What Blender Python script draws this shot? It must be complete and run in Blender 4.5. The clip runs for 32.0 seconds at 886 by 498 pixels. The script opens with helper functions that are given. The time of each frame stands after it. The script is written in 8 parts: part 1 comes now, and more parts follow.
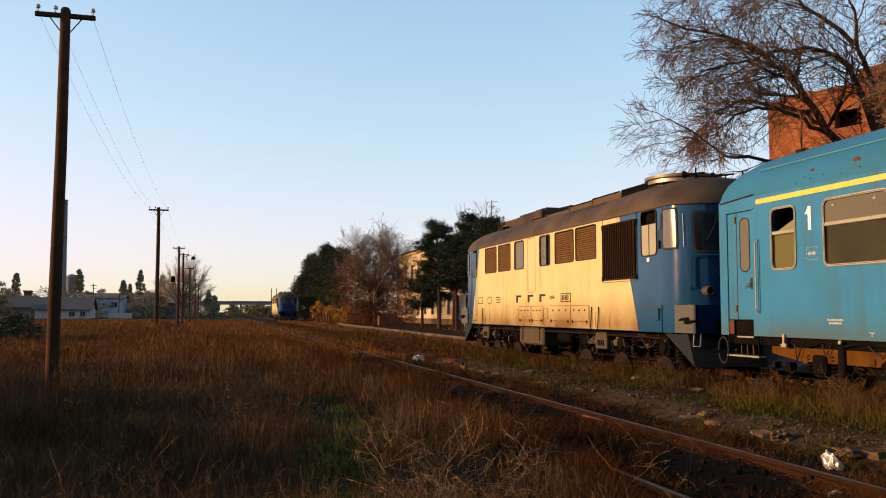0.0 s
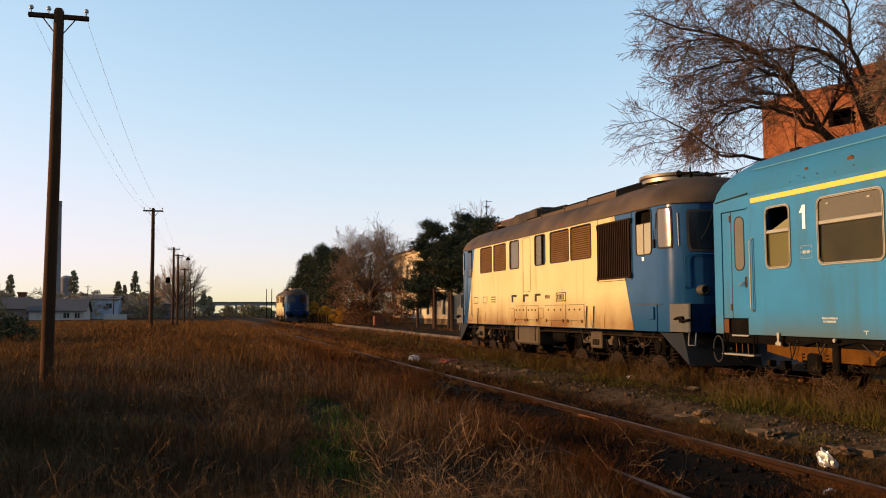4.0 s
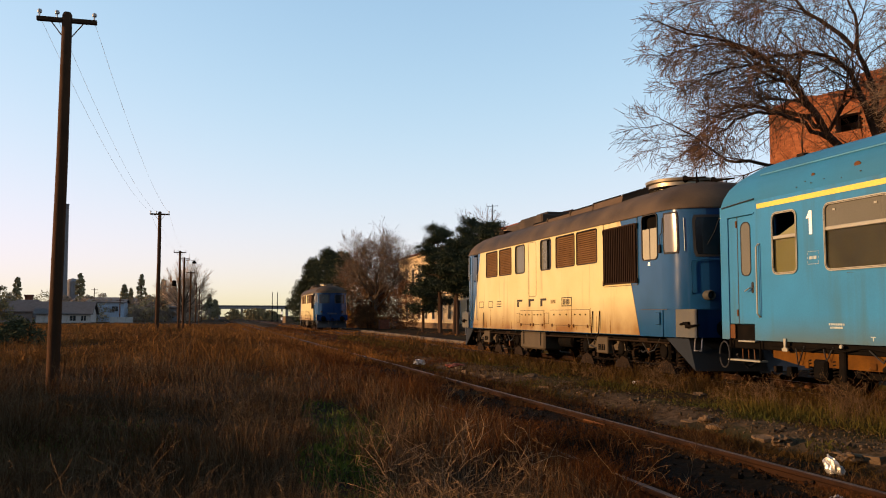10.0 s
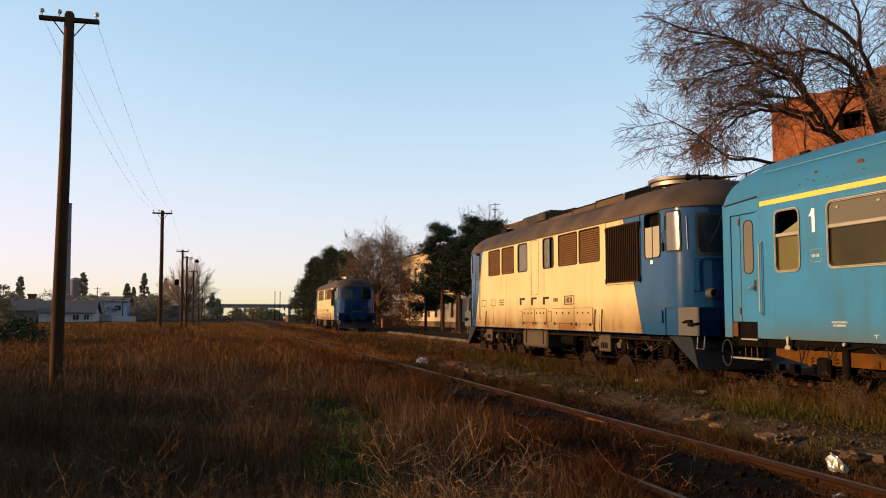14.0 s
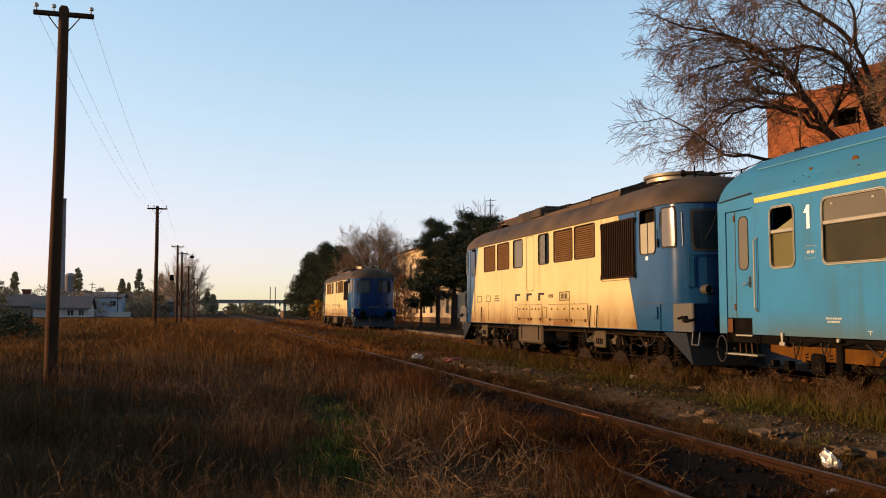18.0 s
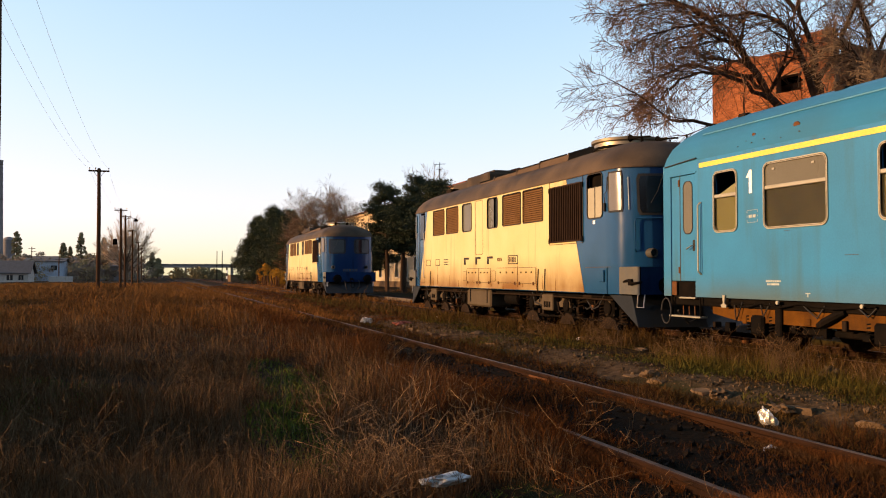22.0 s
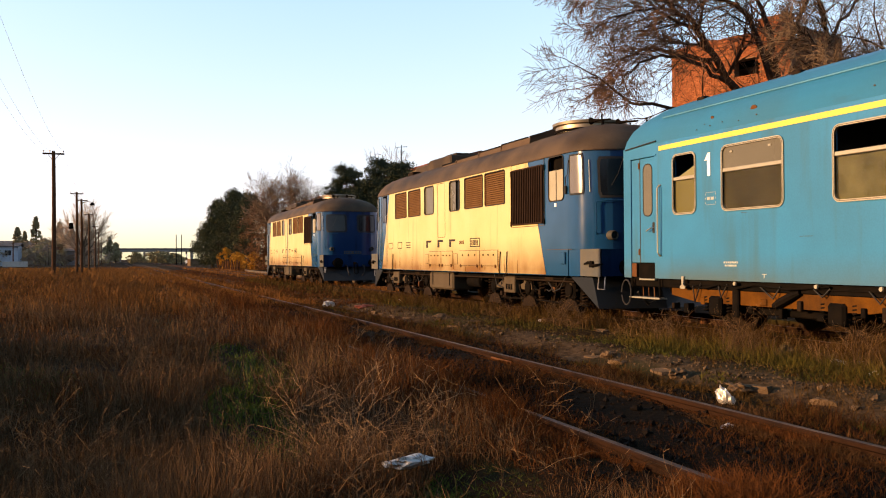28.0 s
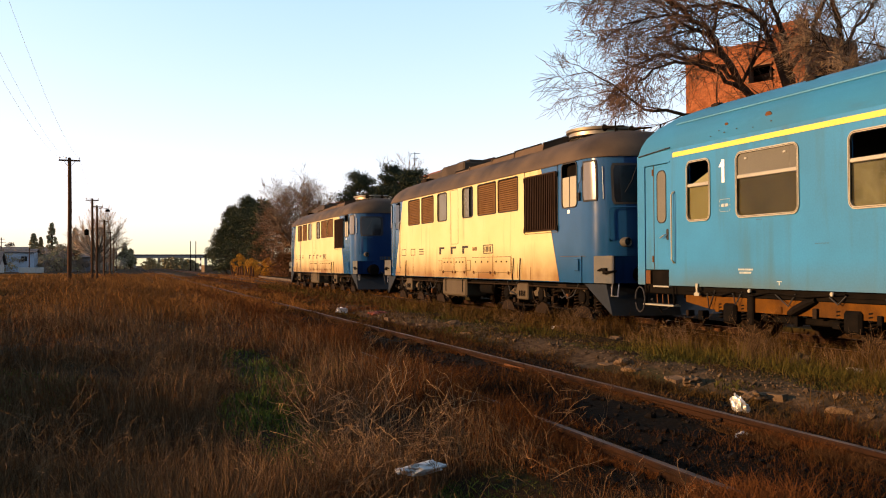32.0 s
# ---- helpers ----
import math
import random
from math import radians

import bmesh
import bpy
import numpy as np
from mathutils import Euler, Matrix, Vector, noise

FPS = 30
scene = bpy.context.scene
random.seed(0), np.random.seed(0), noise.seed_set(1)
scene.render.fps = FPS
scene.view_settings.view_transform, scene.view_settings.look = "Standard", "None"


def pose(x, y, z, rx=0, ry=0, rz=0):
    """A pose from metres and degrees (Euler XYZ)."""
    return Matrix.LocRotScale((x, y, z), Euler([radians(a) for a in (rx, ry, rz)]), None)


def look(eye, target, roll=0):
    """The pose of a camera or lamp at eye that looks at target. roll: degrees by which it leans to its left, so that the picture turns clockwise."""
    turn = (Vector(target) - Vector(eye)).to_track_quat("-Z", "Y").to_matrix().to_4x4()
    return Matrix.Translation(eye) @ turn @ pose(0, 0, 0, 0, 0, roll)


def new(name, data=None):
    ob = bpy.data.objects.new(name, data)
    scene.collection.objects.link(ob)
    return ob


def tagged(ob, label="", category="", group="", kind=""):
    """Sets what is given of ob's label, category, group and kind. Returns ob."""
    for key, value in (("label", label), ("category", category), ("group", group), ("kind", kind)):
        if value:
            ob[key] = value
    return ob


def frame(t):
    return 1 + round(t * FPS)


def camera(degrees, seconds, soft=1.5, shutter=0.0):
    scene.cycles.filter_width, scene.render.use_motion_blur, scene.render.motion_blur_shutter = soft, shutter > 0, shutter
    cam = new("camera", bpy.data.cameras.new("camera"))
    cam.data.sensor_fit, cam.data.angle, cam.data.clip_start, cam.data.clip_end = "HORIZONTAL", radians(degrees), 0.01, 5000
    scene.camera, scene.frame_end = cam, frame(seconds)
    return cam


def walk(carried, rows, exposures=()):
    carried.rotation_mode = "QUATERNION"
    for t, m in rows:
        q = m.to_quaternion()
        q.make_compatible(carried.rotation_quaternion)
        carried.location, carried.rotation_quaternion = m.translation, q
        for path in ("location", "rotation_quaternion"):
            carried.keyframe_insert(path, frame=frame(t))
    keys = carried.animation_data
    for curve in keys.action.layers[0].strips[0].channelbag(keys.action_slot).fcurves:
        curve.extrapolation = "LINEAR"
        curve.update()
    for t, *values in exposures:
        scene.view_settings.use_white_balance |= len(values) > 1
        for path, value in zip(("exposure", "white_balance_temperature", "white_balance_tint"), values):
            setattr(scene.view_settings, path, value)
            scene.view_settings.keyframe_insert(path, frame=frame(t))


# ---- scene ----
# The camera stands still in the grass and is turned by the one who holds it: seconds, heading right of +Y, pitch, lean.
EYE = Vector((0, 0, 1.28))
TURNS = [
    (0, 14.90, 4.16, 0.12), (0.5, 14.89, 4.30, 0.17), (1, 14.74, 4.41, 0.16), (1.5, 14.85, 4.41, 0.18), (2, 14.95, 4.33, 0.01),
    (2.5, 15.08, 4.31, -0.07), (3, 15.09, 4.25, -0.03), (3.5, 15.24, 4.19, -0.11), (5.5, 15.10, 4.09, -0.16), (6, 15.21, 4.10, -0.26),
    (6.5, 15.41, 4.03, -0.19), (7, 15.34, 4.02, -0.20), (7.5, 15.31, 3.87, -0.16), (8, 15.19, 3.83, -0.07), (8.5, 15.08, 3.96, -0.05),
    (9, 14.95, 4.28, 0.11), (9.5, 14.95, 4.44, 0.06), (10, 14.84, 4.44, 0.13), (10.5, 14.77, 4.33, 0.10), (11, 14.71, 4.39, 0.30),
    (11.5, 14.80, 4.50, 0.28), (12, 14.70, 4.48, 0.35), (12.5, 14.66, 4.48, 0.17), (13, 14.79, 4.42, 0.06), (13.5, 14.79, 4.36, 0.01),
    (14, 14.68, 4.34, 0.04), (14.5, 14.63, 4.36, 0.07), (16.5, 14.65, 4.35, -0.05), (17, 14.62, 4.37, -0.08), (17.5, 14.72, 4.21, -0.04),
    (18, 14.98, 4.07, 0.10), (18.5, 15.34, 3.90, 0.26), (19, 15.80, 3.79, 0.36), (19.5, 16.00, 3.50, 0.40), (20, 16.42, 3.21, 0.43),
    (20.5, 16.99, 2.88, 0.14), (21, 17.75, 2.44, -0.07), (21.5, 18.11, 2.03, -0.03), (22, 18.33, 1.69, -0.05), (22.5, 18.54, 1.52, -0.06),
    (23, 18.66, 1.41, -0.09), (23.5, 18.96, 1.17, 0.01), (24, 19.07, 1.05, 0.09), (24.5, 19.40, 1.06, -0.05), (25, 19.73, 1.11, -0.24),
    (25.5, 19.90, 0.89, -0.28), (27.5, 20.83, 0.50, -0.36), (28, 20.81, 0.56, -0.34), (28.5, 20.62, 0.63, -0.13), (29, 20.48, 0.67, -0.14),
    (29.5, 20.34, 0.77, -0.04), (30, 20.34, 0.89, -0.03), (30.5, 20.34, 0.84, -0.11), (31, 20.32, 0.87, -0.06), (31.5, 19.97, 0.97, -0.31),
    (32, 19.95, 1.00, -0.25),
]


def aim(heading, pitch, lean):
    a, b = radians(heading), radians(pitch)
    return look(EYE, EYE + Vector((math.sin(a) * math.cos(b), math.cos(a) * math.cos(b), math.sin(b))), lean)


cam = camera(53.94, 32.0, soft=1.05)
walk(cam, [(t, aim(h, p, r)) for t, h, p, r in TURNS], [(0, 1.12, 7750, 26), (17, 1.10, 7750, 26), (23, 1.39, 8000, 28), (28, 1.50, 8000, 28), (32, 1.50, 8000, 28)])

# ---- light ----
SUN_HEADING, SUN_UP = -78.0, 12.0
world = bpy.data.worlds.new("world")
scene.world = world
world.use_nodes = True
wt = world.node_tree
sky = wt.nodes.new("ShaderNodeTexSky")
sky.sky_type = "NISHITA"
sky.sun_disc = False
sky.sun_elevation = radians(SUN_UP)
sky.sun_rotation = radians(SUN_HEADING % 360)
sky.air_density, sky.dust_density, sky.ozone_density = 1.08, 0.6, 2.6
# haze: each colour levels off where the clear sky would be brightest
split, join = wt.nodes.new("ShaderNodeSeparateColor"), wt.nodes.new("ShaderNodeCombineColor")
wt.links.new(sky.outputs[0], split.inputs[0])
for _k, (_most, _gain) in enumerate(((2.85, 0.96), (2.38, 1.20), (3.1, 1.19))):
    _last = split.outputs[_k]
    for _op, _v in (("DIVIDE", _most), ("POWER", 3.0), ("ADD", 1.0), ("POWER", -1 / 3)):
        _n = wt.nodes.new("ShaderNodeMath")
        _n.operation = _op
        wt.links.new(_last, _n.inputs[0])
        _n.inputs[1].default_value = _v
        _last = _n.outputs[0]
    for _by in (split.outputs[_k], _gain):
        _n = wt.nodes.new("ShaderNodeMath")
        _n.operation = "MULTIPLY"
        wt.links.new(_last, _n.inputs[0])
        if _by is _gain:
            _n.inputs[1].default_value = _by
        else:
            wt.links.new(_by, _n.inputs[1])
        _last = _n.outputs[0]
    wt.links.new(_last, join.inputs[_k])
wt.links.new(join.outputs[0], wt.nodes["Background"].inputs["Color"])
wt.nodes["Background"].inputs["Strength"].default_value = 0.158
sun = new("sun", bpy.data.lights.new("sun", "SUN"))
sun.data.energy, sun.data.angle, sun.data.color = 3.6, radians(0.6), (1.0, 0.71, 0.38)
_a, _b = radians(SUN_HEADING), radians(SUN_UP)
sun.matrix_world = look((math.sin(_a) * math.cos(_b) * 300, math.cos(_a) * math.cos(_b) * 300, math.sin(_b) * 300), (0, 0, 0))

# ---- materials ----
MATS = {}


def mat(name, color, rough=0.7, metal=0.0, other=None, scale=3.0, amount=0.5, fine=60.0, bump=0.15, piece=0.0,
        stain=None, stain_scale=(1.2, 1.2, 0.25), stain_from=0.56, island=0.0, coat=0.0, spec=0.12, grime=None, grain=0.14):
    """A worn surface: two colours mixed by broad noise, fine grain, an optional streaky stain and a shift from piece to piece."""
    m = bpy.data.materials.new(name)
    m.use_nodes = True
    nt = m.node_tree
    bs = nt.nodes["Principled BSDF"]
    L = nt.links.new
    co = nt.nodes.new("ShaderNodeTexCoord")
    n1 = nt.nodes.new("ShaderNodeTexNoise")
    n1.inputs["Scale"].default_value, n1.inputs["Detail"].default_value = scale, 5.0
    L(co.outputs["Object"], n1.inputs["Vector"])
    n2 = nt.nodes.new("ShaderNodeTexNoise")
    n2.inputs["Scale"].default_value, n2.inputs["Detail"].default_value = fine, 3.0
    L(co.outputs["Object"], n2.inputs["Vector"])
    c2 = other or tuple(v * 0.6 for v in color)
    mx = nt.nodes.new("ShaderNodeMixRGB")
    mx.inputs[1].default_value, mx.inputs[2].default_value = (*color, 1), (*c2, 1)
    rp = nt.nodes.new("ShaderNodeMapRange")
    rp.inputs["From Min"].default_value, rp.inputs["From Max"].default_value = 0.38, 0.68
    rp.inputs["To Max"].default_value = amount
    L(n1.outputs["Fac"], rp.inputs["Value"])
    L(rp.outputs["Result"], mx.inputs["Fac"])
    last = mx.outputs[0]
    if stain:
        mp = nt.nodes.new("ShaderNodeMapping")
        mp.inputs["Scale"].default_value = stain_scale
        L(co.outputs["Object"], mp.inputs["Vector"])
        n3 = nt.nodes.new("ShaderNodeTexNoise")
        n3.inputs["Scale"].default_value, n3.inputs["Detail"].default_value = 2.2, 7.0
        L(mp.outputs[0], n3.inputs["Vector"])
        r3 = nt.nodes.new("ShaderNodeMapRange")
        r3.inputs["From Min"].default_value, r3.inputs["From Max"].default_value = stain_from, stain_from + 0.22
        r3.inputs["To Max"].default_value = 0.75
        L(n3.outputs["Fac"], r3.inputs["Value"])
        m3 = nt.nodes.new("ShaderNodeMixRGB")
        m3.inputs[2].default_value = (*stain, 1)
        L(last, m3.inputs[1])
        L(r3.outputs["Result"], m3.inputs["Fac"])
        last = m3.outputs[0]
    if grime:
        # brake dust thrown up from the wheels: ragged, rust-coloured, thinning upwards
        colour, low, high = grime
        sp = nt.nodes.new("ShaderNodeSeparateXYZ")
        L(co.outputs["Object"], sp.inputs[0])
        up = nt.nodes.new("ShaderNodeMapRange")
        up.inputs["From Min"].default_value, up.inputs["From Max"].default_value = high, low
        L(sp.outputs["Z"], up.inputs["Value"])
        sq = nt.nodes.new("ShaderNodeMath")
        sq.operation = "POWER"
        L(up.outputs["Result"], sq.inputs[0])
        sq.inputs[1].default_value = 1.3
        sm = nt.nodes.new("ShaderNodeMath")
        sm.operation = "MULTIPLY"
        L(sq.outputs[0], sm.inputs[0])
        jn = nt.nodes.new("ShaderNodeMapRange")
        jn.inputs["From Min"].default_value, jn.inputs["From Max"].default_value = 0.3, 0.6
        jn.inputs["To Min"].default_value, jn.inputs["To Max"].default_value = 0.5, 1.0
        L(n1.outputs["Fac"], jn.inputs["Value"])
        L(jn.outputs["Result"], sm.inputs[1])
        mg = nt.nodes.new("ShaderNodeMixRGB")
        mg.inputs[2].default_value = (*colour, 1)
        L(last, mg.inputs[1])
        L(sm.outputs[0], mg.inputs["Fac"])
        last = mg.outputs[0]
    hs = nt.nodes.new("ShaderNodeHueSaturation")
    va = nt.nodes.new("ShaderNodeMapRange")
    va.inputs["From Min"].default_value, va.inputs["From Max"].default_value = 0.3, 0.7
    va.inputs["To Min"].default_value, va.inputs["To Max"].default_value = 1 - grain, 1 + grain
    L(n2.outputs["Fac"], va.inputs["Value"])
    val = va.outputs["Result"]
    for strength, kind, out in ((piece, "ShaderNodeObjectInfo", "Random"), (island, "ShaderNodeNewGeometry", "Random Per Island")):
        if strength:
            oi = nt.nodes.new(kind)
            r4 = nt.nodes.new("ShaderNodeMapRange")
            r4.inputs["To Min"].default_value, r4.inputs["To Max"].default_value = 1 - strength, 1 + strength
            L(oi.outputs[out], r4.inputs["Value"])
            mu = nt.nodes.new("ShaderNodeMath")
            mu.operation = "MULTIPLY"
            L(val, mu.inputs[0])
            L(r4.outputs["Result"], mu.inputs[1])
            val = mu.outputs[0]
    L(val, hs.inputs["Value"])
    L(last, hs.inputs["Color"])
    L(hs.outputs[0], bs.inputs["Base Color"])
    rr = nt.nodes.new("ShaderNodeMapRange")
    rr.inputs["To Min"].default_value, rr.inputs["To Max"].default_value = max(0.02, rough - 0.12), min(1.0, rough + 0.12)
    L(n1.outputs["Fac"], rr.inputs["Value"])
    L(rr.outputs["Result"], bs.inputs["Roughness"])
    bs.inputs["Metallic"].default_value = metal
    bs.inputs["Coat Weight"].default_value = coat
    bs.inputs["Specular IOR Level"].default_value = spec
    if bump:
        bp = nt.nodes.new("ShaderNodeBump")
        bp.inputs["Strength"].default_value, bp.inputs["Distance"].default_value = bump, 0.02
        L(n2.outputs["Fac"], bp.inputs["Height"])
        L(bp.outputs[0], bs.inputs["Normal"])
    MATS[name] = m
    return m


def glass_mat(name, tint, dust, film, gloss):
    """A thin clear pane that mirrors a little under a film of dust; film and gloss are the shares of each."""
    m = bpy.data.materials.new(name)
    m.use_nodes = True
    nt = m.node_tree
    nt.nodes.remove(nt.nodes["Principled BSDF"])
    clear = nt.nodes.new("ShaderNodeBsdfTransparent")
    clear.inputs["Color"].default_value = (*tint, 1)
    mirror = nt.nodes.new("ShaderNodeBsdfAnisotropic")
    mirror.inputs["Roughness"].default_value = 0.05
    dirt = nt.nodes.new("ShaderNodeBsdfDiffuse")
    dirt.inputs["Color"].default_value = (*dust, 1)
    spots = nt.nodes.new("ShaderNodeTexNoise")
    spots.inputs["Scale"].default_value, spots.inputs["Detail"].default_value = 2.4, 6.0
    co = nt.nodes.new("ShaderNodeTexCoord")
    nt.links.new(co.outputs["Object"], spots.inputs["Vector"])
    share = nt.nodes.new("ShaderNodeMapRange")
    share.inputs["From Min"].default_value, share.inputs["From Max"].default_value = 0.3, 0.7
    share.inputs["To Min"].default_value, share.inputs["To Max"].default_value = film * 0.5, film * 1.5
    nt.links.new(spots.outputs["Fac"], share.inputs["Value"])
    one, two = nt.nodes.new("ShaderNodeMixShader"), nt.nodes.new("ShaderNodeMixShader")
    one.inputs[0].default_value = gloss
    nt.links.new(clear.outputs[0], one.inputs[1])
    nt.links.new(mirror.outputs[0], one.inputs[2])
    nt.links.new(share.outputs["Result"], two.inputs[0])
    nt.links.new(one.outputs[0], two.inputs[1])
    nt.links.new(dirt.outputs[0], two.inputs[2])
    nt.links.new(two.outputs[0], nt.nodes["Material Output"].inputs["Surface"])
    return m


BLUE = mat("loco blue paint", (0.0045, 0.043, 0.106), 0.15, grain=0.04, other=(0.003, 0.034, 0.084), scale=1.6, amount=0.8, bump=0.0, stain=(0.010, 0.030, 0.050), stain_from=0.64, spec=0.34)
CREAM = mat("loco cream paint", (0.45, 0.37, 0.175), 0.45, other=(0.39, 0.295, 0.12), scale=0.9, bump=0.02, stain=(0.20, 0.115, 0.028), stain_from=0.58, stain_scale=(1.6, 1.6, 0.22), spec=0.25, grime=((0.135, 0.056, 0.004), 1.0, 1.80), grain=0.05)
GREYBEIGE = mat("grey beige paint", (0.056, 0.050, 0.038), 0.6, other=(0.03, 0.03, 0.03), scale=2.0, bump=0.05, stain=(0.03, 0.022, 0.016), spec=0.08)
ROOF = mat("sooty roof paint", (0.030, 0.022, 0.016), 0.65, other=(0.095, 0.064, 0.040), scale=0.8, amount=0.8, bump=0.06, spec=0.05, stain=(0.055, 0.033, 0.019), stain_from=0.6, stain_scale=(1, 1, 1), grime=((0.072, 0.049, 0.033), 3.52, 3.70))
HATCHM = mat("roof hatch paint", (0.078, 0.050, 0.031), 0.75, scale=2.0, bump=0.06, spec=0.06)
LOUVRE = mat("brown louvre paint", (0.125, 0.062, 0.024), 0.65, scale=2.5, fine=90, bump=0.1, spec=0.06)
GRILLE = mat("dark grille metal", (0.024, 0.0130, 0.0080), 0.8, scale=3, bump=0.1, spec=0.02)
# black grime; also painted in for the shade inside slots and recesses
DARK = mat("black grime and recess shade", (0.004, 0.0034, 0.0028), 0.9, other=(0.010, 0.007, 0.005), scale=4, bump=0.3, spec=0.02)
DUST = mat("dusty running gear", (0.017, 0.0105, 0.0065), 0.9, other=(0.007, 0.0045, 0.003), scale=5, bump=0.3, spec=0.04)
RUSTY = mat("rusty steel", (0.09, 0.036, 0.014), 0.85, other=(0.04, 0.02, 0.011), scale=4, bump=0.3, spec=0.06)
BEAM = mat("ochre rusty beam", (0.085, 0.031, 0.0035), 0.8, other=(0.035, 0.013, 0.003), scale=3, amount=0.8, bump=0.2, stain=(0.02, 0.012, 0.007), spec=0.05)
RAILTOP = mat("rusty rail steel", (0.020, 0.0078, 0.0030), 0.8, other=(0.007, 0.0035, 0.002), scale=3, amount=0.9, bump=0.2, spec=0.06)
HEADSTEEL = mat("worn rail head", (0.078, 0.048, 0.033), 0.6, other=(0.032, 0.016, 0.009), scale=2.6, amount=1.0, bump=0.1, metal=0.1)
TANKM = mat("dusty grey tank paint", (0.062, 0.046, 0.029), 0.7, other=(0.04, 0.03, 0.02), scale=1.5, bump=0.1, spec=0.06)
STEEL = mat("bare steel", (0.42, 0.40, 0.37), 0.38, metal=0.9, scale=4, bump=0.05, spec=0.5)
CHROME = mat("polished rim metal", (0.27, 0.22, 0.15), 0.4, metal=0.7, other=(0.06, 0.045, 0.03), scale=3, bump=0.03, spec=0.4)
STREAK = mat("dried rust run", (0.15, 0.066, 0.014), 0.8, other=(0.07, 0.030, 0.009), scale=6, amount=0.8, bump=0.05, spec=0.05)
RUBBER = mat("black rubber", (0.02, 0.02, 0.02), 0.7, bump=0.1)
COACH = mat("coach sky blue paint", (0.0130, 0.140, 0.276), 0.40, other=(0.0115, 0.113, 0.214), scale=0.7, amount=1.0, fine=40, bump=0.0, stain=(0.026, 0.090, 0.128), stain_from=0.51, stain_scale=(1.8, 1.8, 0.16), spec=0.2, grain=0.06, grime=((0.05, 0.07, 0.06), 0.80, 1.35))
COACHROOF = mat("coach roof paint", (0.008, 0.108, 0.196), 0.45, other=(0.016, 0.085, 0.135), scale=0.9, bump=0.03, stain=(0.03, 0.06, 0.07), stain_from=0.6, stain_scale=(0.5, 0.35, 2.0), spec=0.25, grain=0.05)
SEAM = mat("pale blue seam paint", (0.045, 0.17, 0.25), 0.5, scale=2, bump=0.0, spec=0.2)
YELLOW = mat("yellow stripe paint", (0.52, 0.40, 0.075), 0.5, other=(0.45, 0.33, 0.07), scale=3, bump=0.02, spec=0.2)
ALU = mat("aluminium window strip", (0.27, 0.25, 0.19), 0.45, metal=0.3, other=(0.18, 0.16, 0.12), scale=4, bump=0.05, spec=0.3)
WHITE = mat("white marking paint", (0.78, 0.76, 0.70), 0.6, scale=6, amount=0.25, bump=0.03, spec=0.15)
FADED = mat("faded stencil paint", (0.30, 0.33, 0.30), 0.7, other=(0.15, 0.2, 0.22), scale=9, amount=0.7, bump=0.0)
OLIVEGRASS = mat("olive grass", (0.060, 0.042, 0.009), 0.9, other=(0.044, 0.038, 0.007), scale=0.5, fine=5, bump=0.0, island=0.4, spec=0.04)
BLACKP = mat("black marking paint", (0.022, 0.017, 0.013), 0.6, bump=0.0)
LINE = mat("panel joint shadow line", (0.06, 0.042, 0.026), 0.8, bump=0.0)
CURTAIN = mat("cream blind cloth", (0.165, 0.155, 0.080), 0.9, other=(0.13, 0.12, 0.06), scale=2, fine=150, bump=0.1, spec=0.1)
# mottled dark colour imitating a dim interior and mirrored trees
DIMSHEET = mat("dark olive pane backing", (0.038, 0.034, 0.018), 0.9, other=(0.018, 0.017, 0.010), scale=3.5, amount=0.8, bump=0.0, spec=0.05)
TRACKWEED = mat("brown track weeds", (0.056, 0.029, 0.0078), 0.9, other=(0.028, 0.017, 0.0055), scale=0.7, fine=5, bump=0.0, island=0.5, spec=0.04)
PALERUBBLE = mat("pale path rubble", (0.074, 0.048, 0.028), 0.95, other=(0.028, 0.018, 0.011), scale=5, bump=0.3, island=0.6, spec=0.06)
# mottled pale colour that imitates sky reflected in a pane
SKYSHEET = mat("pale mirrored-sky sheet", (0.15, 0.148, 0.100), 0.9, other=(0.045, 0.043, 0.028), scale=2.2, amount=1.0, bump=0.1, spec=0.05)
INSIDE = mat("dim interior lining", (0.06, 0.055, 0.045), 0.8, bump=0.05)
SEAT = mat("brown seat cloth", (0.20, 0.10, 0.05), 0.9, fine=120, bump=0.2)
GLASS = glass_mat("dusty window glass", (0.75, 0.74, 0.62), (0.16, 0.14, 0.07), 0.05, 0.014)
DARKGLASS = mat("grimy dark glass", (0.012, 0.014, 0.016), 0.22, scale=1.5, amount=0.4, bump=0.0, spec=0.25)
PALEGLASS = mat("dusty grey pane", (0.095, 0.086, 0.060), 0.25, other=(0.070, 0.062, 0.042), scale=1.2, bump=0.0, spec=0.16)
# the body's blue made darker: the shade on the front ends is in the colour
SHADEDBLUE = mat("shade-darkened blue paint", (0.0024, 0.021, 0.066), 0.22, grain=0.04, other=(0.002, 0.017, 0.054), scale=1.3, bump=0.02, stain=(0.004, 0.006, 0.012), spec=0.12)
SCREEN = mat("dusty windscreen glass", (0.005, 0.007, 0.010), 0.12, scale=1.5, amount=0.4, bump=0.0, spec=0.3)
CORNERGLASS = mat("curved corner glass", (0.095, 0.080, 0.050), 0.18, other=(0.060, 0.050, 0.033), scale=1.5, amount=0.6, bump=0.0, spec=0.8)
PLOUGH = mat("dusty grey blue paint", (0.0075, 0.0105, 0.014), 0.5, scale=2, bump=0.1, stain=(0.024, 0.020, 0.015), spec=0.2)
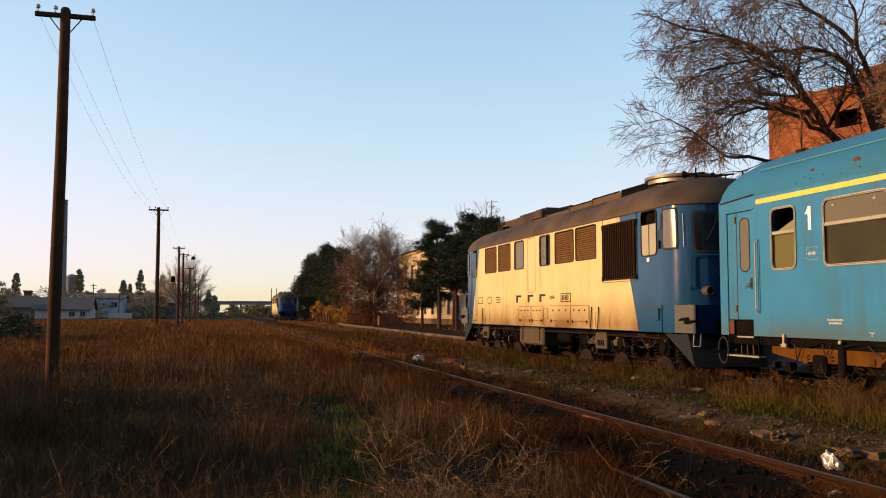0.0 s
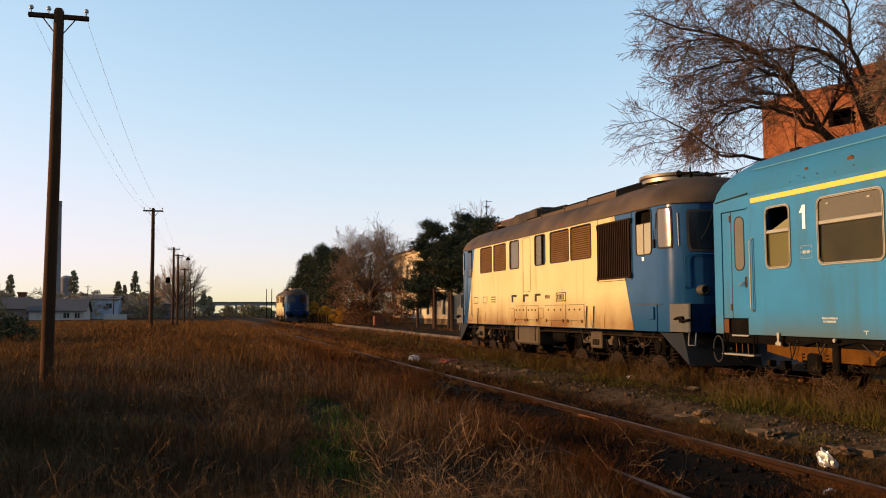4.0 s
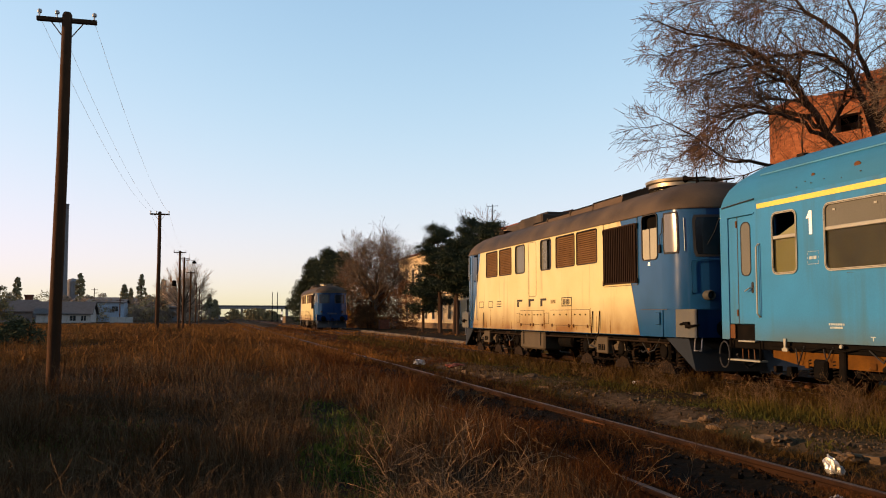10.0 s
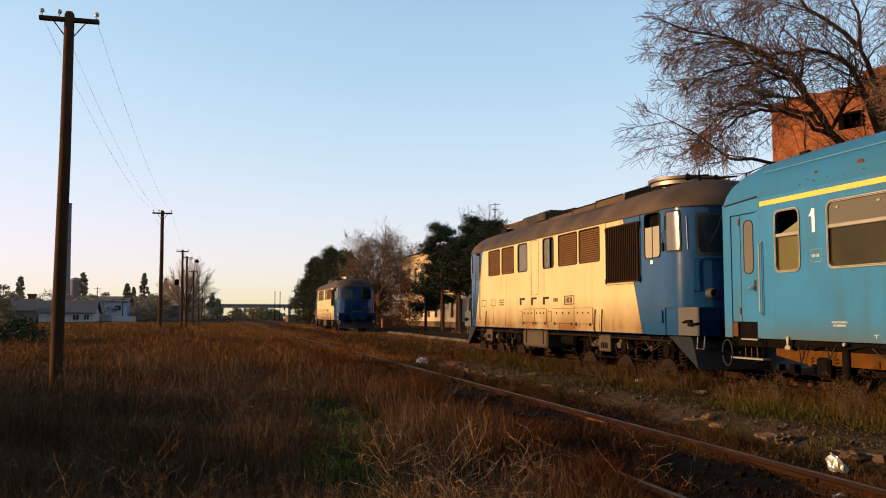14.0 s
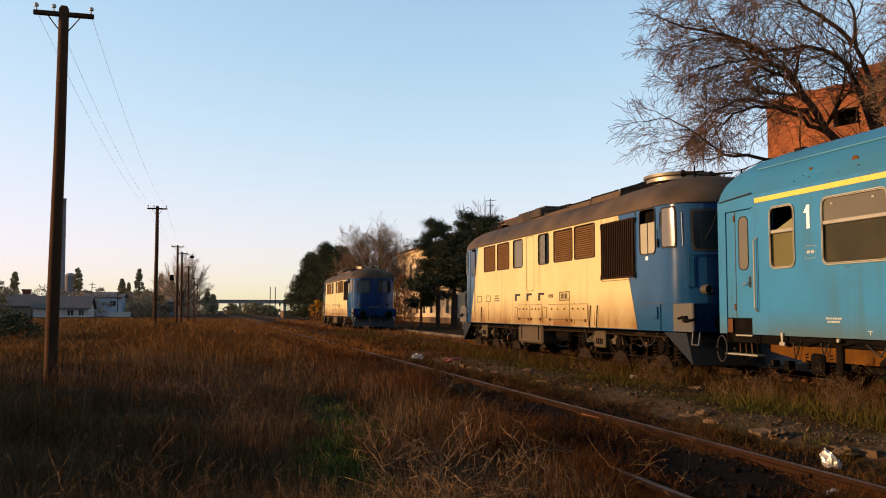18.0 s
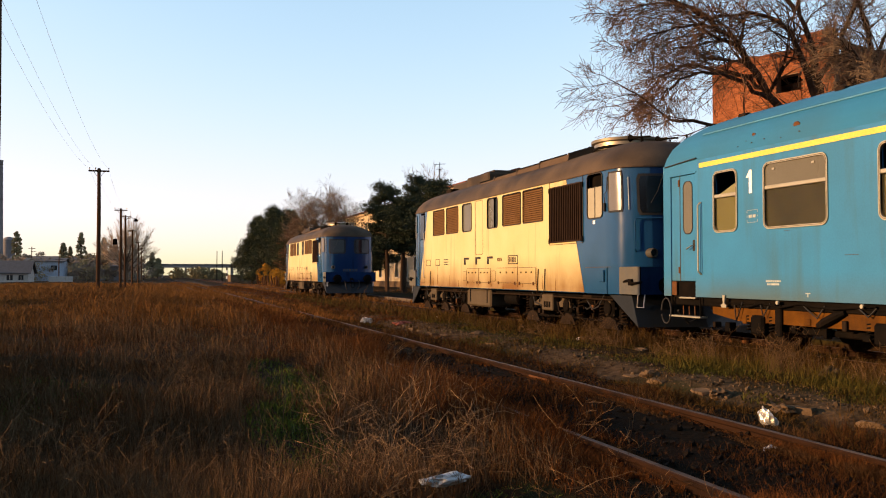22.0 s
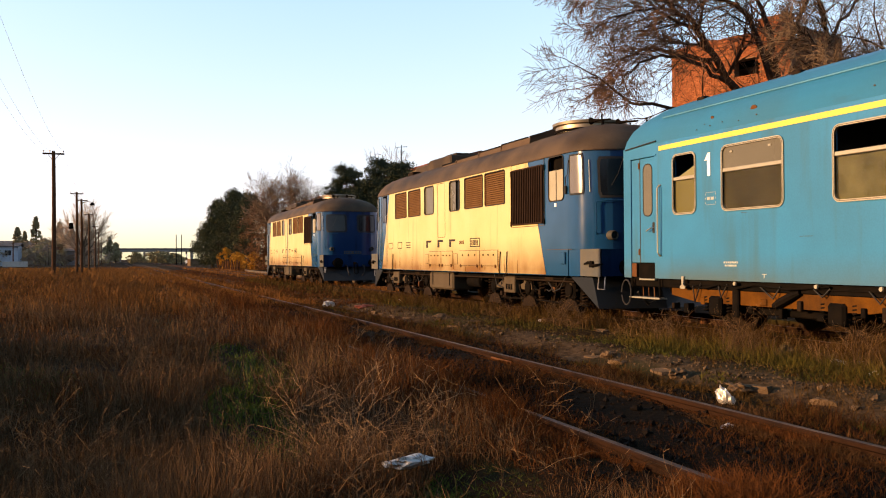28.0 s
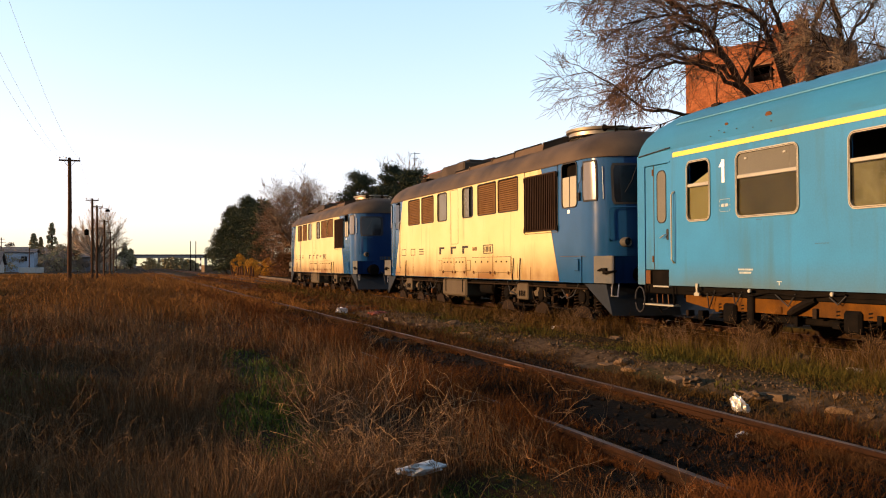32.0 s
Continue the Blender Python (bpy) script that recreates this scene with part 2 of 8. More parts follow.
CHEEKM = mat("bare beige beam paint", (0.080, 0.070, 0.052), 0.6, other=(0.045, 0.052, 0.055), scale=1.6, amount=0.8, bump=0.08, stain=(0.03, 0.022, 0.015), stain_from=0.55, spec=0.15)
WOODPOLE = mat("weathered pole wood", (0.06, 0.026, 0.012), 0.9, other=(0.03, 0.014, 0.008), scale=2.5, fine=40, bump=0.5, stain=(0.03, 0.018, 0.012), stain_scale=(9, 9, 0.3), stain_from=0.5, spec=0.06)
CERAMIC = mat("insulator ceramic", (0.35, 0.33, 0.30), 0.3, bump=0.0, spec=0.4)
WIRE = mat("dull wire", (0.30, 0.27, 0.24), 0.6, bump=0.0)
SLEEPER = mat("old timber sleeper", (0.03, 0.02, 0.014), 0.9, other=(0.015, 0.011, 0.008), scale=4, fine=50, bump=0.5, piece=0.25, spec=0.05)
CONCRETE = mat("worn concrete", (0.088, 0.055, 0.031), 0.9, other=(0.030, 0.019, 0.010), scale=2.0, fine=45, bump=0.4, piece=0.25, spec=0.08)
KERB = mat("pale kerb stone", (0.085, 0.062, 0.043), 0.9, other=(0.035, 0.025, 0.017), scale=2.0, fine=45, bump=0.4, piece=0.3, spec=0.08)
STONE = mat("ballast stone", (0.0065, 0.0043, 0.0028), 0.95, scale=5, bump=0.3, island=0.4, spec=0.06)
FOIL = mat("crumpled foil", (0.34, 0.32, 0.29), 0.30, metal=0.6, scale=9, amount=0.5, bump=0.3, spec=0.5)
PLASTIC = mat("white plastic litter", (0.42, 0.40, 0.37), 0.5, scale=8, amount=0.2, bump=0.2, spec=0.3)
REDCLOTH = mat("faded red rag", (0.17, 0.05, 0.035), 0.9, bump=0.3)
BRICK = mat("orange red brick", (0.235, 0.080, 0.034), 0.9, other=(0.155, 0.048, 0.022), scale=2.5, fine=30, bump=0.35, piece=0.22, island=0.22, spec=0.06)
MORTAR = mat("brick mortar", (0.16, 0.085, 0.05), 0.95, bump=0.3)
PLASTER = mat("cream render", (0.40, 0.30, 0.18), 0.9, other=(0.32, 0.23, 0.13), scale=0.8, bump=0.15, stain=(0.28, 0.22, 0.16))
WHITEWALL = mat("whitewashed wall", (0.34, 0.31, 0.28), 0.9, other=(0.24, 0.215, 0.185), scale=0.8, bump=0.15, stain=(0.2, 0.17, 0.14))
ROOFTILE = mat("red brown roof tile", (0.14, 0.045, 0.024), 0.85, scale=3, fine=25, bump=0.5)
GREYROOF = mat("grey sheet roof", (0.085, 0.076, 0.072), 0.85, scale=2, bump=0.2)
GREYWALL = mat("grey industrial wall", (0.17, 0.155, 0.15), 0.9, scale=0.5, bump=0.1)
PALEBLUE = mat("pale blue sheet metal", (0.26, 0.33, 0.40), 0.6, other=(0.20, 0.25, 0.30), scale=0.7, bump=0.1, stain=(0.16, 0.15, 0.14))
BARK = mat("dark bark", (0.05, 0.028, 0.017), 0.95, other=(0.028, 0.016, 0.011), scale=6, fine=50, bump=0.5, spec=0.05)
TWIG = mat("red brown twig bark", (0.115, 0.064, 0.038), 0.9, scale=3, bump=0.2, island=0.3, spec=0.05)
PALEBARK = mat("pale brown bark", (0.095, 0.062, 0.04), 0.9, scale=6, bump=0.3)
# twigs of the far tree, lightened in colour for sun and haze
HAZETWIG = mat("pale sunlit twigs", (0.36, 0.26, 0.18), 0.9, scale=3, bump=0.0, island=0.3)
PALETWIG = mat("pale fine twig bark", (0.15, 0.098, 0.060), 0.9, scale=3, bump=0.2, island=0.3)
CABBLIND = mat("pale cab blind", (0.26, 0.235, 0.17), 0.5, other=(0.2, 0.18, 0.13), scale=2, bump=0.05)
# paled for distance: the haze is put into these two colours
FARTWIG = mat("haze-paled far twigs", (0.205, 0.155, 0.115), 0.9, other=(0.15, 0.11, 0.075), scale=0.3, bump=0.0, island=0.2, spec=0.02)
FARLEAF = mat("haze-paled far leaves", (0.185, 0.155, 0.085), 0.9, other=(0.15, 0.12, 0.065), scale=0.3, bump=0.0, island=0.25, spec=0.02)
PINE = mat("pine needles", (0.024, 0.029, 0.011), 0.8, other=(0.016, 0.020, 0.009), scale=1.0, bump=0.0, island=0.45)
CONIFER = mat("dark conifer leaves", (0.030, 0.035, 0.014), 0.85, other=(0.042, 0.036, 0.014), scale=0.6, bump=0.0, island=0.45)
OLIVE = mat("olive leaves", (0.150, 0.116, 0.052), 0.85, other=(0.145, 0.095, 0.042), scale=0.5, bump=0.0, island=0.35)
AUTUMN = mat("yellow autumn leaves", (0.36, 0.165, 0.013), 0.8, other=(0.22, 0.085, 0.010), scale=1.0, bump=0.0, island=0.4)
RUSSET = mat("russet dry leaves", (0.125, 0.052, 0.017), 0.85, other=(0.07, 0.032, 0.014), scale=1.0, bump=0.0, island=0.4)
DRYGRASS = mat("dry red brown weeds", (0.080, 0.0290, 0.0092), 0.9, other=(0.033, 0.0128, 0.0048), scale=0.35, fine=5, bump=0.0, island=0.3, spec=0.03)
BROWNWEED = mat("dull brown dead weeds", (0.056, 0.0275, 0.0112), 0.9, other=(0.023, 0.0120, 0.0058), scale=0.5, fine=5, bump=0.0, island=0.5, spec=0.03)
SIDINGWEED = mat("dark rusty weeds", (0.041, 0.0160, 0.0054), 0.9, other=(0.022, 0.0100, 0.0044), scale=0.5, fine=5, bump=0.0, island=0.5, spec=0.03)
SOILWEED = mat("dark low weeds", (0.017, 0.0105, 0.0045), 0.9, other=(0.011, 0.012, 0.0036), scale=0.8, fine=5, bump=0.0, island=0.5, spec=0.03)
STRAW = mat("pale straw stems", (0.115, 0.067, 0.033), 0.85, other=(0.050, 0.029, 0.015), scale=0.5, fine=5, bump=0.0, island=0.4, spec=0.05)
PALESTRAW = mat("bleached twigs", (0.20, 0.120, 0.062), 0.85, other=(0.105, 0.060, 0.030), scale=0.5, fine=5, bump=0.0, island=0.3, spec=0.06)
GOLD = mat("golden brown weeds", (0.150, 0.063, 0.0165), 0.9, other=(0.092, 0.037, 0.011), scale=0.5, fine=5, bump=0.0, island=0.35, spec=0.04)
DULLGREEN = mat("trodden green grass", (0.031, 0.034, 0.0065), 0.85, other=(0.052, 0.036, 0.0085), scale=0.5, fine=6, bump=0.0, island=0.5, spec=0.05)
GREEN = mat("short green grass", (0.046, 0.070, 0.010), 0.85, other=(0.080, 0.066, 0.014), scale=0.5, fine=6, bump=0.0, island=0.45, spec=0.06)


def ground_mat():
    """Trodden earth with dry thatch and green sward in broad uneven patches, and one worn path of pale dirt between the
    tracks; the siding's bed is blackened in place of the shade among its weeds.
    """
    m = mat("earth and thatch", (0.013, 0.0072, 0.0036), 0.95, other=(0.029, 0.0150, 0.0064), scale=2.2, amount=0.95, fine=22, bump=1.0,
            stain=(0.026, 0.030, 0.009), stain_scale=(0.35, 0.12, 1), stain_from=0.52, spec=0.02)
    nt = m.node_tree
    L = nt.links.new
    bs = nt.nodes["Principled BSDF"]
    was = bs.inputs["Base Color"].links[0].from_socket
    co = nt.nodes.new("ShaderNodeTexCoord")
    sp = nt.nodes.new("ShaderNodeSeparateXYZ")
    L(co.outputs["Object"], sp.inputs[0])
    nz = nt.nodes.new("ShaderNodeTexNoise")
    nz.inputs["Scale"].default_value, nz.inputs["Detail"].default_value = 1.1, 6.0
    L(co.outputs["Object"], nz.inputs["Vector"])

    def math_node(op, a, b):
        n = nt.nodes.new("ShaderNodeMath")
        n.operation = op
        for k, v in enumerate((a, b)):
            if isinstance(v, (int, float)):
                n.inputs[k].default_value = v
            else:
                L(v, n.inputs[k])
        return n.outputs[0]

    wob = math_node("MULTIPLY", math_node("SUBTRACT", nz.outputs["Fac"], 0.5), 2.4)
    off = math_node("ABSOLUTE", math_node("SUBTRACT", math_node("ADD", sp.outputs["X"], wob), 6.65), 0)
    band = nt.nodes.new("ShaderNodeMapRange")
    band.inputs["From Min"].default_value, band.inputs["From Max"].default_value = 0.62, 0.22
    L(off, band.inputs["Value"])
    mx = nt.nodes.new("ShaderNodeMixRGB")
    mx.inputs[2].default_value = (0.074, 0.046, 0.026, 1)
    grit = nt.nodes.new("ShaderNodeTexNoise")
    grit.inputs["Scale"].default_value, grit.inputs["Detail"].default_value = 9.0, 8.0
    L(co.outputs["Object"], grit.inputs["Vector"])
    gm = nt.nodes.new("ShaderNodeMapRange")
    gm.inputs["From Min"].default_value, gm.inputs["From Max"].default_value = 0.3, 0.62
    gm.inputs["To Min"].default_value, gm.inputs["To Max"].default_value = 0.1, 0.9
    L(grit.outputs["Fac"], gm.inputs["Value"])
    L(math_node("MULTIPLY", band.outputs["Result"], gm.outputs["Result"]), mx.inputs["Fac"])
    # dark band along the siding: shade among the weeds painted into the soil
    bed_off = math_node("ABSOLUTE", math_node("SUBTRACT", math_node("ADD", sp.outputs["X"], math_node("MULTIPLY", wob, 0.35)), 3.95), 0)
    bed_shade = nt.nodes.new("ShaderNodeMapRange")
    bed_shade.inputs["From Min"].default_value, bed_shade.inputs["From Max"].default_value = 1.75, 1.15
    bed_shade.inputs["To Max"].default_value = 0.8
    L(bed_off, bed_shade.inputs["Value"])
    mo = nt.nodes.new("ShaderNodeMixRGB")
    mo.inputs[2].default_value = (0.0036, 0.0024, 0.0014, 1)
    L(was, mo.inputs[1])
    L(bed_shade.outputs["Result"], mo.inputs["Fac"])
    L(mo.outputs[0], mx.inputs[1])
    L(mx.outputs[0], bs.inputs["Base Color"])
    return m


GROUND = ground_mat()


# ---- mesh helpers ----
class Mesh:
    """Collects vertices and faces for one mesh."""

    def __init__(self):
        self.v, self.f = [], []

    def add(self, verts, faces):
        k = len(self.v)
        self.v += [tuple(p) for p in verts]
        self.f += [tuple(k + i for i in q) for q in faces]
        return self

    def box(self, x0, x1, y0, y1, z0, z1, b=0.0):
        """A box, with chamfered edges where b is given."""
        x0, x1, y0, y1, z0, z1 = min(x0, x1), max(x0, x1), min(y0, y1), max(y0, y1), min(z0, z1), max(z0, z1)
        b = min(b, (x1 - x0) * 0.45, (y1 - y0) * 0.45, (z1 - z0) * 0.45)
        if b <= 0:
            v = [(x, y, z) for x in (x0, x1) for y in (y0, y1) for z in (z0, z1)]
            return self.add(v, [(0, 1, 3, 2), (4, 6, 7, 5), (0, 4, 5, 1), (2, 3, 7, 6), (0, 2, 6, 4), (1, 5, 7, 3)])
        lo, hi = (x0, y0, z0), (x1, y1, z1)
        v, idx = [], {}
        for sx in (0, 1):
            for sy in (0, 1):
                for sz in (0, 1):
                    s = (sx, sy, sz)
                    for ax in range(3):
                        p = [(hi[i] if s[i] else lo[i]) if i == ax else (hi[i] - b if s[i] else lo[i] + b) for i in range(3)]
                        idx[(s, ax)] = len(v)
                        v.append(p)
        f = []
        for ax in range(3):
            o = [i for i in range(3) if i != ax]
            for side in (0, 1):
                q = []
                for a, c in ((0, 0), (1, 0), (1, 1), (0, 1)):
                    s = [0, 0, 0]
                    s[ax], s[o[0]], s[o[1]] = side, a, c
                    q.append(idx[(tuple(s), ax)])
                f.append(q)
            for a in (0, 1):
                for c in (0, 1):
                    s0, s1 = [0, 0, 0], [0, 0, 0]
                    s0[o[0]] = s1[o[0]] = a
                    s0[o[1]] = s1[o[1]] = c
                    s1[ax] = 1
                    f.append((idx[(tuple(s0), o[0])], idx[(tuple(s1), o[0])], idx[(tuple(s1), o[1])], idx[(tuple(s0), o[1])]))
        for s in ((a, c, d) for a in (0, 1) for c in (0, 1) for d in (0, 1)):
            f.append((idx[(s, 0)], idx[(s, 1)], idx[(s, 2)]))
        return self.add(v, f)

    def tube(self, pts, radii, seg=6, caps=True):
        """A round tube along points, one radius for each point."""
        pts = [Vector(p) for p in pts]
        rings = []
        side = None
        for i, p in enumerate(pts):
            d = (pts[min(i + 1, len(pts) - 1)] - pts[max(i - 1, 0)])
            d = d.normalized() if d.length > 1e-9 else Vector((0, 0, 1))
            if side is None:
                side = d.cross(Vector((0, 0, 1)) if abs(d.z) < 0.9 else Vector((1, 0, 0))).normalized()
            else:
                side = (side - d * side.dot(d)).normalized()
            up = d.cross(side)
            r = radii[i] if hasattr(radii, "__len__") else radii
            rings.append([p + side * (math.cos(2 * math.pi * k / seg) * r) + up * (math.sin(2 * math.pi * k / seg) * r) for k in range(seg)])
        v = [q for ring in rings for q in ring]
        f = [(i * seg + k, i * seg + (k + 1) % seg, (i + 1) * seg + (k + 1) % seg, (i + 1) * seg + k) for i in range(len(pts) - 1) for k in range(seg)]
        if caps:
            f += [tuple(range(seg))[::-1], tuple((len(pts) - 1) * seg + k for k in range(seg))]
        return self.add(v, f)

    def cyl(self, p0, p1, r0, r1=None, seg=16):
        return self.tube([p0, p1], [r0, r0 if r1 is None else r1], seg)

    def lathe(self, centre, axis, prof, seg=24):
        """Turns a profile of (along, radius) about an axis through centre."""
        a = Vector(axis).normalized()
        s = a.orthogonal().normalized()
        u = a.cross(s)
        c = Vector(centre)
        v = [c + a * d + (s * math.cos(2 * math.pi * k / seg) + u * math.sin(2 * math.pi * k / seg)) * r for d, r in prof for k in range(seg)]
        f = [(i * seg + k, i * seg + (k + 1) % seg, (i + 1) * seg + (k + 1) % seg, (i + 1) * seg + k) for i in range(len(prof) - 1) for k in range(seg)]
        f += [tuple(range(seg))[::-1], tuple((len(prof) - 1) * seg + k for k in range(seg))]
        return self.add(v, f)

    def prism(self, poly, h0, h1, axis="z"):
        """A polygon pushed from h0 to h1 along an axis; its points are the two other coordinates in order."""
        def at(p, h):
            return {"x": (h, p[0], p[1]), "y": (p[0], h, p[1]), "z": (p[0], p[1], h)}[axis]
        n = len(poly)
        v = [at(p, h0) for p in poly] + [at(p, h1) for p in poly]
        return self.add(v, [tuple(range(n))[::-1], tuple(range(n, 2 * n))] + [(k, (k + 1) % n, n + (k + 1) % n, n + k) for k in range(n)])

    def loft(self, rings, closed=True, caps=True):
        n = len(rings[0])
        v = [p for r in rings for p in r]
        f = [(i * n + k, i * n + (k + 1) % n, (i + 1) * n + (k + 1) % n, (i + 1) * n + k) for i in range(len(rings) - 1) for k in range(n if closed else n - 1)]
        if caps:
            f += [tuple(range(n))[::-1], tuple((len(rings) - 1) * n + k for k in range(n))]
        return self.add(v, f)

    def data(self, name, material, smooth=False):
        me = bpy.data.meshes.new(name)
        me.from_pydata(self.v, [], self.f)
        bm = bmesh.new()
        bm.from_mesh(me)
        bmesh.ops.recalc_face_normals(bm, faces=bm.faces)
        bm.to_mesh(me)
        bm.free()
        me.materials.append(material)
        if smooth:
            me.shade_smooth()
            me.set_sharp_from_angle(angle=radians(38))
        return me


def part(name, mesh, material, parent, label="", smooth=False, m=None):
    """One mesh object under a thing or under a part."""
    ob = new(name, mesh if isinstance(mesh, bpy.types.Mesh) else mesh.data(name, material, smooth))
    ob.parent = parent
    if m is not None:
        ob.matrix_basis = m
    if label:
        ob["label"] = label
    return ob


def thing(name, label, category, at=None, group="", kind=""):
    ob = new(name)
    ob.empty_display_size = 0.2
    if at is not None:
        ob.matrix_basis = at
    return tagged(ob, label, category, group, kind)


def solid(name, mesh, material, label, category, at=None, group="", kind="", smooth=False):
    """A thing that is one mesh."""
    ob = new(name, mesh if isinstance(mesh, bpy.types.Mesh) else mesh.data(name, material, smooth))
    if at is not None:
        ob.matrix_basis = at
    return tagged(ob, label, category, group, kind)


def rounded(y0, y1, z0, z1, r, n=4):
    """A rounded rectangle, counter-clockwise."""
    out = []
    for cy, cz, a0 in ((y1 - r, z1 - r, 0), (y0 + r, z1 - r, 90), (y0 + r, z0 + r, 180), (y1 - r, z0 + r, 270)):
        for k in range(n + 1):
            a = radians(a0 + 90 * k / n)
            out.append((cy + r * math.cos(a), cz + r * math.sin(a)))
    return out


def rim(mesh, y0, y1, z0, z1, r, w, x0, x1):
    """A rounded window surround of width w between the planes x0 and x1."""
    o, i = rounded(y0 - w, y1 + w, z0 - w, z1 + w, r + w), rounded(y0, y1, z0, z1, r)
    n = len(o)
    v = [(x0, *p) for p in o] + [(x1, *p) for p in o] + [(x0, *p) for p in i] + [(x1, *p) for p in i]
    f = []
    for k in range(n):
        j = (k + 1) % n
        f += [(k, j, n + j, n + k), (2 * n + k, 3 * n + k, 3 * n + j, 2 * n + j), (n + k, n + j, 3 * n + j, 3 * n + k), (k, 2 * n + k, 2 * n + j, j)]
    return mesh.add(v, f)


def pierced(mesh, x0, x1, y0, y1, z0, z1, holes):
    """A wall plate between the planes x0 and x1 with rectangular openings through it."""
    ys = sorted({y0, y1, *(h[0] for h in holes), *(h[1] for h in holes)})
    zs = sorted({z0, z1, *(h[2] for h in holes), *(h[3] for h in holes)})
    ys, zs = [y for y in ys if y0 <= y <= y1], [z for z in zs if z0 <= z <= z1]

    def full(i, j):
        if not (0 <= i < len(ys) - 1 and 0 <= j < len(zs) - 1):
            return False
        cy, cz = (ys[i] + ys[i + 1]) / 2, (zs[j] + zs[j + 1]) / 2
        return not any(h[0] < cy < h[1] and h[2] < cz < h[3] for h in holes)

    ny, nz = len(ys), len(zs)
    v = [(x, y, z) for x in (x0, x1) for y in ys for z in zs]

    def ix(s, i, j):
        return s * ny * nz + i * nz + j

    f = []
    for i in range(ny - 1):
        for j in range(nz - 1):
            if not full(i, j):
                continue
            for s in (0, 1):
                f.append((ix(s, i, j), ix(s, i + 1, j), ix(s, i + 1, j + 1), ix(s, i, j + 1)))
            for di, dj, a, c in ((-1, 0, (i, j), (i, j + 1)), (1, 0, (i + 1, j), (i + 1, j + 1)), (0, -1, (i, j), (i + 1, j)), (0, 1, (i, j + 1), (i + 1, j + 1))):
                if not full(i + di, j + dj):
                    f.append((ix(0, *a), ix(0, *c), ix(1, *c), ix(1, *a)))
    used = sorted({k for q in f for k in q})
    back = {k: n for n, k in enumerate(used)}
    return mesh.add([v[k] for k in used], [tuple(back[k] for k in q) for q in f])


# ---- the ground ----
def rise(x, y):
    """Height of the ground: a flat yard with two low track beds, a lumpy meadow and a slight platform."""
    z = -0.20 + 0.05 * noise.noise(Vector((x * 0.21, y * 0.17, 0.3))) + 0.025 * noise.noise(Vector((x * 0.9, y * 0.9, 2.3)))

    def swell(a, b, soft):
        s = min(1.0, max(0.0, (x - a + soft) / soft), max(0.0, (b - x + soft) / soft)) if a - soft < x < b + soft else 0.0
        return s * s * (3 - 2 * s)

    s = swell(2.5, 5.3, 0.6)
    z = z * (1 - s) + s * (-0.030 + 0.028 * noise.noise(Vector((x * 1.5, y * 1.5, 1))))
    s = swell(9.3, 11.9, 0.7)
    z = z * (1 - s) + s * -0.13
    s = swell(6.55, 8.2, 0.3)
    z = z * (1 - s) + s * (-0.075 + 0.025 * noise.noise(Vector((x, y, 5))))
    if x < 1.5 and y > 9:
        z += 0.13 * min(1.0, (1.5 - x) / 3) * min(1.0, (y - 9) / 10)
    if y > 18 and x < 2.6:
        s = min(1.0, (2.6 - x) / 3.0) * min(1.0, (y - 18) / 10)
        z += s * (0.5 * math.exp(-((x + 1.0) / 5.5) ** 2 - ((y - 46) / 15) ** 2) + 0.05 * noise.noise(Vector((x * 0.4, y * 0.2, 9))))
    return z


def spaced(lo, hi, step, out):
    a = list(np.arange(lo, hi + 1e-6, step))
    far, s = hi, step
    while far < out:
        s *= 1.5
        far += s
        a.append(far)
    near, s = lo, step
    while near > -out:
        s *= 1.5
        near -= s
        a.insert(0, near)
    return a


def make_ground():
    xs, ys = spaced(-14, 16, 0.3, 2600), spaced(-12, 75, 0.45, 2600)
    me = Mesh()
    v = [(x, y, rise(x, y) if -60 < x < 60 and -60 < y < 240 else -0.2) for x in xs for y in ys]
    n = len(ys)
    f = [(i * n + j, (i + 1) * n + j, (i + 1) * n + j + 1, i * n + j + 1) for i in range(len(xs) - 1) for j in range(n - 1)]
    me.add(v, f)
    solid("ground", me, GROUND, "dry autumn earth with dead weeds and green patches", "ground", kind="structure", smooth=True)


make_ground()


# ---- tracks ----
BEND = 0.008


def track_x(y):
    """Centre line of the train's track: straight beside the yard, bearing slightly off beyond it."""
    u = y - 30
    return 10.6 if u <= 0 else 10.6 + BEND * u * u / 32 if u < 16 else 10.6 + BEND * (u - 8)


def track_turn(y):
    u = min(max(y - 30, 0.0), 16.0)
    return -math.degrees(math.atan(BEND * u / 16))


def rail_profile(x, top):
    """Foot, web and head of a rail whose head is centred on x with its top at the height given."""
    p = [(-0.065, -0.15), (0.065, -0.15), (0.065, -0.138), (0.012, -0.12), (0.009, -0.045), (0.034, -0.032), (0.035, -0.006), (0.028, 0.0),
         (-0.028, 0.0), (-0.035, -0.006), (-0.034, -0.032), (-0.009, -0.045), (-0.012, -0.12), (-0.065, -0.138)]
    return [(x + a, top + b) for a, b in p]


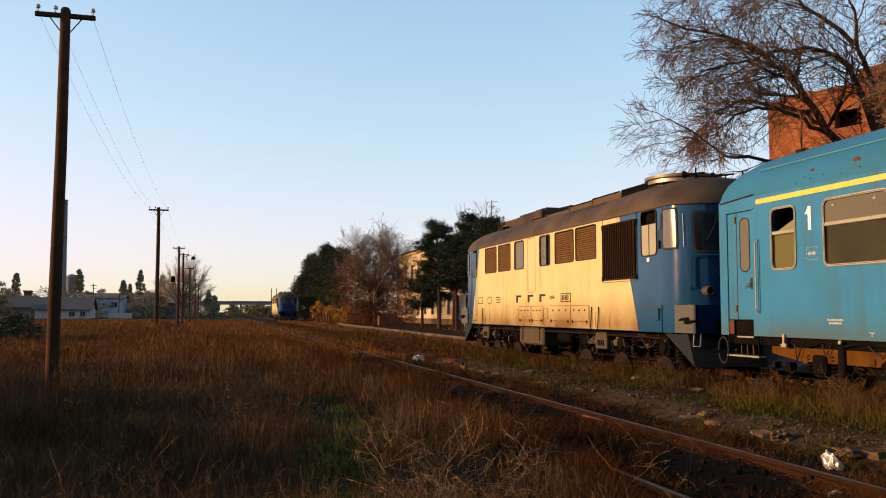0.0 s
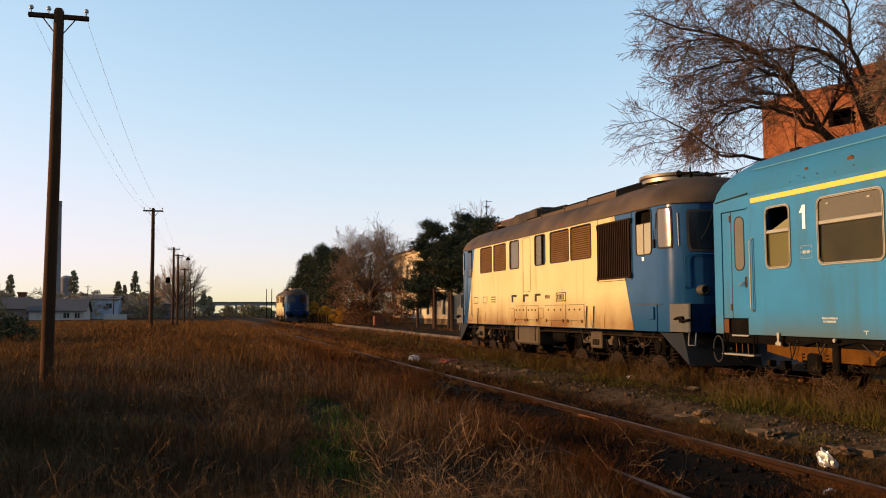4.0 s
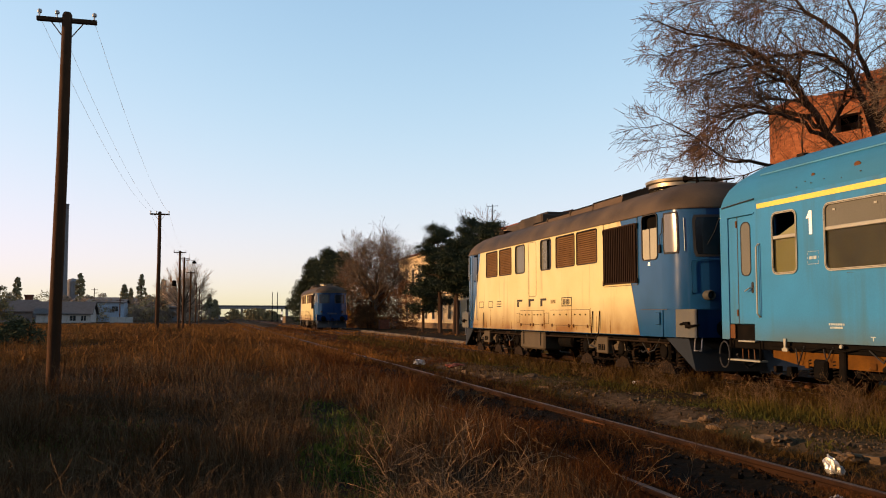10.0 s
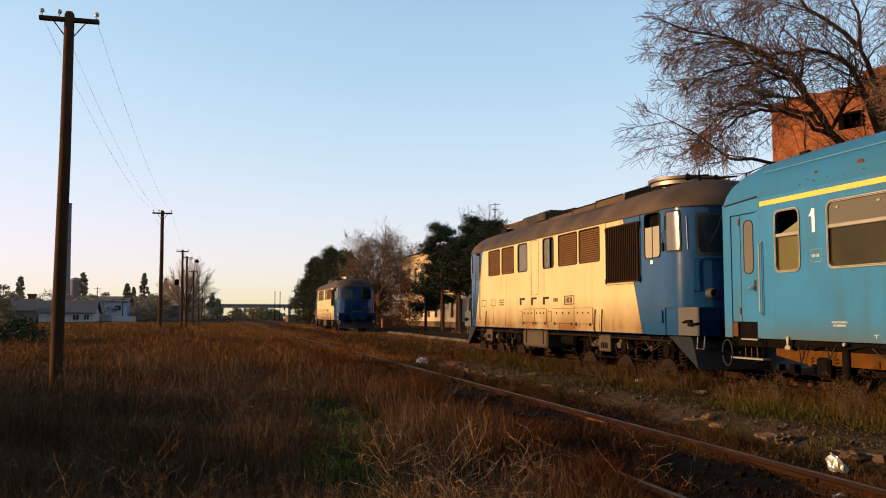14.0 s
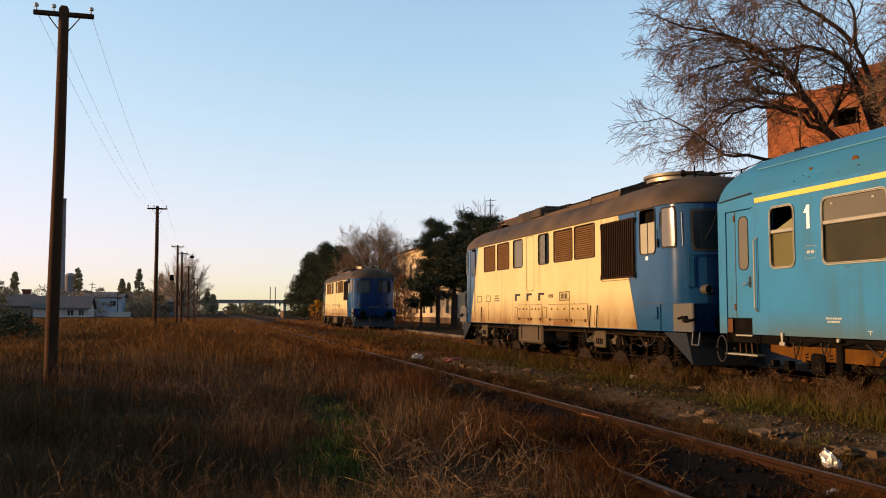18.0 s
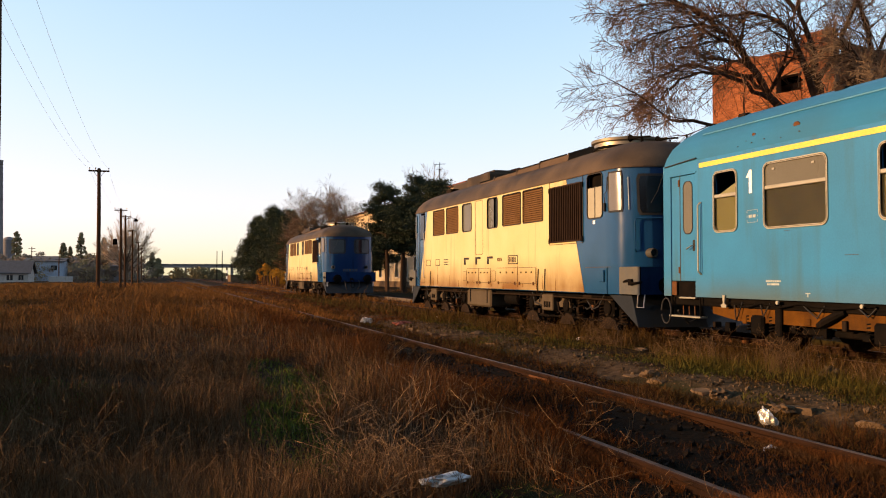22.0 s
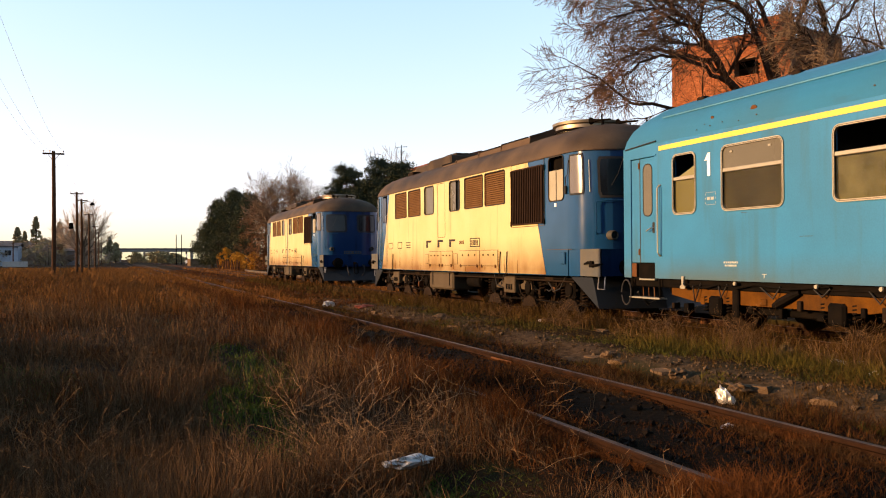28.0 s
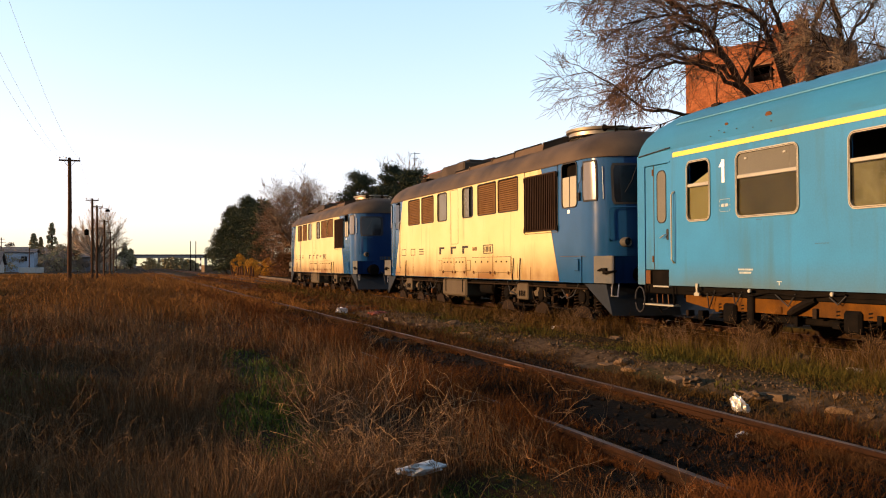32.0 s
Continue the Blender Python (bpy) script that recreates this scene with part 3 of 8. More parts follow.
def make_track(name, line, turn, top, y0, y1, label):
    t = thing(name, label, "railway track", pose(0, 0, 0), kind="structure")
    for s in (-1, 1):
        a = y0
        while a < y1 - 0.1:
            b = min(a + 25.0, y1)
            cuts = [a + (b - 0.008 - a) * k / 5 for k in range(6)]
            ring = [[(px, y, pz) for px, pz in rail_profile(line(y) + s * 0.7525, top)] for y in cuts]
            part("rail", Mesh().loft(ring), RAILTOP, t, "rusty steel rail with a worn head")
            top_ring = [[(line(y) + s * 0.7525 + dx, y, top + dz) for dx, dz in ((-0.026, -0.002), (0.026, -0.002), (0.024, 0.0015), (-0.024, 0.0015))] for y in cuts]
            part("rail_head", Mesh().loft(top_ring), HEADSTEEL, t, "worn bright running surface of the rail")
            c = line(b) + s * 0.7525
            for k in (-1, 1):
                part("fishplate", Mesh().box(c + k * 0.014, c + k * 0.04, b - 0.32, b + 0.30, top - 0.115, top - 0.05, 0.01), RUSTY, t)
            a = b
    rng = random.Random(5)
    me = Mesh().box(-1.25, 1.25, -0.125, 0.125, -0.30, -0.155, 0.015).data("sleeper", SLEEPER)
    y = max(y0, -8.0)
    while y < min(y1, 86):
        part("sleeper", me, None, t, m=pose(line(y) + rng.uniform(-0.04, 0.04), y, top + 0.02 + rng.uniform(-0.008, 0.004), 0, rng.uniform(-0.5, 0.5), turn(y) + rng.uniform(-1.5, 1.5)))
        y += 0.62
    return t


make_track("siding_track", lambda y: 3.85, lambda y: 0.0, 0.05, -40, 240, "overgrown rusty siding track sunk in weeds")
make_track("train_track", track_x, track_turn, 0.0, -60, 340, "railway track under the standing train")


# ---- locomotives ----
HW, HL, ND, NE = 1.5, 7.98, 1.02, 2.7


def nose(phi, z, off=0.0, end=-1, w=HW, l=HL, d=ND):
    """A point of the rounded end of the locomotive: phi runs from one side (0) round the front to the other (pi)."""
    d = d - 0.10 * max(0.0, (z - 2.3) / 1.2)

    def at(a):
        c, s = math.cos(a), math.sin(a)
        return Vector((-w * math.copysign(abs(c) ** (2 / NE), c), (l - ND) + d * max(0.0, s) ** (2 / NE), z))

    p = at(phi)
    if off:
        t = at(min(math.pi, phi + 0.01)) - at(max(0.0, phi - 0.01))
        nrm = Vector((-t.y, t.x, 0)).normalized()
        if nrm.x * p.x < 0 or (abs(p.x) < 0.2 and nrm.y < 0):
            nrm = -nrm
        p = p + nrm * off
    return (p.x, p.y * -end if end < 0 else p.y, p.z) if end > 0 else (p.x, -p.y, p.z)


def nose_patch(mesh, a0, a1, z0, z1, o0, o1, end, n=8, corner=0.0):
    """A plate that follows the rounded end, from off o0 to o1."""
    lo, hi = [], []
    zs = [z0, z0 + corner, z1 - corner, z1] if corner else [z0, 1.9, 2.3, 2.7, 3.1, z1] if z0 < 1.9 and z1 > 3.1 else [z0, z1]
    ins = [0.05, 0, 0, 0.05] if corner else [0] * len(zs)
    grid = {}
    k = 0
    for layer, o in ((0, o0), (1, o1)):
        for j, z in enumerate(zs):
            for i in range(n + 1):
                q = a0 + (a1 - a0) * (ins[j] + (1 - 2 * ins[j]) * i / n)
                lo.append(nose(q, z, o, end))
                grid[(layer, j, i)] = k
                k += 1
    m = len(zs)
    f = []
    for layer in (0, 1):
        f += [(grid[(layer, j, i)], grid[(layer, j, i + 1)], grid[(layer, j + 1, i + 1)], grid[(layer, j + 1, i)]) for j in range(m - 1) for i in range(n)]
    for j in (0, m - 1):
        f += [(grid[(0, j, i)], grid[(0, j, i + 1)], grid[(1, j, i + 1)], grid[(1, j, i)]) for i in range(n)]
    for i in (0, n):
        f += [(grid[(0, j, i)], grid[(0, j + 1, i)], grid[(1, j + 1, i)], grid[(1, j, i)]) for j in range(m - 1)]
    return mesh.add(lo, f)


def hull(w, l, d, z, n=14, e=NE):
    """A ring of points: straight sides and two rounded ends."""
    out = []
    for end in (-1, 1):
        for k in range(n + 1):
            a = math.pi * k / n
            c, s = math.cos(a), math.sin(a)
            x = -w * math.copysign(abs(c) ** (2 / e), c)
            y = (l - d) + d * max(0.0, s) ** (2 / e)
            out.append((x * -end, y * end, z))
    return out


# side openings: from, to, bottom, top along the body
LOUVRES = [(3.91, 5.09), (2.52, 3.67), (-2.43, -1.19), (-3.80, -2.59)]
SIDE_PANES = [(1.31, 2.11), (-0.80, -0.03)]
WZ0, WZ1 = 2.62, 3.44
GRILLE_AT = (-5.84, -4.25, 2.07, 3.34)
CAB_WINDOW = (-6.79, -6.13, 2.52, 3.47)


def make_wheelset(parent, y):
    ws = part("wheelset", Mesh().cyl((-0.9, 0, 0), (0.9, 0, 0), 0.085, seg=14), DARK, parent, smooth=True, m=pose(0, y, 0.55))
    for s in (-1, 1):
        x = s * 0.7525
        w = Mesh().lathe((x, 0, 0), (s, 0, 0), [(-0.09, 0.585), (-0.06, 0.585), (-0.05, 0.552), (0.06, 0.545), (0.062, 0.48), (0.02, 0.46), (0.015, 0.2), (0.07, 0.17), (0.07, 0.0)], 28)
        part("wheel", w, DUST, ws, smooth=True)
    return ws


def make_bogie(parent, yc, gear):
    b = part("bogie_frame", Mesh(), DARK, parent)
    me = Mesh()
    for s in (-1, 1):
        me.box(s * 1.02, s * 1.14, yc - 2.95, yc + 2.95, 0.62, 0.80, 0.02)
        for k in (-1, 0, 1):
            me.box(s * 1.04, s * 1.13, yc + k * 2.0 - 0.34, yc + k * 2.0 - 0.22, 0.32, 0.7, 0.015)
            me.box(s * 1.04, s * 1.13, yc + k * 2.0 + 0.22, yc + k * 2.0 + 0.34, 0.32, 0.7, 0.015)
        me.tube([(s * 1.16, yc - 2.6, 0.86), (s * 1.16, yc + 2.6, 0.86)], 0.025, 6)
    for k in (-1.0, 1.0):
        me.box(-1.1, 1.1, yc + k - 0.15, yc + k + 0.15, 0.5, 0.78, 0.02)
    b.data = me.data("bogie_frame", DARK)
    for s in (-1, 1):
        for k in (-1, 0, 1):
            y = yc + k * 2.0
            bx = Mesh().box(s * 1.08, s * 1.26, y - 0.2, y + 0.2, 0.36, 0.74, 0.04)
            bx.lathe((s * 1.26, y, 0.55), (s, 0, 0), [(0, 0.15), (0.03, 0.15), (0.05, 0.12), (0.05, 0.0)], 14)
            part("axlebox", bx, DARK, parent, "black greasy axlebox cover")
            guard = Mesh().prism([(y - 0.42, 0.10), (y + 0.42, 0.10), (y + 0.26, 0.30), (y + 0.05, 0.36), (y - 0.05, 0.36), (y - 0.26, 0.30)], s * 1.17, s * 1.25, "x")
            part("spring_hanger", guard, DUST, parent, "dust-coated steel spring hanger")
            for q in (-0.48, 0.48):
                part("spring_seat", Mesh().lathe((s * 1.12, y + q, 0.27), (0, 0, 1), [(0, 0.0), (0, 0.11), (0.03, 0.11), (0.03, 0.0)], 10), DUST, parent)
                pts = [(s * 1.12 + 0.075 * math.cos(a * 0.9), y + q + 0.075 * math.sin(a * 0.9), 0.30 + 0.40 * a / 40) for a in range(41)]
                part("coil_spring", Mesh().tube(pts, 0.019, 5), DUST, parent, smooth=True)
        part("brake_rod", Mesh().tube([(s * 1.2, yc - 2.7, 0.24), (s * 1.2, yc - 0.2, 0.27), (s * 1.2, yc + 2.7, 0.24)], 0.022, 6), DARK, parent)
        for k in (-1, 1):
            part("brake_cylinder", Mesh().lathe((s * 1.12, yc + k * 1.0, 0.78), (0, 1, 0), [(-0.22, 0.1), (-0.2, 0.13), (0.2, 0.13), (0.22, 0.1)], 12), DUST, parent, smooth=True)
        for k in (-1, 1):
            y = yc + 0.81 + k * 0.78
            part("link_plate", Mesh().prism([(y - 0.42, 0.50), (y + 0.42, 0.50), (y + 0.42 * (0.35 if k > 0 else 1), 0.60), (y - k * 0.1, 0.70), (y - 0.42 * (1 if k > 0 else 0.35), 0.66)], s * 1.20, s * 1.27, "x"), TANKM, parent, "dusty sloping link plate")
            part("cable", Mesh().tube([(s * 1.3, yc + k * 1.9, 0.84), (s * 1.33, yc + k * 1.7, 0.58), (s * 1.3, yc + k * 1.35, 0.5), (s * 1.26, yc + k * 1.0, 0.72)], 0.016, 5), RUBBER, parent)
        for k in range(5):
            y = yc - 2.5 + k * 1.17
            part("hanger", Mesh().box(s * 1.16, s * 1.22, y, y + 0.05, 0.62, 0.90), DUST, parent)
        rig = random.Random(int(yc * 10) + 3)
        for k in range(16):
            y = yc - 2.8 + k * 0.36 + rig.uniform(-0.1, 0.1)
            z = rig.uniform(0.40, 0.80)
            w, h = rig.uniform(0.04, 0.13), rig.uniform(0.05, 0.16)
            part("bracket", Mesh().box(s * 1.14, s * rig.uniform(1.24, 1.33), y, y + w, z - h, z, 0.01), (DUST, DARK, TANKM, DARK, RUSTY, DUST)[k % 6], parent)
        for k in range(7):
            y, z = yc - 2.6 + k * 0.78 + rig.uniform(-0.15, 0.15), rig.uniform(0.5, 0.84)
            y2, z2 = y + rig.uniform(-0.5, 0.5), rig.uniform(0.25, 0.6)
            part("brake_pull_rod", Mesh().tube([(s * 1.28, y, z), (s * 1.31, (y + y2) / 2, (z + z2) / 2 - 0.06), (s * 1.27, y2, z2)], rig.uniform(0.012, 0.022), 5), (DARK, DUST, RUBBER)[k % 3], parent)
        part("sand_pipe", Mesh().tube([(s * 1.25, yc - 3.0, 0.85), (s * 1.22, yc - 2.9, 0.4), (s * 0.8, yc - 2.75, 0.12)], 0.02, 6), DARK, parent)
        part("step_box", Mesh().box(s * 1.22, s * 1.40, yc + 0.5, yc + 1.12, 0.40, 0.80, 0.025), TANKM, parent, "dusty grey box on the bogie side")
        for q in range(4):
            # black strips laid on the box for the dark of its slots
            pl = Mesh().box(s * 1.402, s * 1.412, yc + 0.63 + q * 0.10, yc + 0.68 + q * 0.10, 0.48, 0.62)
            part("slot", pl, DARK, parent)
    for k in (-1, 0, 1):
        gear.append(make_wheelset(parent, yc + k * 2.0))


def lettering(parent, s, spots, z0, z1, material, x):
    """Plain strokes in place of the operator's marks: each spot is a place along the side, a width and a pattern of bars."""
    for y, w, kind in spots:
        me = Mesh()
        h = z1 - z0
        if kind == "b":
            me.box(x, x + s * 0.004, y - w, y, z1 - h * 0.28, z1).box(x, x + s * 0.004, y - w * 0.34, y, z0, z1 - h * 0.28 - 0.002)
        elif kind == "=":
            for q in range(3):
                me.box(x, x + s * 0.004, y - w, y, z0 + h * (0.08 + 0.36 * q), z0 + h * (0.22 + 0.36 * q))
        elif kind == "o":
            me.box(x, x + s * 0.004, y - w, y, z0, z0 + h * 0.1).box(x, x + s * 0.004, y - w, y, z1 - h * 0.1, z1)
            me.box(x, x + s * 0.004, y - w, y - w * 0.94, z0, z1).box(x, x + s * 0.004, y - w * 0.06, y, z0, z1)
        else:
            for q in range(5):
                me.box(x, x + s * 0.004, y - w * (0.15 + 0.17 * q), y - w * (0.05 + 0.17 * q), z0 + h * 0.2, z1 - h * 0.2)
        part("marking", me, material, parent, "worn painted marking")


def make_locomotive(at, label):
    t = thing("diesel_locomotive", label, "locomotive", at, "diesel locomotives")
    gear = []
    holes = [(a, b, WZ0, WZ1) for a, b in LOUVRES + SIDE_PANES] + [CAB_WINDOW, (6.13, 6.6, 2.52, 3.47)]
    # shell
    me = Mesh()
    for s in (-1, 1):
        hs = holes if s < 0 else [(-b, -a, c, d) for a, b, c, d in holes]
        pierced(me, s * HW, s * (HW - 0.05), -(HL - ND), HL - ND, 0.87, 3.52, hs)
    for end in (-1, 1):
        rows = [[nose(math.pi * k / 28, z, 0.0, end) for k in range(29)] for z in (1.44, 1.9, 2.3, 2.7, 3.1, 3.52)]
        me.loft(rows, closed=False, caps=False)
        rows = [[nose(math.pi * k / 28, z, -0.02, end) for k in range(29)] for z in (0.87, 1.44)]
        me.loft(rows, closed=False, caps=False)
    me.box(-1.45, 1.45, -7.2, 7.2, 0.88, 0.95)
    body = part("body", me, BLUE, t, "blue painted steel body shell", smooth=True)
    part("cab_floor", Mesh().box(-1.4, 1.4, -7.1, 7.1, 1.5, 1.55), INSIDE, t)
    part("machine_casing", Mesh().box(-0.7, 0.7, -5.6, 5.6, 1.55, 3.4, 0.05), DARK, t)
    # cream sides
    for s in (-1, 1):
        g = 1 if s < 0 else -1
        hs = [(a, b, WZ0, WZ1) for a, b in LOUVRES + SIDE_PANES]
        hs = hs if s < 0 else [(-b, -a, c, d) for a, b, c, d in hs]
        me = Mesh()
        lo, hi = (-5.07, 5.78) if s < 0 else (-5.78, 5.07)
        pierced(me, s * (HW + 0.006), s * HW, lo, hi, 0.885, 3.515, hs)
        me.prism([(g * -5.07, 3.515), (g * -5.07, 0.885), (g * -5.96, 0.885)], s * (HW + 0.006), s * HW, "x")
        me.prism([(g * 5.78, 3.515), (g * 6.70, 0.885), (g * 5.78, 0.885)], s * (HW + 0.006), s * HW, "x")
        part("side_panel", me, CREAM, t, "grimy cream painted side band")
        x = s * (HW + 0.006)
        for a, b in LOUVRES:
            a, b = sorted((g * a, g * b))
            lv = Mesh()
            lf = part("louvre_frame", rim(Mesh(), a, b, WZ0, WZ1, 0.05, 0.022, x - s * 0.03, x + s * 0.014), BLACKP, t, "black rounded louvre frame")
            n = 15
            for k in range(n):
                z = WZ0 + 0.01 + (WZ1 - WZ0 - 0.02) * k / n
                lv.add([(x - s * 0.035, a, z + 0.05), (x - s * 0.035, b, z + 0.05), (x + s * 0.008, b, z), (x + s * 0.008, a, z),
                        (x - s * 0.035, a, z + 0.04), (x - s * 0.035, b, z + 0.04), (x + s * 0.004, b, z - 0.006), (x + s * 0.004, a, z - 0.006)],
                       [(0, 1, 2, 3), (4, 7, 6, 5), (3, 2, 6, 7), (0, 4, 5, 1)])
            part("louvre", lv, LOUVRE, lf, "brown slatted ventilation louvre")
        for n, (a, b) in enumerate(SIDE_PANES):
            a, b = sorted((g * a, g * b))
            fr = part("window_frame", rim(Mesh(), a, b, WZ0, WZ1, 0.08, 0.03, x - s * 0.04, x + s * 0.012), BLACKP, t)
            if n == 0:
                part("pane", Mesh().box(x - s * 0.03, x - s * 0.024, a, b, WZ0, WZ1), PALEGLASS, fr, "dusty pale window pane")
            else:
                mid = (a + b) / 2 - g * 0.04
                lo, hi = (mid, b) if g > 0 else (a, mid)
                part("pane", Mesh().box(x - s * 0.03, x - s * 0.024, lo, hi, WZ0, WZ1), PALEGLASS, fr, "sliding pane pushed half open")
                part("pane", Mesh().box(x - s * 0.075, x - s * 0.07, a, b, WZ0, WZ1), DARKGLASS, fr)
        a, b, z0, z1 = GRILLE_AT
        a, b = sorted((g * a, g * b))
        gr = part("grille_frame", rim(Mesh(), a, b, z0, z1, 0.02, 0.03, x, x + s * 0.04), GRILLE, t)
        part("grille_backing", Mesh().box(x + s * 0.002, x + s * 0.006, a, b, z0, z1), DARK, gr)
        for k in range(17):
            y = a + (b - a) * (k + 0.5) / 17
            part("slat", Mesh().box(x + s * 0.008, x + s * 0.036, y - 0.028, y + 0.008, z0, z1), GRILLE, gr)
        part("grille_surround", rim(Mesh(), a - 0.06, b + 0.06, z0 - 0.07, z1 + 0.15, 0.02, 0.012, x, x + s * 0.008), LINE, t)
        for y in (a - 0.06, b + 0.06):
            for z in (z0, z1 - 0.05):
                part("hinge", Mesh().box(x, x + s * 0.03, y - 0.03, y + 0.03, z - 0.05, z + 0.07, 0.008), DARK, t)
        # cab side window
        a, b, z0, z1 = CAB_WINDOW
        a, b = sorted((g * a, g * b))
        xs = s * HW
        fr = part("cab_window_frame", rim(Mesh(), a, b, z0, z1, 0.09, 0.025, xs - s * 0.04, xs + s * 0.015), BLACKP, t)
        part("blind", Mesh().box(xs - s * 0.012, xs - s * 0.004, a, b, z0, z0 + 0.66), CABBLIND, fr, "cream blind behind the lower half of the cab window")
        # black sheet in place of the shade behind the window
        part("window_gap", Mesh().box(xs - s * 0.12, xs - s * 0.11, a - 0.1, b + 0.1, z0, z1), DARK, fr)
        part("divider", Mesh().box(xs - s * 0.003, xs + s * 0.004, (a + b) / 2 - 0.012, (a + b) / 2 + 0.012, z0, z0 + 0.68), BLACKP, fr)
        part("side_wiper", Mesh().tube([(xs + s * 0.01, g * -6.93, 2.70), (xs + s * 0.035, g * -6.93, 2.98), (xs + s * 0.035, g * -7.04, 3.04), (xs + s * 0.03, g * -7.06, 3.34)], 0.009, 6).tube([(xs + s * 0.03, g * -7.09, 3.05), (xs + s * 0.03, g * -7.09, 3.34)], 0.006, 5).box(xs, xs + s * 0.05, g * -6.96, g * -6.90, 2.62, 2.80, 0.01), RUBBER, t, "black wiper with its motor beside the corner window")
        part("data_plate", Mesh().box(xs, xs + s * 0.006, g * -6.47, g * -6.37, 2.38, 2.46), WHITE, t, "small white plate")
        # far cab: crew door with its window and rails
        d0, d1 = sorted((g * 6.1, g * 6.75))
        part("cab_door", rim(Mesh(), d0, d1, 1.0, 3.48, 0.05, 0.014, xs, xs + s * 0.008), LINE, t, "crew door of the cab")
        part("door_pane", Mesh().prism(rounded(d0 + 0.1, d1 - 0.1, 2.55, 3.4, 0.07), xs - s * 0.02, xs + s * 0.004, "x"), DARKGLASS, t)
        for y in (g * 6.05, g * 6.86):
            part("handrail", Mesh().tube([(xs, y, 1.15), (xs + s * 0.06, y, 1.2), (xs + s * 0.06, y, 2.75), (xs, y, 2.8)], 0.014, 6), STEEL, t)
        # seams, lower flaps and fittings
        part("seam", Mesh().box(xs, xs + s * 0.004, g * -7.15, g * -6.0, 1.433, 1.445), LINE, t)
        d0, d1 = sorted((g * 0.35, g * 0.95))
        dr = Mesh()
        rim(dr, d0, d1, 1.88, 3.46, 0.07, 0.012, x, x + s * 0.004)
        part("panel_outline", dr, LINE, t, "faint outline of an access panel")
        for a, b in ((1.75, 2.05), (0.7, 1.7), (-0.25, 0.65), (-0.62, -0.35), (-2.2, -0.75), (-3.35, -2.25)):
            a, b = sorted((g * a, g * b))
            z0, z1 = (1.06, 1.46) if b - a > 0.5 else (1.1, 1.38)
            fl = part("flap", Mesh().box(x, x + s * 0.012, a, b, z0, z1, 0.006), CREAM, t, "cream access flap")
            part("flap_joint", rim(Mesh(), a, b, z0, z1, 0.01, 0.010, x, x + s * 0.004), LINE, fl)
            if b - a > 0.5:
                for q in (0.2, 0.5, 0.8):
                    y = a + (b - a) * q
                    part("latch", Mesh().lathe((x + s * 0.012, y, z1 - 0.12), (s, 0, 0), [(0, 0.022), (0.02, 0.02), (0.02, 0)], 8), DARK, fl)
                for q in (0.1, 0.9):
                    y = a + (b - a) * q
                    part("hinge", Mesh().box(x + s * 0.01, x + s * 0.03, y - 0.03, y + 0.03, z0 - 0.05, z0 + 0.03, 0.006), RUSTY, fl)
        for y in (5.35, -3.55, -3.95):
            part("drain_pipe", Mesh().tube([(x + s * 0.02, g * y, 1.42), (x + s * 0.035, g * y, 1.1), (x + s * 0.03, g * (y + 0.05), 0.82)], 0.014, 6), DUST, t)
        part("end_box", Mesh().box(x, x + s * 0.03, g * -6.88, g * -6.70, 1.12, 1.38, 0.01), BLUE, t)
        wet = random.Random(9)
        for y, top_z, length, width in ((4.62, 1.62, 0.66, 0.07), (3.35, 1.30, 0.40, 0.04), (1.72, 1.46, 0.52, 0.05), (0.68, 1.46, 0.5, 0.035), (-0.30, 1.40, 0.46, 0.06), (-2.22, 1.75, 0.8, 0.06), (-2.55, 1.50, 0.55, 0.03), (-3.4, 1.50, 0.58, 0.05), (-3.75, 1.30, 0.38, 0.04), (-4.5, 1.20, 0.3, 0.05), (5.1, 1.18, 0.28, 0.05), (-1.2, 1.06, 0.17, 0.08), (2.5, 1.12, 0.23, 0.06)):
            edge_l = [(g * (y - width * wet.uniform(0.15, 0.6) * q), top_z - length * q) for q in (0.0, 0.2, 0.45, 0.7, 1.0)]
            edge_r = [(g * (y + width * wet.uniform(0.15, 0.6) * q + 0.006), top_z - length * q) for q in (1.0, 0.7, 0.45, 0.2, 0.0)]
            part("rust_run", Mesh().prism(edge_l + edge_r, x + s * 0.001, x + s * 0.0035, "x"), STREAK, t, "dried rust run down the cream paint")
        # marks
        lettering(t, s, [(g * 5.9 if g > 0 else -5.4, 0.5, "o"), (g * 4.85 if g > 0 else -4.4, 0.45, "o"), (g * 3.96 if g > 0 else -3.5, 0.46, "="),
                         (g * 1.98 if g > 0 else -1.5, 0.46, "b"), (g * 0.98 if g > 0 else -0.5, 0.46, "b"), (g * 0.02 if g > 0 else 0.48, 0.46, "b")], 1.58, 1.80, BLACKP, x)
        lettering(t, s, [(g * -0.75 if g > 0 else 1.2, 0.42, "#")], 1.62, 1.78, RUSTY, x)
        lettering(t, s, [(g * -1.55 if g > 0 else 2.25, 0.68, "o"), (g * -1.62 if g > 0 else 2.2, 0.55, "#")], 1.56, 1.80, BLACKP, x + s * 0.0005)
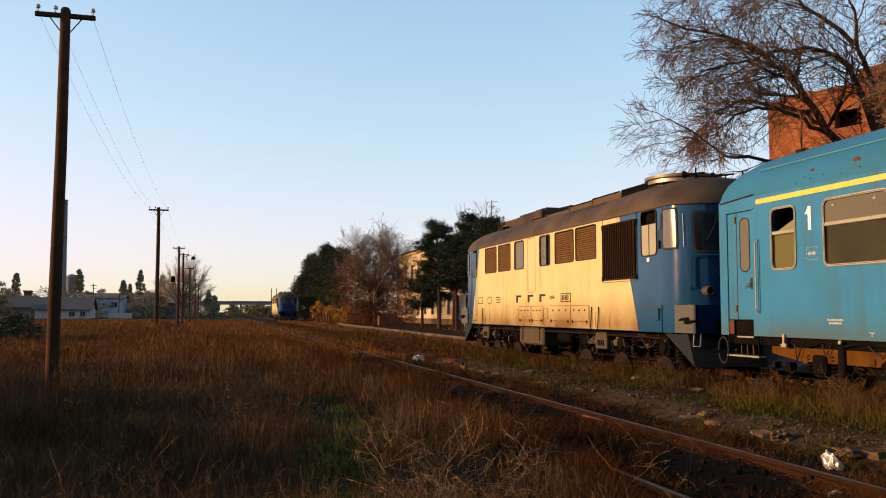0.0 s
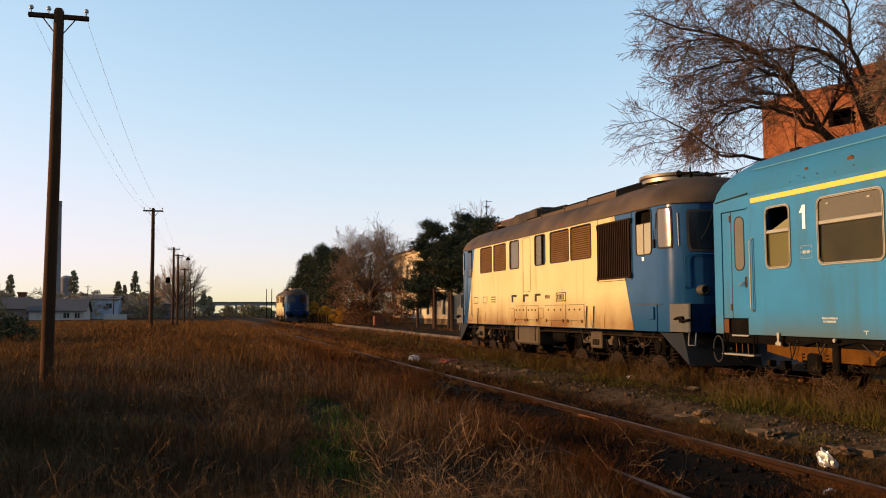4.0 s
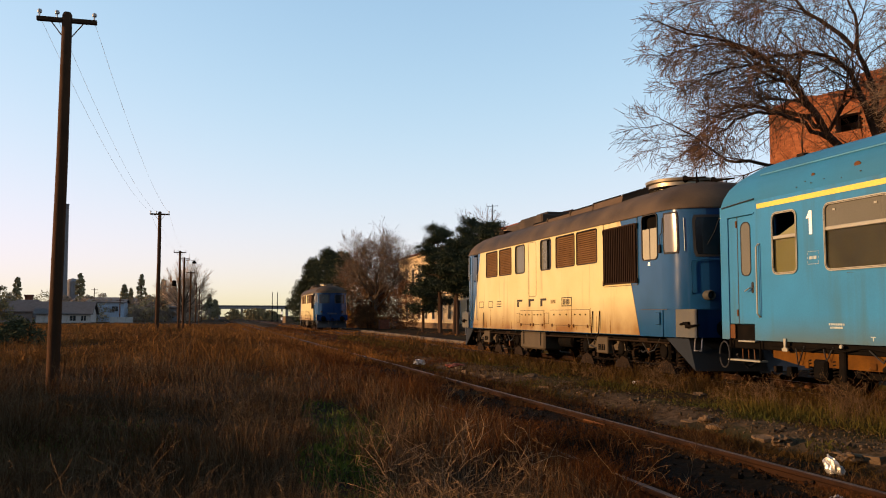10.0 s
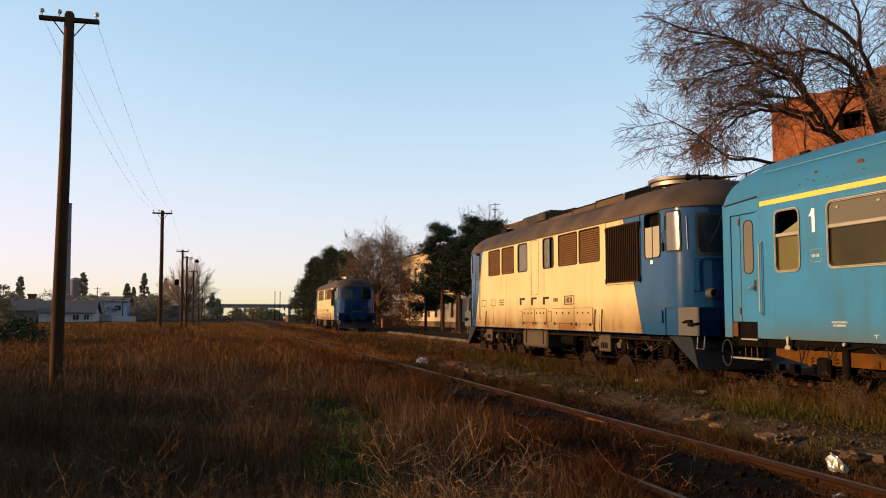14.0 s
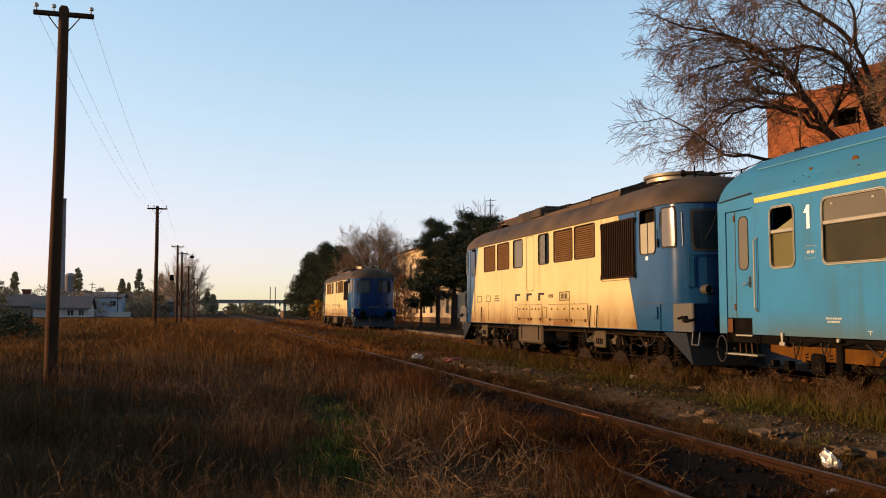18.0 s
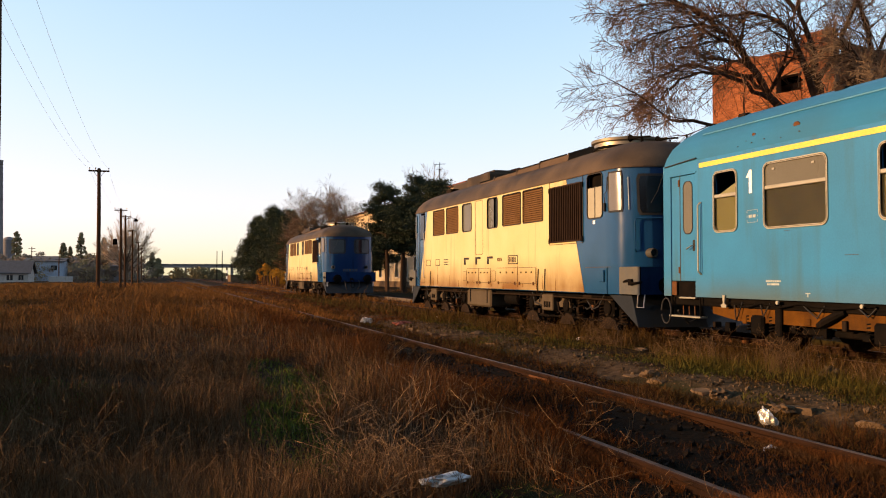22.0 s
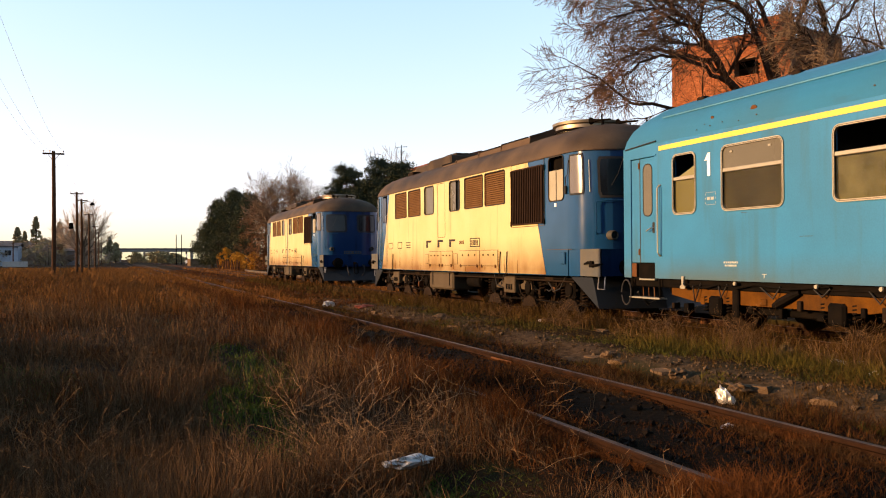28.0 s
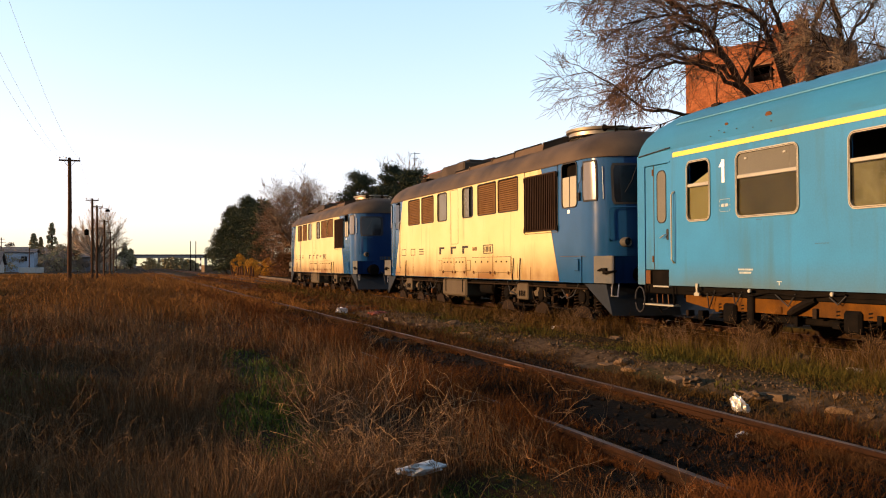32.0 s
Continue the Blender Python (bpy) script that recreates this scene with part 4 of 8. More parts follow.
    # both ends
    for end in (-1, 1):
        # the front's shade is painted on as a darker blue plate
        part("nose_panel", nose_patch(Mesh(), math.pi * 9 / 28, math.pi * 19 / 28, 1.445, 3.515, -0.03, 0.007, end, 18), SHADEDBLUE, t, "blue front painted darker for its shade", smooth=True)
        for a0, a1 in ((0.80, 1.44), (math.pi - 1.44, math.pi - 0.80)):
            fr = part("windshield_frame", nose_patch(Mesh(), a0 - 0.05, a1 + 0.05, 2.50, 3.36, -0.02, 0.012, end, 8, 0.1), RUBBER, t)
            part("windshield", nose_patch(Mesh(), a0, a1, 2.55, 3.31, -0.01, 0.018, end, 8, 0.1), SCREEN, fr, "dusty windscreen", smooth=True)
            mid = (a0 + a1) / 2
            part("wiper", Mesh().tube([nose(mid + 0.1, 3.34, 0.03, end), nose(mid, 3.0, 0.035, end), nose(mid - 0.12, 2.75, 0.03, end)], 0.007, 5), RUBBER, t)
        for a0, a1 in ((0.075, 0.41), (math.pi - 0.41, math.pi - 0.075)):
            fr = part("corner_window_frame", nose_patch(Mesh(), max(0.004, a0 - 0.035), min(math.pi - 0.004, a1 + 0.035), 2.585, 3.445, -0.02, 0.016, end, 10, 0.1), RUBBER, t)
            part("corner_window", nose_patch(Mesh(), a0, a1, 2.62, 3.41, -0.01, 0.02, end, 10, 0.1), CORNERGLASS, fr, "curved corner window catching the sun", smooth=True)
        for a in (0.70, math.pi - 0.70):
            q = 0.10 if a < 1.5 else -0.10
            part("front_handrail", Mesh().tube([nose(a, 1.75, 0.0, end), nose(a, 1.8, 0.06, end), nose(a, 2.38, 0.06, end), nose(a + q * 0.25, 2.43, 0.06, end), nose(a + q * 2, 2.44, 0.06, end), nose(a + q * 5, 2.44, 0.06, end), nose(a + q * 5.2, 2.43, 0.0, end)], 0.014, 6), BLUE, t, "bent blue painted handrail under the windscreen")
            part("window_post", Mesh().tube([nose(a - q * 1.2, 2.62, 0.012, end), nose(a - q * 1.2, 3.30, 0.012, end)], 0.012, 5), FADED, t, "thin pale post beside the windscreen")
        for a in (0.98, math.pi - 0.98):
            c = Vector(nose(a, 1.72, 0.0, end))
            part("headlight", Mesh().lathe(c, (0, end, 0), [(-0.05, 0.10), (0.12, 0.10), (0.14, 0.085), (0.12, 0.07), (0.08, 0.07)], 18), GREYBEIGE, t, "round dull-rimmed headlight", smooth=True)
            part("lens", Mesh().lathe(c, (0, end, 0), [(0.06, 0.07), (0.10, 0.065), (0.115, 0.03), (0.118, 0.0)], 14), DARKGLASS, t, "grimy headlight lens", smooth=True)
        for x in (-0.14, 0.16):
            c = (x, end * 7.44, 3.83)
            part("roof_light", Mesh().lathe(c, (0, end, 0), [(-0.12, 0.11), (0.1, 0.12), (0.12, 0.1), (0.1, 0.0)], 16), DUST, t, "round lamp above the windscreens", smooth=True)
        part("number_plate", nose_patch(Mesh(), 1.40, 1.76, 1.48, 1.62, 0.005, 0.02, end, 4), GREYBEIGE, t, "pale plate with plain bars")
        for q in range(6):
            part("plate_bar", nose_patch(Mesh(), 1.42 + q * 0.055, 1.45 + q * 0.055, 1.51, 1.59, 0.021, 0.024, end, 1), BLUE, t)
        ap = Mesh().prism([(-1.45, end * 7.4), (1.45, end * 7.4), (1.45, end * 8.245), (-1.45, end * 8.245)], 0.88, 1.43, "z")
        part("bumper_beam", ap, SHADEDBLUE, t, "front beam box in the shade-darkened blue")
        for s in (-1, 1):
            part("beam_cheek", Mesh().box(s * 1.45, s * 1.462, end * 7.42, end * 8.24, 0.875, 1.438, 0.004), CHEEKM, t, "beige cheek plate of the front beam, paint rubbed off")
            part("coupling_lever", Mesh().tube([(s * 1.48, end * 7.62, 1.13), (s * 1.50, end * 7.80, 1.16), (s * 1.50, end * 8.02, 1.10), (s * 1.46, end * 8.30, 1.13)], [0.018, 0.028, 0.030, 0.02], 6).box(s * 1.465, s * 1.52, end * 7.86, end * 7.98, 1.06, 1.19, 0.01), DARK, t, "black uncoupling lever")
            part("joint_edge", Mesh().box(s * 1.45, s * 1.464, end * 8.225, end * 8.25, 0.88, 1.43), DARK, t)
        for s in (-1, 1):
            me = Mesh().lathe((s * 0.875, end * 8.22, 1.06), (0, end, 0), [(0, 0.17), (0.10, 0.17), (0.12, 0.12), (0.46, 0.115), (0.47, 0.2), (0.50, 0.24), (0.53, 0.2), (0.54, 0.0)], 18)
            part("buffer", me, DARK, t, "round black steel buffer", smooth=True)
            part("shunter_step", Mesh().tube([(s * 1.33, end * 7.95, 0.9), (s * 1.36, end * 7.95, 0.62), (s * 1.36, end * 8.2, 0.62), (s * 1.33, end * 8.2, 0.9)], 0.014, 6), STEEL, t, "bent steel stirrup step")
            part("air_hose", Mesh().tube([(s * 0.42, end * 8.26, 0.95), (s * 0.42, end * 8.62, 0.9), (s * 0.38, end * 8.72, 0.6), (s * 0.3, end * 8.6, 0.45)], 0.03, 6), RUBBER, t)
            plow = Mesh().add([(s * 1.42, end * 6.95, 0.85), (s * 1.42, end * 7.85, 0.85), (s * 1.38, end * 8.02, 0.22), (0, end * 8.4, 0.22), (0, end * 8.1, 0.85),
                               (s * 1.40, end * 6.95, 0.83), (s * 1.40, end * 7.82, 0.83), (s * 1.36, end * 7.99, 0.22), (0, end * 8.36, 0.22), (0, end * 8.06, 0.83)],
                              [(0, 1, 2), (1, 4, 3, 2), (5, 7, 6), (6, 7, 8, 9), (0, 2, 7, 5), (2, 3, 8, 7), (0, 5, 6, 1), (1, 6, 9, 4)])
            part("snowplough", plow, PLOUGH, t, "dusty grey-blue sloping snowplough blade")
        part("coupling_hook", Mesh().box(-0.05, 0.05, end * 8.27, end * 8.62, 0.98, 1.1, 0.02).tube([(-0.09, end * 8.6, 1.04), (-0.09, end * 8.66, 0.6), (0, end * 8.68, 0.52), (0.09, end * 8.66, 0.6), (0.09, end * 8.6, 1.04)], 0.025, 6), DARK, t)
    # roof
    levels = [(3.52, 0.0, 0.0), (3.60, 0.015, 0.01), (3.745, 0.08, 0.10), (3.91, 0.22, 0.28), (4.06, 0.45, 0.52), (4.17, 0.75, 0.85), (4.25, 1.1, 1.3)]
    rings = [hull(HW + 0.012 - i, HL - 0.08 - j, ND - 0.1, z) for z, i, j in levels]
    part("roof", Mesh().loft(rings), ROOF, t, "sooty dark brown rounded roof", smooth=True)
    part("gutter", Mesh().loft([hull(HW + 0.03, HL - 0.06, ND - 0.1, 3.50), hull(HW + 0.03, HL - 0.06, ND - 0.1, 3.53)]), ROOF, t)
    for s in (-1, 1):
        for a, b, z in ((-4.35, -2.70, 4.40), (-2.65, -1.20, 4.37), (-1.15, 0.50, 4.34), (0.55, 1.70, 4.30)):
            hm = Mesh().add([(s * 1.10, a, z - 0.40), (s * 1.10, b, z - 0.40), (s * 1.06, b, z - 0.20), (s * 1.06, a, z - 0.20), (s * 0.3, b, z + 0.03), (s * 0.3, a, z + 0.03), (s * 0.3, a, 4.0), (s * 0.3, b, 4.0)],
                            [(0, 1, 2, 3), (3, 2, 4, 5), (5, 4, 7, 6), (0, 3, 5, 6), (1, 7, 4, 2), (0, 6, 7, 1)])
            h = part("roof_hatch", hm, HATCHM, t, "brown hinged roof hatch")
            for e in (a, b):
                part("hatch_edge", Mesh().add([(s * 1.08, e + k, z - 0.22 + d) for k in (-0.025, 0.025) for d in (0, 0.05)] + [(s * 0.3, e + k, z + 0.02 + d) for k in (-0.025, 0.025) for d in (0, 0.05)], [(0, 1, 3, 2), (4, 6, 7, 5), (0, 4, 5, 1), (2, 3, 7, 6), (0, 2, 6, 4), (1, 5, 7, 3)]), ROOF, h)
    for a, b, z, x in ((1.9, 3.9, 4.50, 0.72), (4.0, 5.6, 4.44, 0.62), (2.3, 3.3, 4.62, 0.4)):
        part("exhaust_box", Mesh().box(-x, x, a, b, 3.98, z, 0.05), ROOF, t, "black exhaust housing")
    part("roof_step", Mesh().box(-0.9, -0.6, 5.0, 5.5, 3.98, 4.25, 0.02), DUST, t)
    for yc in (-5.35,):
        fan = part("cooling_fan", Mesh().lathe((0, yc, 4.28), (0, 0, 1), [(-0.10, 0.80), (0.05, 0.80), (0.07, 0.87), (0.13, 0.88), (0.145, 0.81), (0.08, 0.76), (0.03, 0.72), (0.03, 0.0)], 36), CHROME, t, "round polished rim of the roof cooling fan", smooth=True)
        # raised black band that paints the shade of the slit
        part("fan_slot", Mesh().lathe((0, yc, 4.28), (0, 0, 1), [(-0.10, 0.79), (-0.09, 0.825), (-0.035, 0.825), (-0.03, 0.80)], 36), DARK, fan, "dark slot below the fan rim", smooth=True)
        for k in range(8):
            a = k * math.pi / 4
            part("fan_guard", Mesh().tube([(0, yc, 4.425), (0.72 * math.cos(a), yc + 0.72 * math.sin(a), 4.425)], 0.012, 4), DARK, fan)
    for x, y in ((-0.35, -6.55), (0.35, -6.55)):
        part("horn", Mesh().lathe((x, y - 0.30, 4.30), (-0.3, 1, 0.06), [(0, 0.02), (0.35, 0.025), (0.5, 0.04), (0.58, 0.085), (0.58, 0.07), (0.5, 0.0)], 12).tube([(x, y, 3.9), (x, y, 4.30)], 0.02, 6), DARK, t, "black roof horn", smooth=True)
    for x in (-0.6, 0.55):
        part("aerial", Mesh().tube([(x, -6.9, 3.8), (x, -6.9, 4.38)], 0.018, 6), DARK, t)
    # underside
    for s in (-1, 1):
        tk = part("fuel_tank", Mesh().box(s * 0.75, s * 1.42, -0.02, 1.95, 0.34, 0.84, 0.05), TANKM, t, "grey dusty fuel tank")
        for q in (1.6, 0.2):
            part("tank_strap", Mesh().box(s * 1.42, s * 1.428, q, q + 0.06, 0.46, 0.84), DARK, tk)
        part("air_tank", Mesh().lathe((s * 1.1, -1.1, 0.62), (0, 1, 0), [(-0.5, 0.1), (-0.45, 0.17), (0.4, 0.17), (0.45, 0.1)], 14), DARK, t, smooth=True)
        part("sole_bar", Mesh().box(s * 1.12, s * 1.24, -7.1, 7.1, 0.76, 0.87, 0.015), DARK, t)
        part("pipe_run", Mesh().tube([(s * 1.36, -7.0, 0.74), (s * 1.36, -2.5, 0.76), (s * 1.34, 2.4, 0.74), (s * 1.36, 7.0, 0.75)], 0.022, 6), DUST, t)
    for yc in (-4.6, 4.6):
        make_bogie(t, yc, gear)
    return t, gear


LOCO_LABEL = "blue and cream diesel locomotive, sooty roof"
loco_a, _gear = make_locomotive(pose(10.6, 23.4, 0), LOCO_LABEL + ", standing at the coach")
loco_b, gear_b = make_locomotive(pose(track_x(142.0), 142.0, 0), LOCO_LABEL + ", rolling along the track")


# ---- the coach ----
def make_coach(at):
    t = thing("passenger_coach", "sky-blue first class passenger coach with a yellow stripe", "railway coach", at)
    w, hl = 1.42, 12.25
    small = [(9.99, 10.58), (-10.58, -9.99)]
    large = [(7.94 - 2.32 * k, 9.27 - 2.32 * k) for k in range(8)]
    z0, z1 = 2.03, 3.02
    holes = [(a, b, z0, z1) for a, b in small + large]
    doors = [(11.16, 11.93), (-11.93, -11.16)]
    me = Mesh()
    for s in (-1, 1):
        pierced(me, s * w, s * (w - 0.05), -hl + 0.1, hl - 0.1, 0.88, 3.32, holes + [(a, b, 0.88, 3.10) for a, b in doors])
    for e in (-1, 1):
        me.loft([[(x, e * y, z) for x, y in ((-w, hl - 0.1), (-w + 0.03, hl - 0.03), (-w + 0.1, hl), (w - 0.1, hl), (w - 0.03, hl - 0.03), (w, hl - 0.1))] for z in (0.88, 3.32)], closed=False, caps=False)
    part("body", me, COACH, t, "sky-blue painted coach body", smooth=True)
    levels = [(3.32, 0.0, 0.0), (3.48, 0.03, 0.06), (3.64, 0.09, 0.16), (3.80, 0.20, 0.36), (3.97, 0.40, 0.70), (4.09, 0.68, 1.15), (4.16, 1.02, 1.7)]
    part("roof", Mesh().loft([hull(w - i, hl - j, 0.12 + 0.1 * j, z, 10, 4.0) for z, i, j in levels]), COACHROOF, t, "weathered blue rounded coach roof", smooth=True)
    for s in (-1, 1):
        part("roof_seam", Mesh().tube([(s * (w - 0.192), -hl + 1.1, 3.795), (s * (w - 0.192), hl - 1.1, 3.795)], 0.016, 5), SEAM, t, "pale raised roof seam")
        part("gutter", Mesh().tube([(s * (w + 0.01), hl - 1.15, 3.36), (s * (w + 0.01), hl - 0.15, 3.30)], 0.014, 5), BLACKP, t)
        part("yellow_stripe", Mesh().box(s * w, s * (w + 0.005), -11.0, 11.02, 3.172, 3.256), YELLOW, t, "yellow first class stripe")
    rng = random.Random(3)
    for k in range(10):
        y = 10.6 - k * 2.3
        part("roof_vent", Mesh().box(-0.84, -0.66, y - 0.10, y + 0.10, 3.98, 4.11, 0.02), DUST, t)
    for y, z, r in ((9.59, 3.56, 0.055), (8.6, 3.56, 0.07), (9.6, 3.42, 0.018), (9.3, 3.44, 0.016), (9.75, 3.47, 0.014), (8.5, 3.44, 0.02), (8.9, 3.4, 0.014), (9.95, 3.4, 0.016), (6.3, 3.47, 0.02)):
        xx = -(w - float(np.interp(z, [3.32, 3.48, 3.64, 3.80], [0.0, 0.03, 0.09, 0.20]))) - 0.008
        pts = [(xx, y + r * math.cos(q) * rng.uniform(0.6, 1.3), z + r * 0.6 * math.sin(q) * rng.uniform(0.6, 1.2)) for q in np.linspace(0, 6.28, 8)[:-1]]
        part("paint_chip", Mesh().add(pts + [(p[0] + 0.02, p[1], p[2]) for p in pts], [tuple(range(7)), tuple(range(13, 6, -1))] + [(k, (k + 1) % 7, 7 + (k + 1) % 7, 7 + k) for k in range(7)]), RUSTY if r > 0.03 else LINE, t, "rust-brown chip in the roof paint")
    for s in (-1, 1):
        g = 1 if s < 0 else -1
        xs = s * w
        for n, (a, b) in enumerate(small + large):
            a2, b2 = a, b
            fr = part("window_frame", rim(Mesh(), a2, b2, z0, z1, 0.09, 0.036, xs - s * 0.03, xs + s * 0.018), ALU, t, "aluminium window surround", smooth=True)
            part("gasket", rim(Mesh(), a2 - 0.012, b2 + 0.012, z0 - 0.012, z1 + 0.012, 0.10, 0.006, xs, xs + s * 0.0215), LINE, fr)
            zm = z0 + (z1 - z0) * (0.60 if n < 2 else 0.63)
            part("transom", Mesh().box(xs - s * 0.025, xs + s * 0.012, a2, b2, zm - 0.03, zm + 0.03, 0.008), ALU, fr)
            lower = part("pane", Mesh().box(xs - s * 0.02, xs - s * 0.015, a2, b2, z0, zm), GLASS, fr, "dusty lower window pane")
            lower.visible_shadow = False
            dropped = n in (0, 3) or n == 7
            if not dropped:
                upper = part("pane", Mesh().box(xs - s * 0.012, xs - s * 0.007, a2, b2, zm, z1), PALEGLASS, fr, "dusty grey upper window pane")
                upper.visible_shadow = False
                for q in (0.2, 0.85):
                    part("catch", Mesh().box(xs - s * 0.006, xs + s * 0.004, a2 + (b2 - a2) * q - 0.03, a2 + (b2 - a2) * q + 0.03, z1 - 0.10, z1 - 0.07), ALU, fr)
            if n < 2:
                part("blind", Mesh().box(xs - s * 0.05, xs - s * 0.04, a2 - 0.02, b2 + 0.02, z0 - 0.02, zm), CURTAIN, fr, "yellowish frosted lower pane")
            elif not dropped:
                # added dark sheet: the compartment's dimness is painted, no blind hangs here
                part("blind", Mesh().box(xs - s * 0.05, xs - s * 0.04, a2 - 0.02, b2 + 0.02, z0 - 0.02, zm), DIMSHEET, fr, "dark olive sheet in place of the dim interior")
            elif n > 1:
                # a pale sheet paints the sky's reflection behind this pane
                part("blind", Mesh().box(xs - s * 0.06, xs - s * 0.05, a2 - 0.02, b2 + 0.02, z0 - 0.02, zm + 0.02), SKYSHEET, fr, "pale sheet in place of sky mirrored in the lower pane")
            if n == 0:
                part("blind", Mesh().prism([(a2, zm), (b2, zm), (a2, zm + 0.22)], xs - s * 0.05, xs - s * 0.04, "x"), CURTAIN, fr)
        for a, b in doors:
            zb = 1.16
            d = part("door", Mesh().box(xs - s * 0.045, xs - s * 0.012, a + 0.01, b - 0.01, zb, 3.09, 0.01), COACH, t, "recessed blue entrance door")
            sg = 1 if a > 0 else -1
            outer = b if sg > 0 else a
            inner = a if sg > 0 else b
            c0, c1 = inner + sg * 0.10, inner + sg * 0.36
            part("door_window_frame", rim(Mesh(), min(c0, c1), max(c0, c1), 2.03, 2.96, 0.1, 0.02, xs - s * 0.02, xs - s * 0.004), RUBBER, d)
            part("door_window", Mesh().prism(rounded(min(c0, c1), max(c0, c1), 2.03, 2.96, 0.1), xs - s * 0.014, xs - s * 0.008, "x"), PALEGLASS, d, "narrow rounded door window")
            part("door_fold", Mesh().box(xs - s * 0.012, xs - s * 0.006, inner + sg * 0.47, inner + sg * 0.485, zb, 3.09), LINE, d)
            part("handle_plate", Mesh().prism(rounded(inner + sg * 0.05 - 0.035, inner + sg * 0.05 + 0.035, 1.70, 1.9, 0.03), xs - s * 0.012, xs - s * 0.006, "x"), BLACKP, d)
            part("door_handle", Mesh().tube([(xs - s * 0.006, inner + sg * 0.06, 1.8), (xs + s * 0.05, inner + sg * 0.07, 1.79), (xs + s * 0.05, inner + sg * 0.2, 1.74)], 0.013, 6), STEEL, d, "steel door handle")
            for q in (1.3, 2.9):
                part("hinge", Mesh().box(xs - s * 0.012, xs + s * 0.01, inner + sg * 0.48, inner + sg * 0.52, q, q + 0.12, 0.006), RUSTY, d)
            part("door_lintel", Mesh().box(xs, xs + s * 0.012, a - 0.05, b + 0.02, 3.10, 3.125), COACH, t)
            for q, x in ((-0.15, 0.05), (-0.19, 0.07)):
                y = inner + sg * q
                part("grab_rail", Mesh().tube([(xs, y, 1.28), (xs + s * x, y, 1.34), (xs + s * x, y, 2.50), (xs, y, 2.56)], 0.011, 6), ALU, t, "long steel grab rail")
            part("hose_loop", Mesh().tube([(xs + s * 0.02, outer + sg * (0.14 + 0.16 * math.cos(q * 0.5)), 0.60 + 0.24 * math.sin(q * 0.5)) for q in range(13)], 0.016, 6), RUBBER, t, "looped black hose beside the steps")
            # solid black block painted for the shade in the step recess
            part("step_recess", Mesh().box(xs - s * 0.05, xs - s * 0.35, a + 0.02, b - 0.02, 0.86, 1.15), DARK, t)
            part("kick_panel", Mesh().box(xs - s * 0.03, xs - s * 0.01, outer - sg * 0.16, outer - sg * 0.01, 0.9, 1.15), RUSTY, t)
            for z, x0, x1 in ((0.84, 0.0, 0.1), (0.50, 0.02, 0.22)):
                y0, y1 = (a + 0.02, b - 0.25) if z > 0.6 else (a - 0.15, b + 0.05)
                part("step", Mesh().box(xs - s * 0.15, xs + s * x0, y0, y1, z, z + 0.03, 0.008), ALU, t, "worn steel boarding step")
            for y in (a - 0.1, b):
                part("step_bracket", Mesh().tube([(xs - s * 0.02, y, 0.9), (xs - s * 0.02, y - 0.02, 0.5)], 0.018, 6), DARK, t)
            for q in range(4):
                y = a + 0.05 + q * 0.18
                part("step_riser", Mesh().tube([(xs - s * 0.15, y, 0.53), (xs - s * 0.22, y + 0.12, 0.84)], 0.012, 5), RUSTY, t)
        for y, z, l, w2 in ((7.35, 1.55, 0.26, 0.006), (5.9, 1.83, 0.02, 0.22), (5.75, 1.75, 0.16, 0.008), (6.1, 2.0, 0.012, 0.14), (4.4, 2.02, 0.22, 0.007), (8.7, 1.95, 0.14, 0.006), (2.6, 1.5, 0.2, 0.006), (1.2, 1.9, 0.012, 0.2)):
            part("scratch", Mesh().box(xs, xs + s * 0.003, g * y, g * (y + l), z, z + w2), LINE, t, "dark scratch in the paint")
        # marks
        one = g * 9.62
        c = Mesh().box(xs, xs + s * 0.005, one - 0.035, one + 0.035, 2.60, 2.98)
        c.prism([(one + g * 0.037, 2.86), (one + g * 0.11, 2.86), (one + g * 0.037, 2.96)], xs, xs + s * 0.005, "x")
        part("class_number", c, WHITE, t, "white painted figure 1")
        box = Mesh()
        a, b = sorted((g * 9.45, g * 9.72))
        for q in range(5):
            y = a + (b - a) * q / 5
            for z in (2.12, 2.32):
                box.box(xs, xs + s * 0.004, y, y + 0.035, z, z + 0.008)
        for q in range(3):
            for y in (a, b - 0.012):
                box.box(xs, xs + s * 0.004, y, y + 0.008, 2.14 + q * 0.07, 2.17 + q * 0.07)
        box.box(xs, xs + s * 0.004, a + 0.05, a + 0.12, 2.2, 2.25).box(xs, xs + s * 0.004, a + 0.14, a + 0.22, 2.2, 2.25)
        tagged(part("marking", box, FADED, t, "dashed white stencil box"), kind="stuff")
        for y0, y1, z in ((8.92, 9.28, 1.16), (8.96, 9.24, 1.11)):
            bars = Mesh()
            y0, y1 = sorted((g * y0, g * y1))
            for q in range(7):
                a = y0 + (y1 - y0) * q / 7
                bars.box(xs, xs + s * 0.004, a, a + 0.038, z, z + 0.03)
            tagged(part("marking", bars, FADED, t, "small white stencil bars"), kind="stuff")
        part("jack_mark", Mesh().box(xs, xs + s * 0.004, g * 8.34 - 0.05, g * 8.34 + 0.05, 0.99, 1.003).box(xs, xs + s * 0.004, g * 8.34 - 0.008, g * 8.34 + 0.008, 0.94, 0.99), FADED, t)
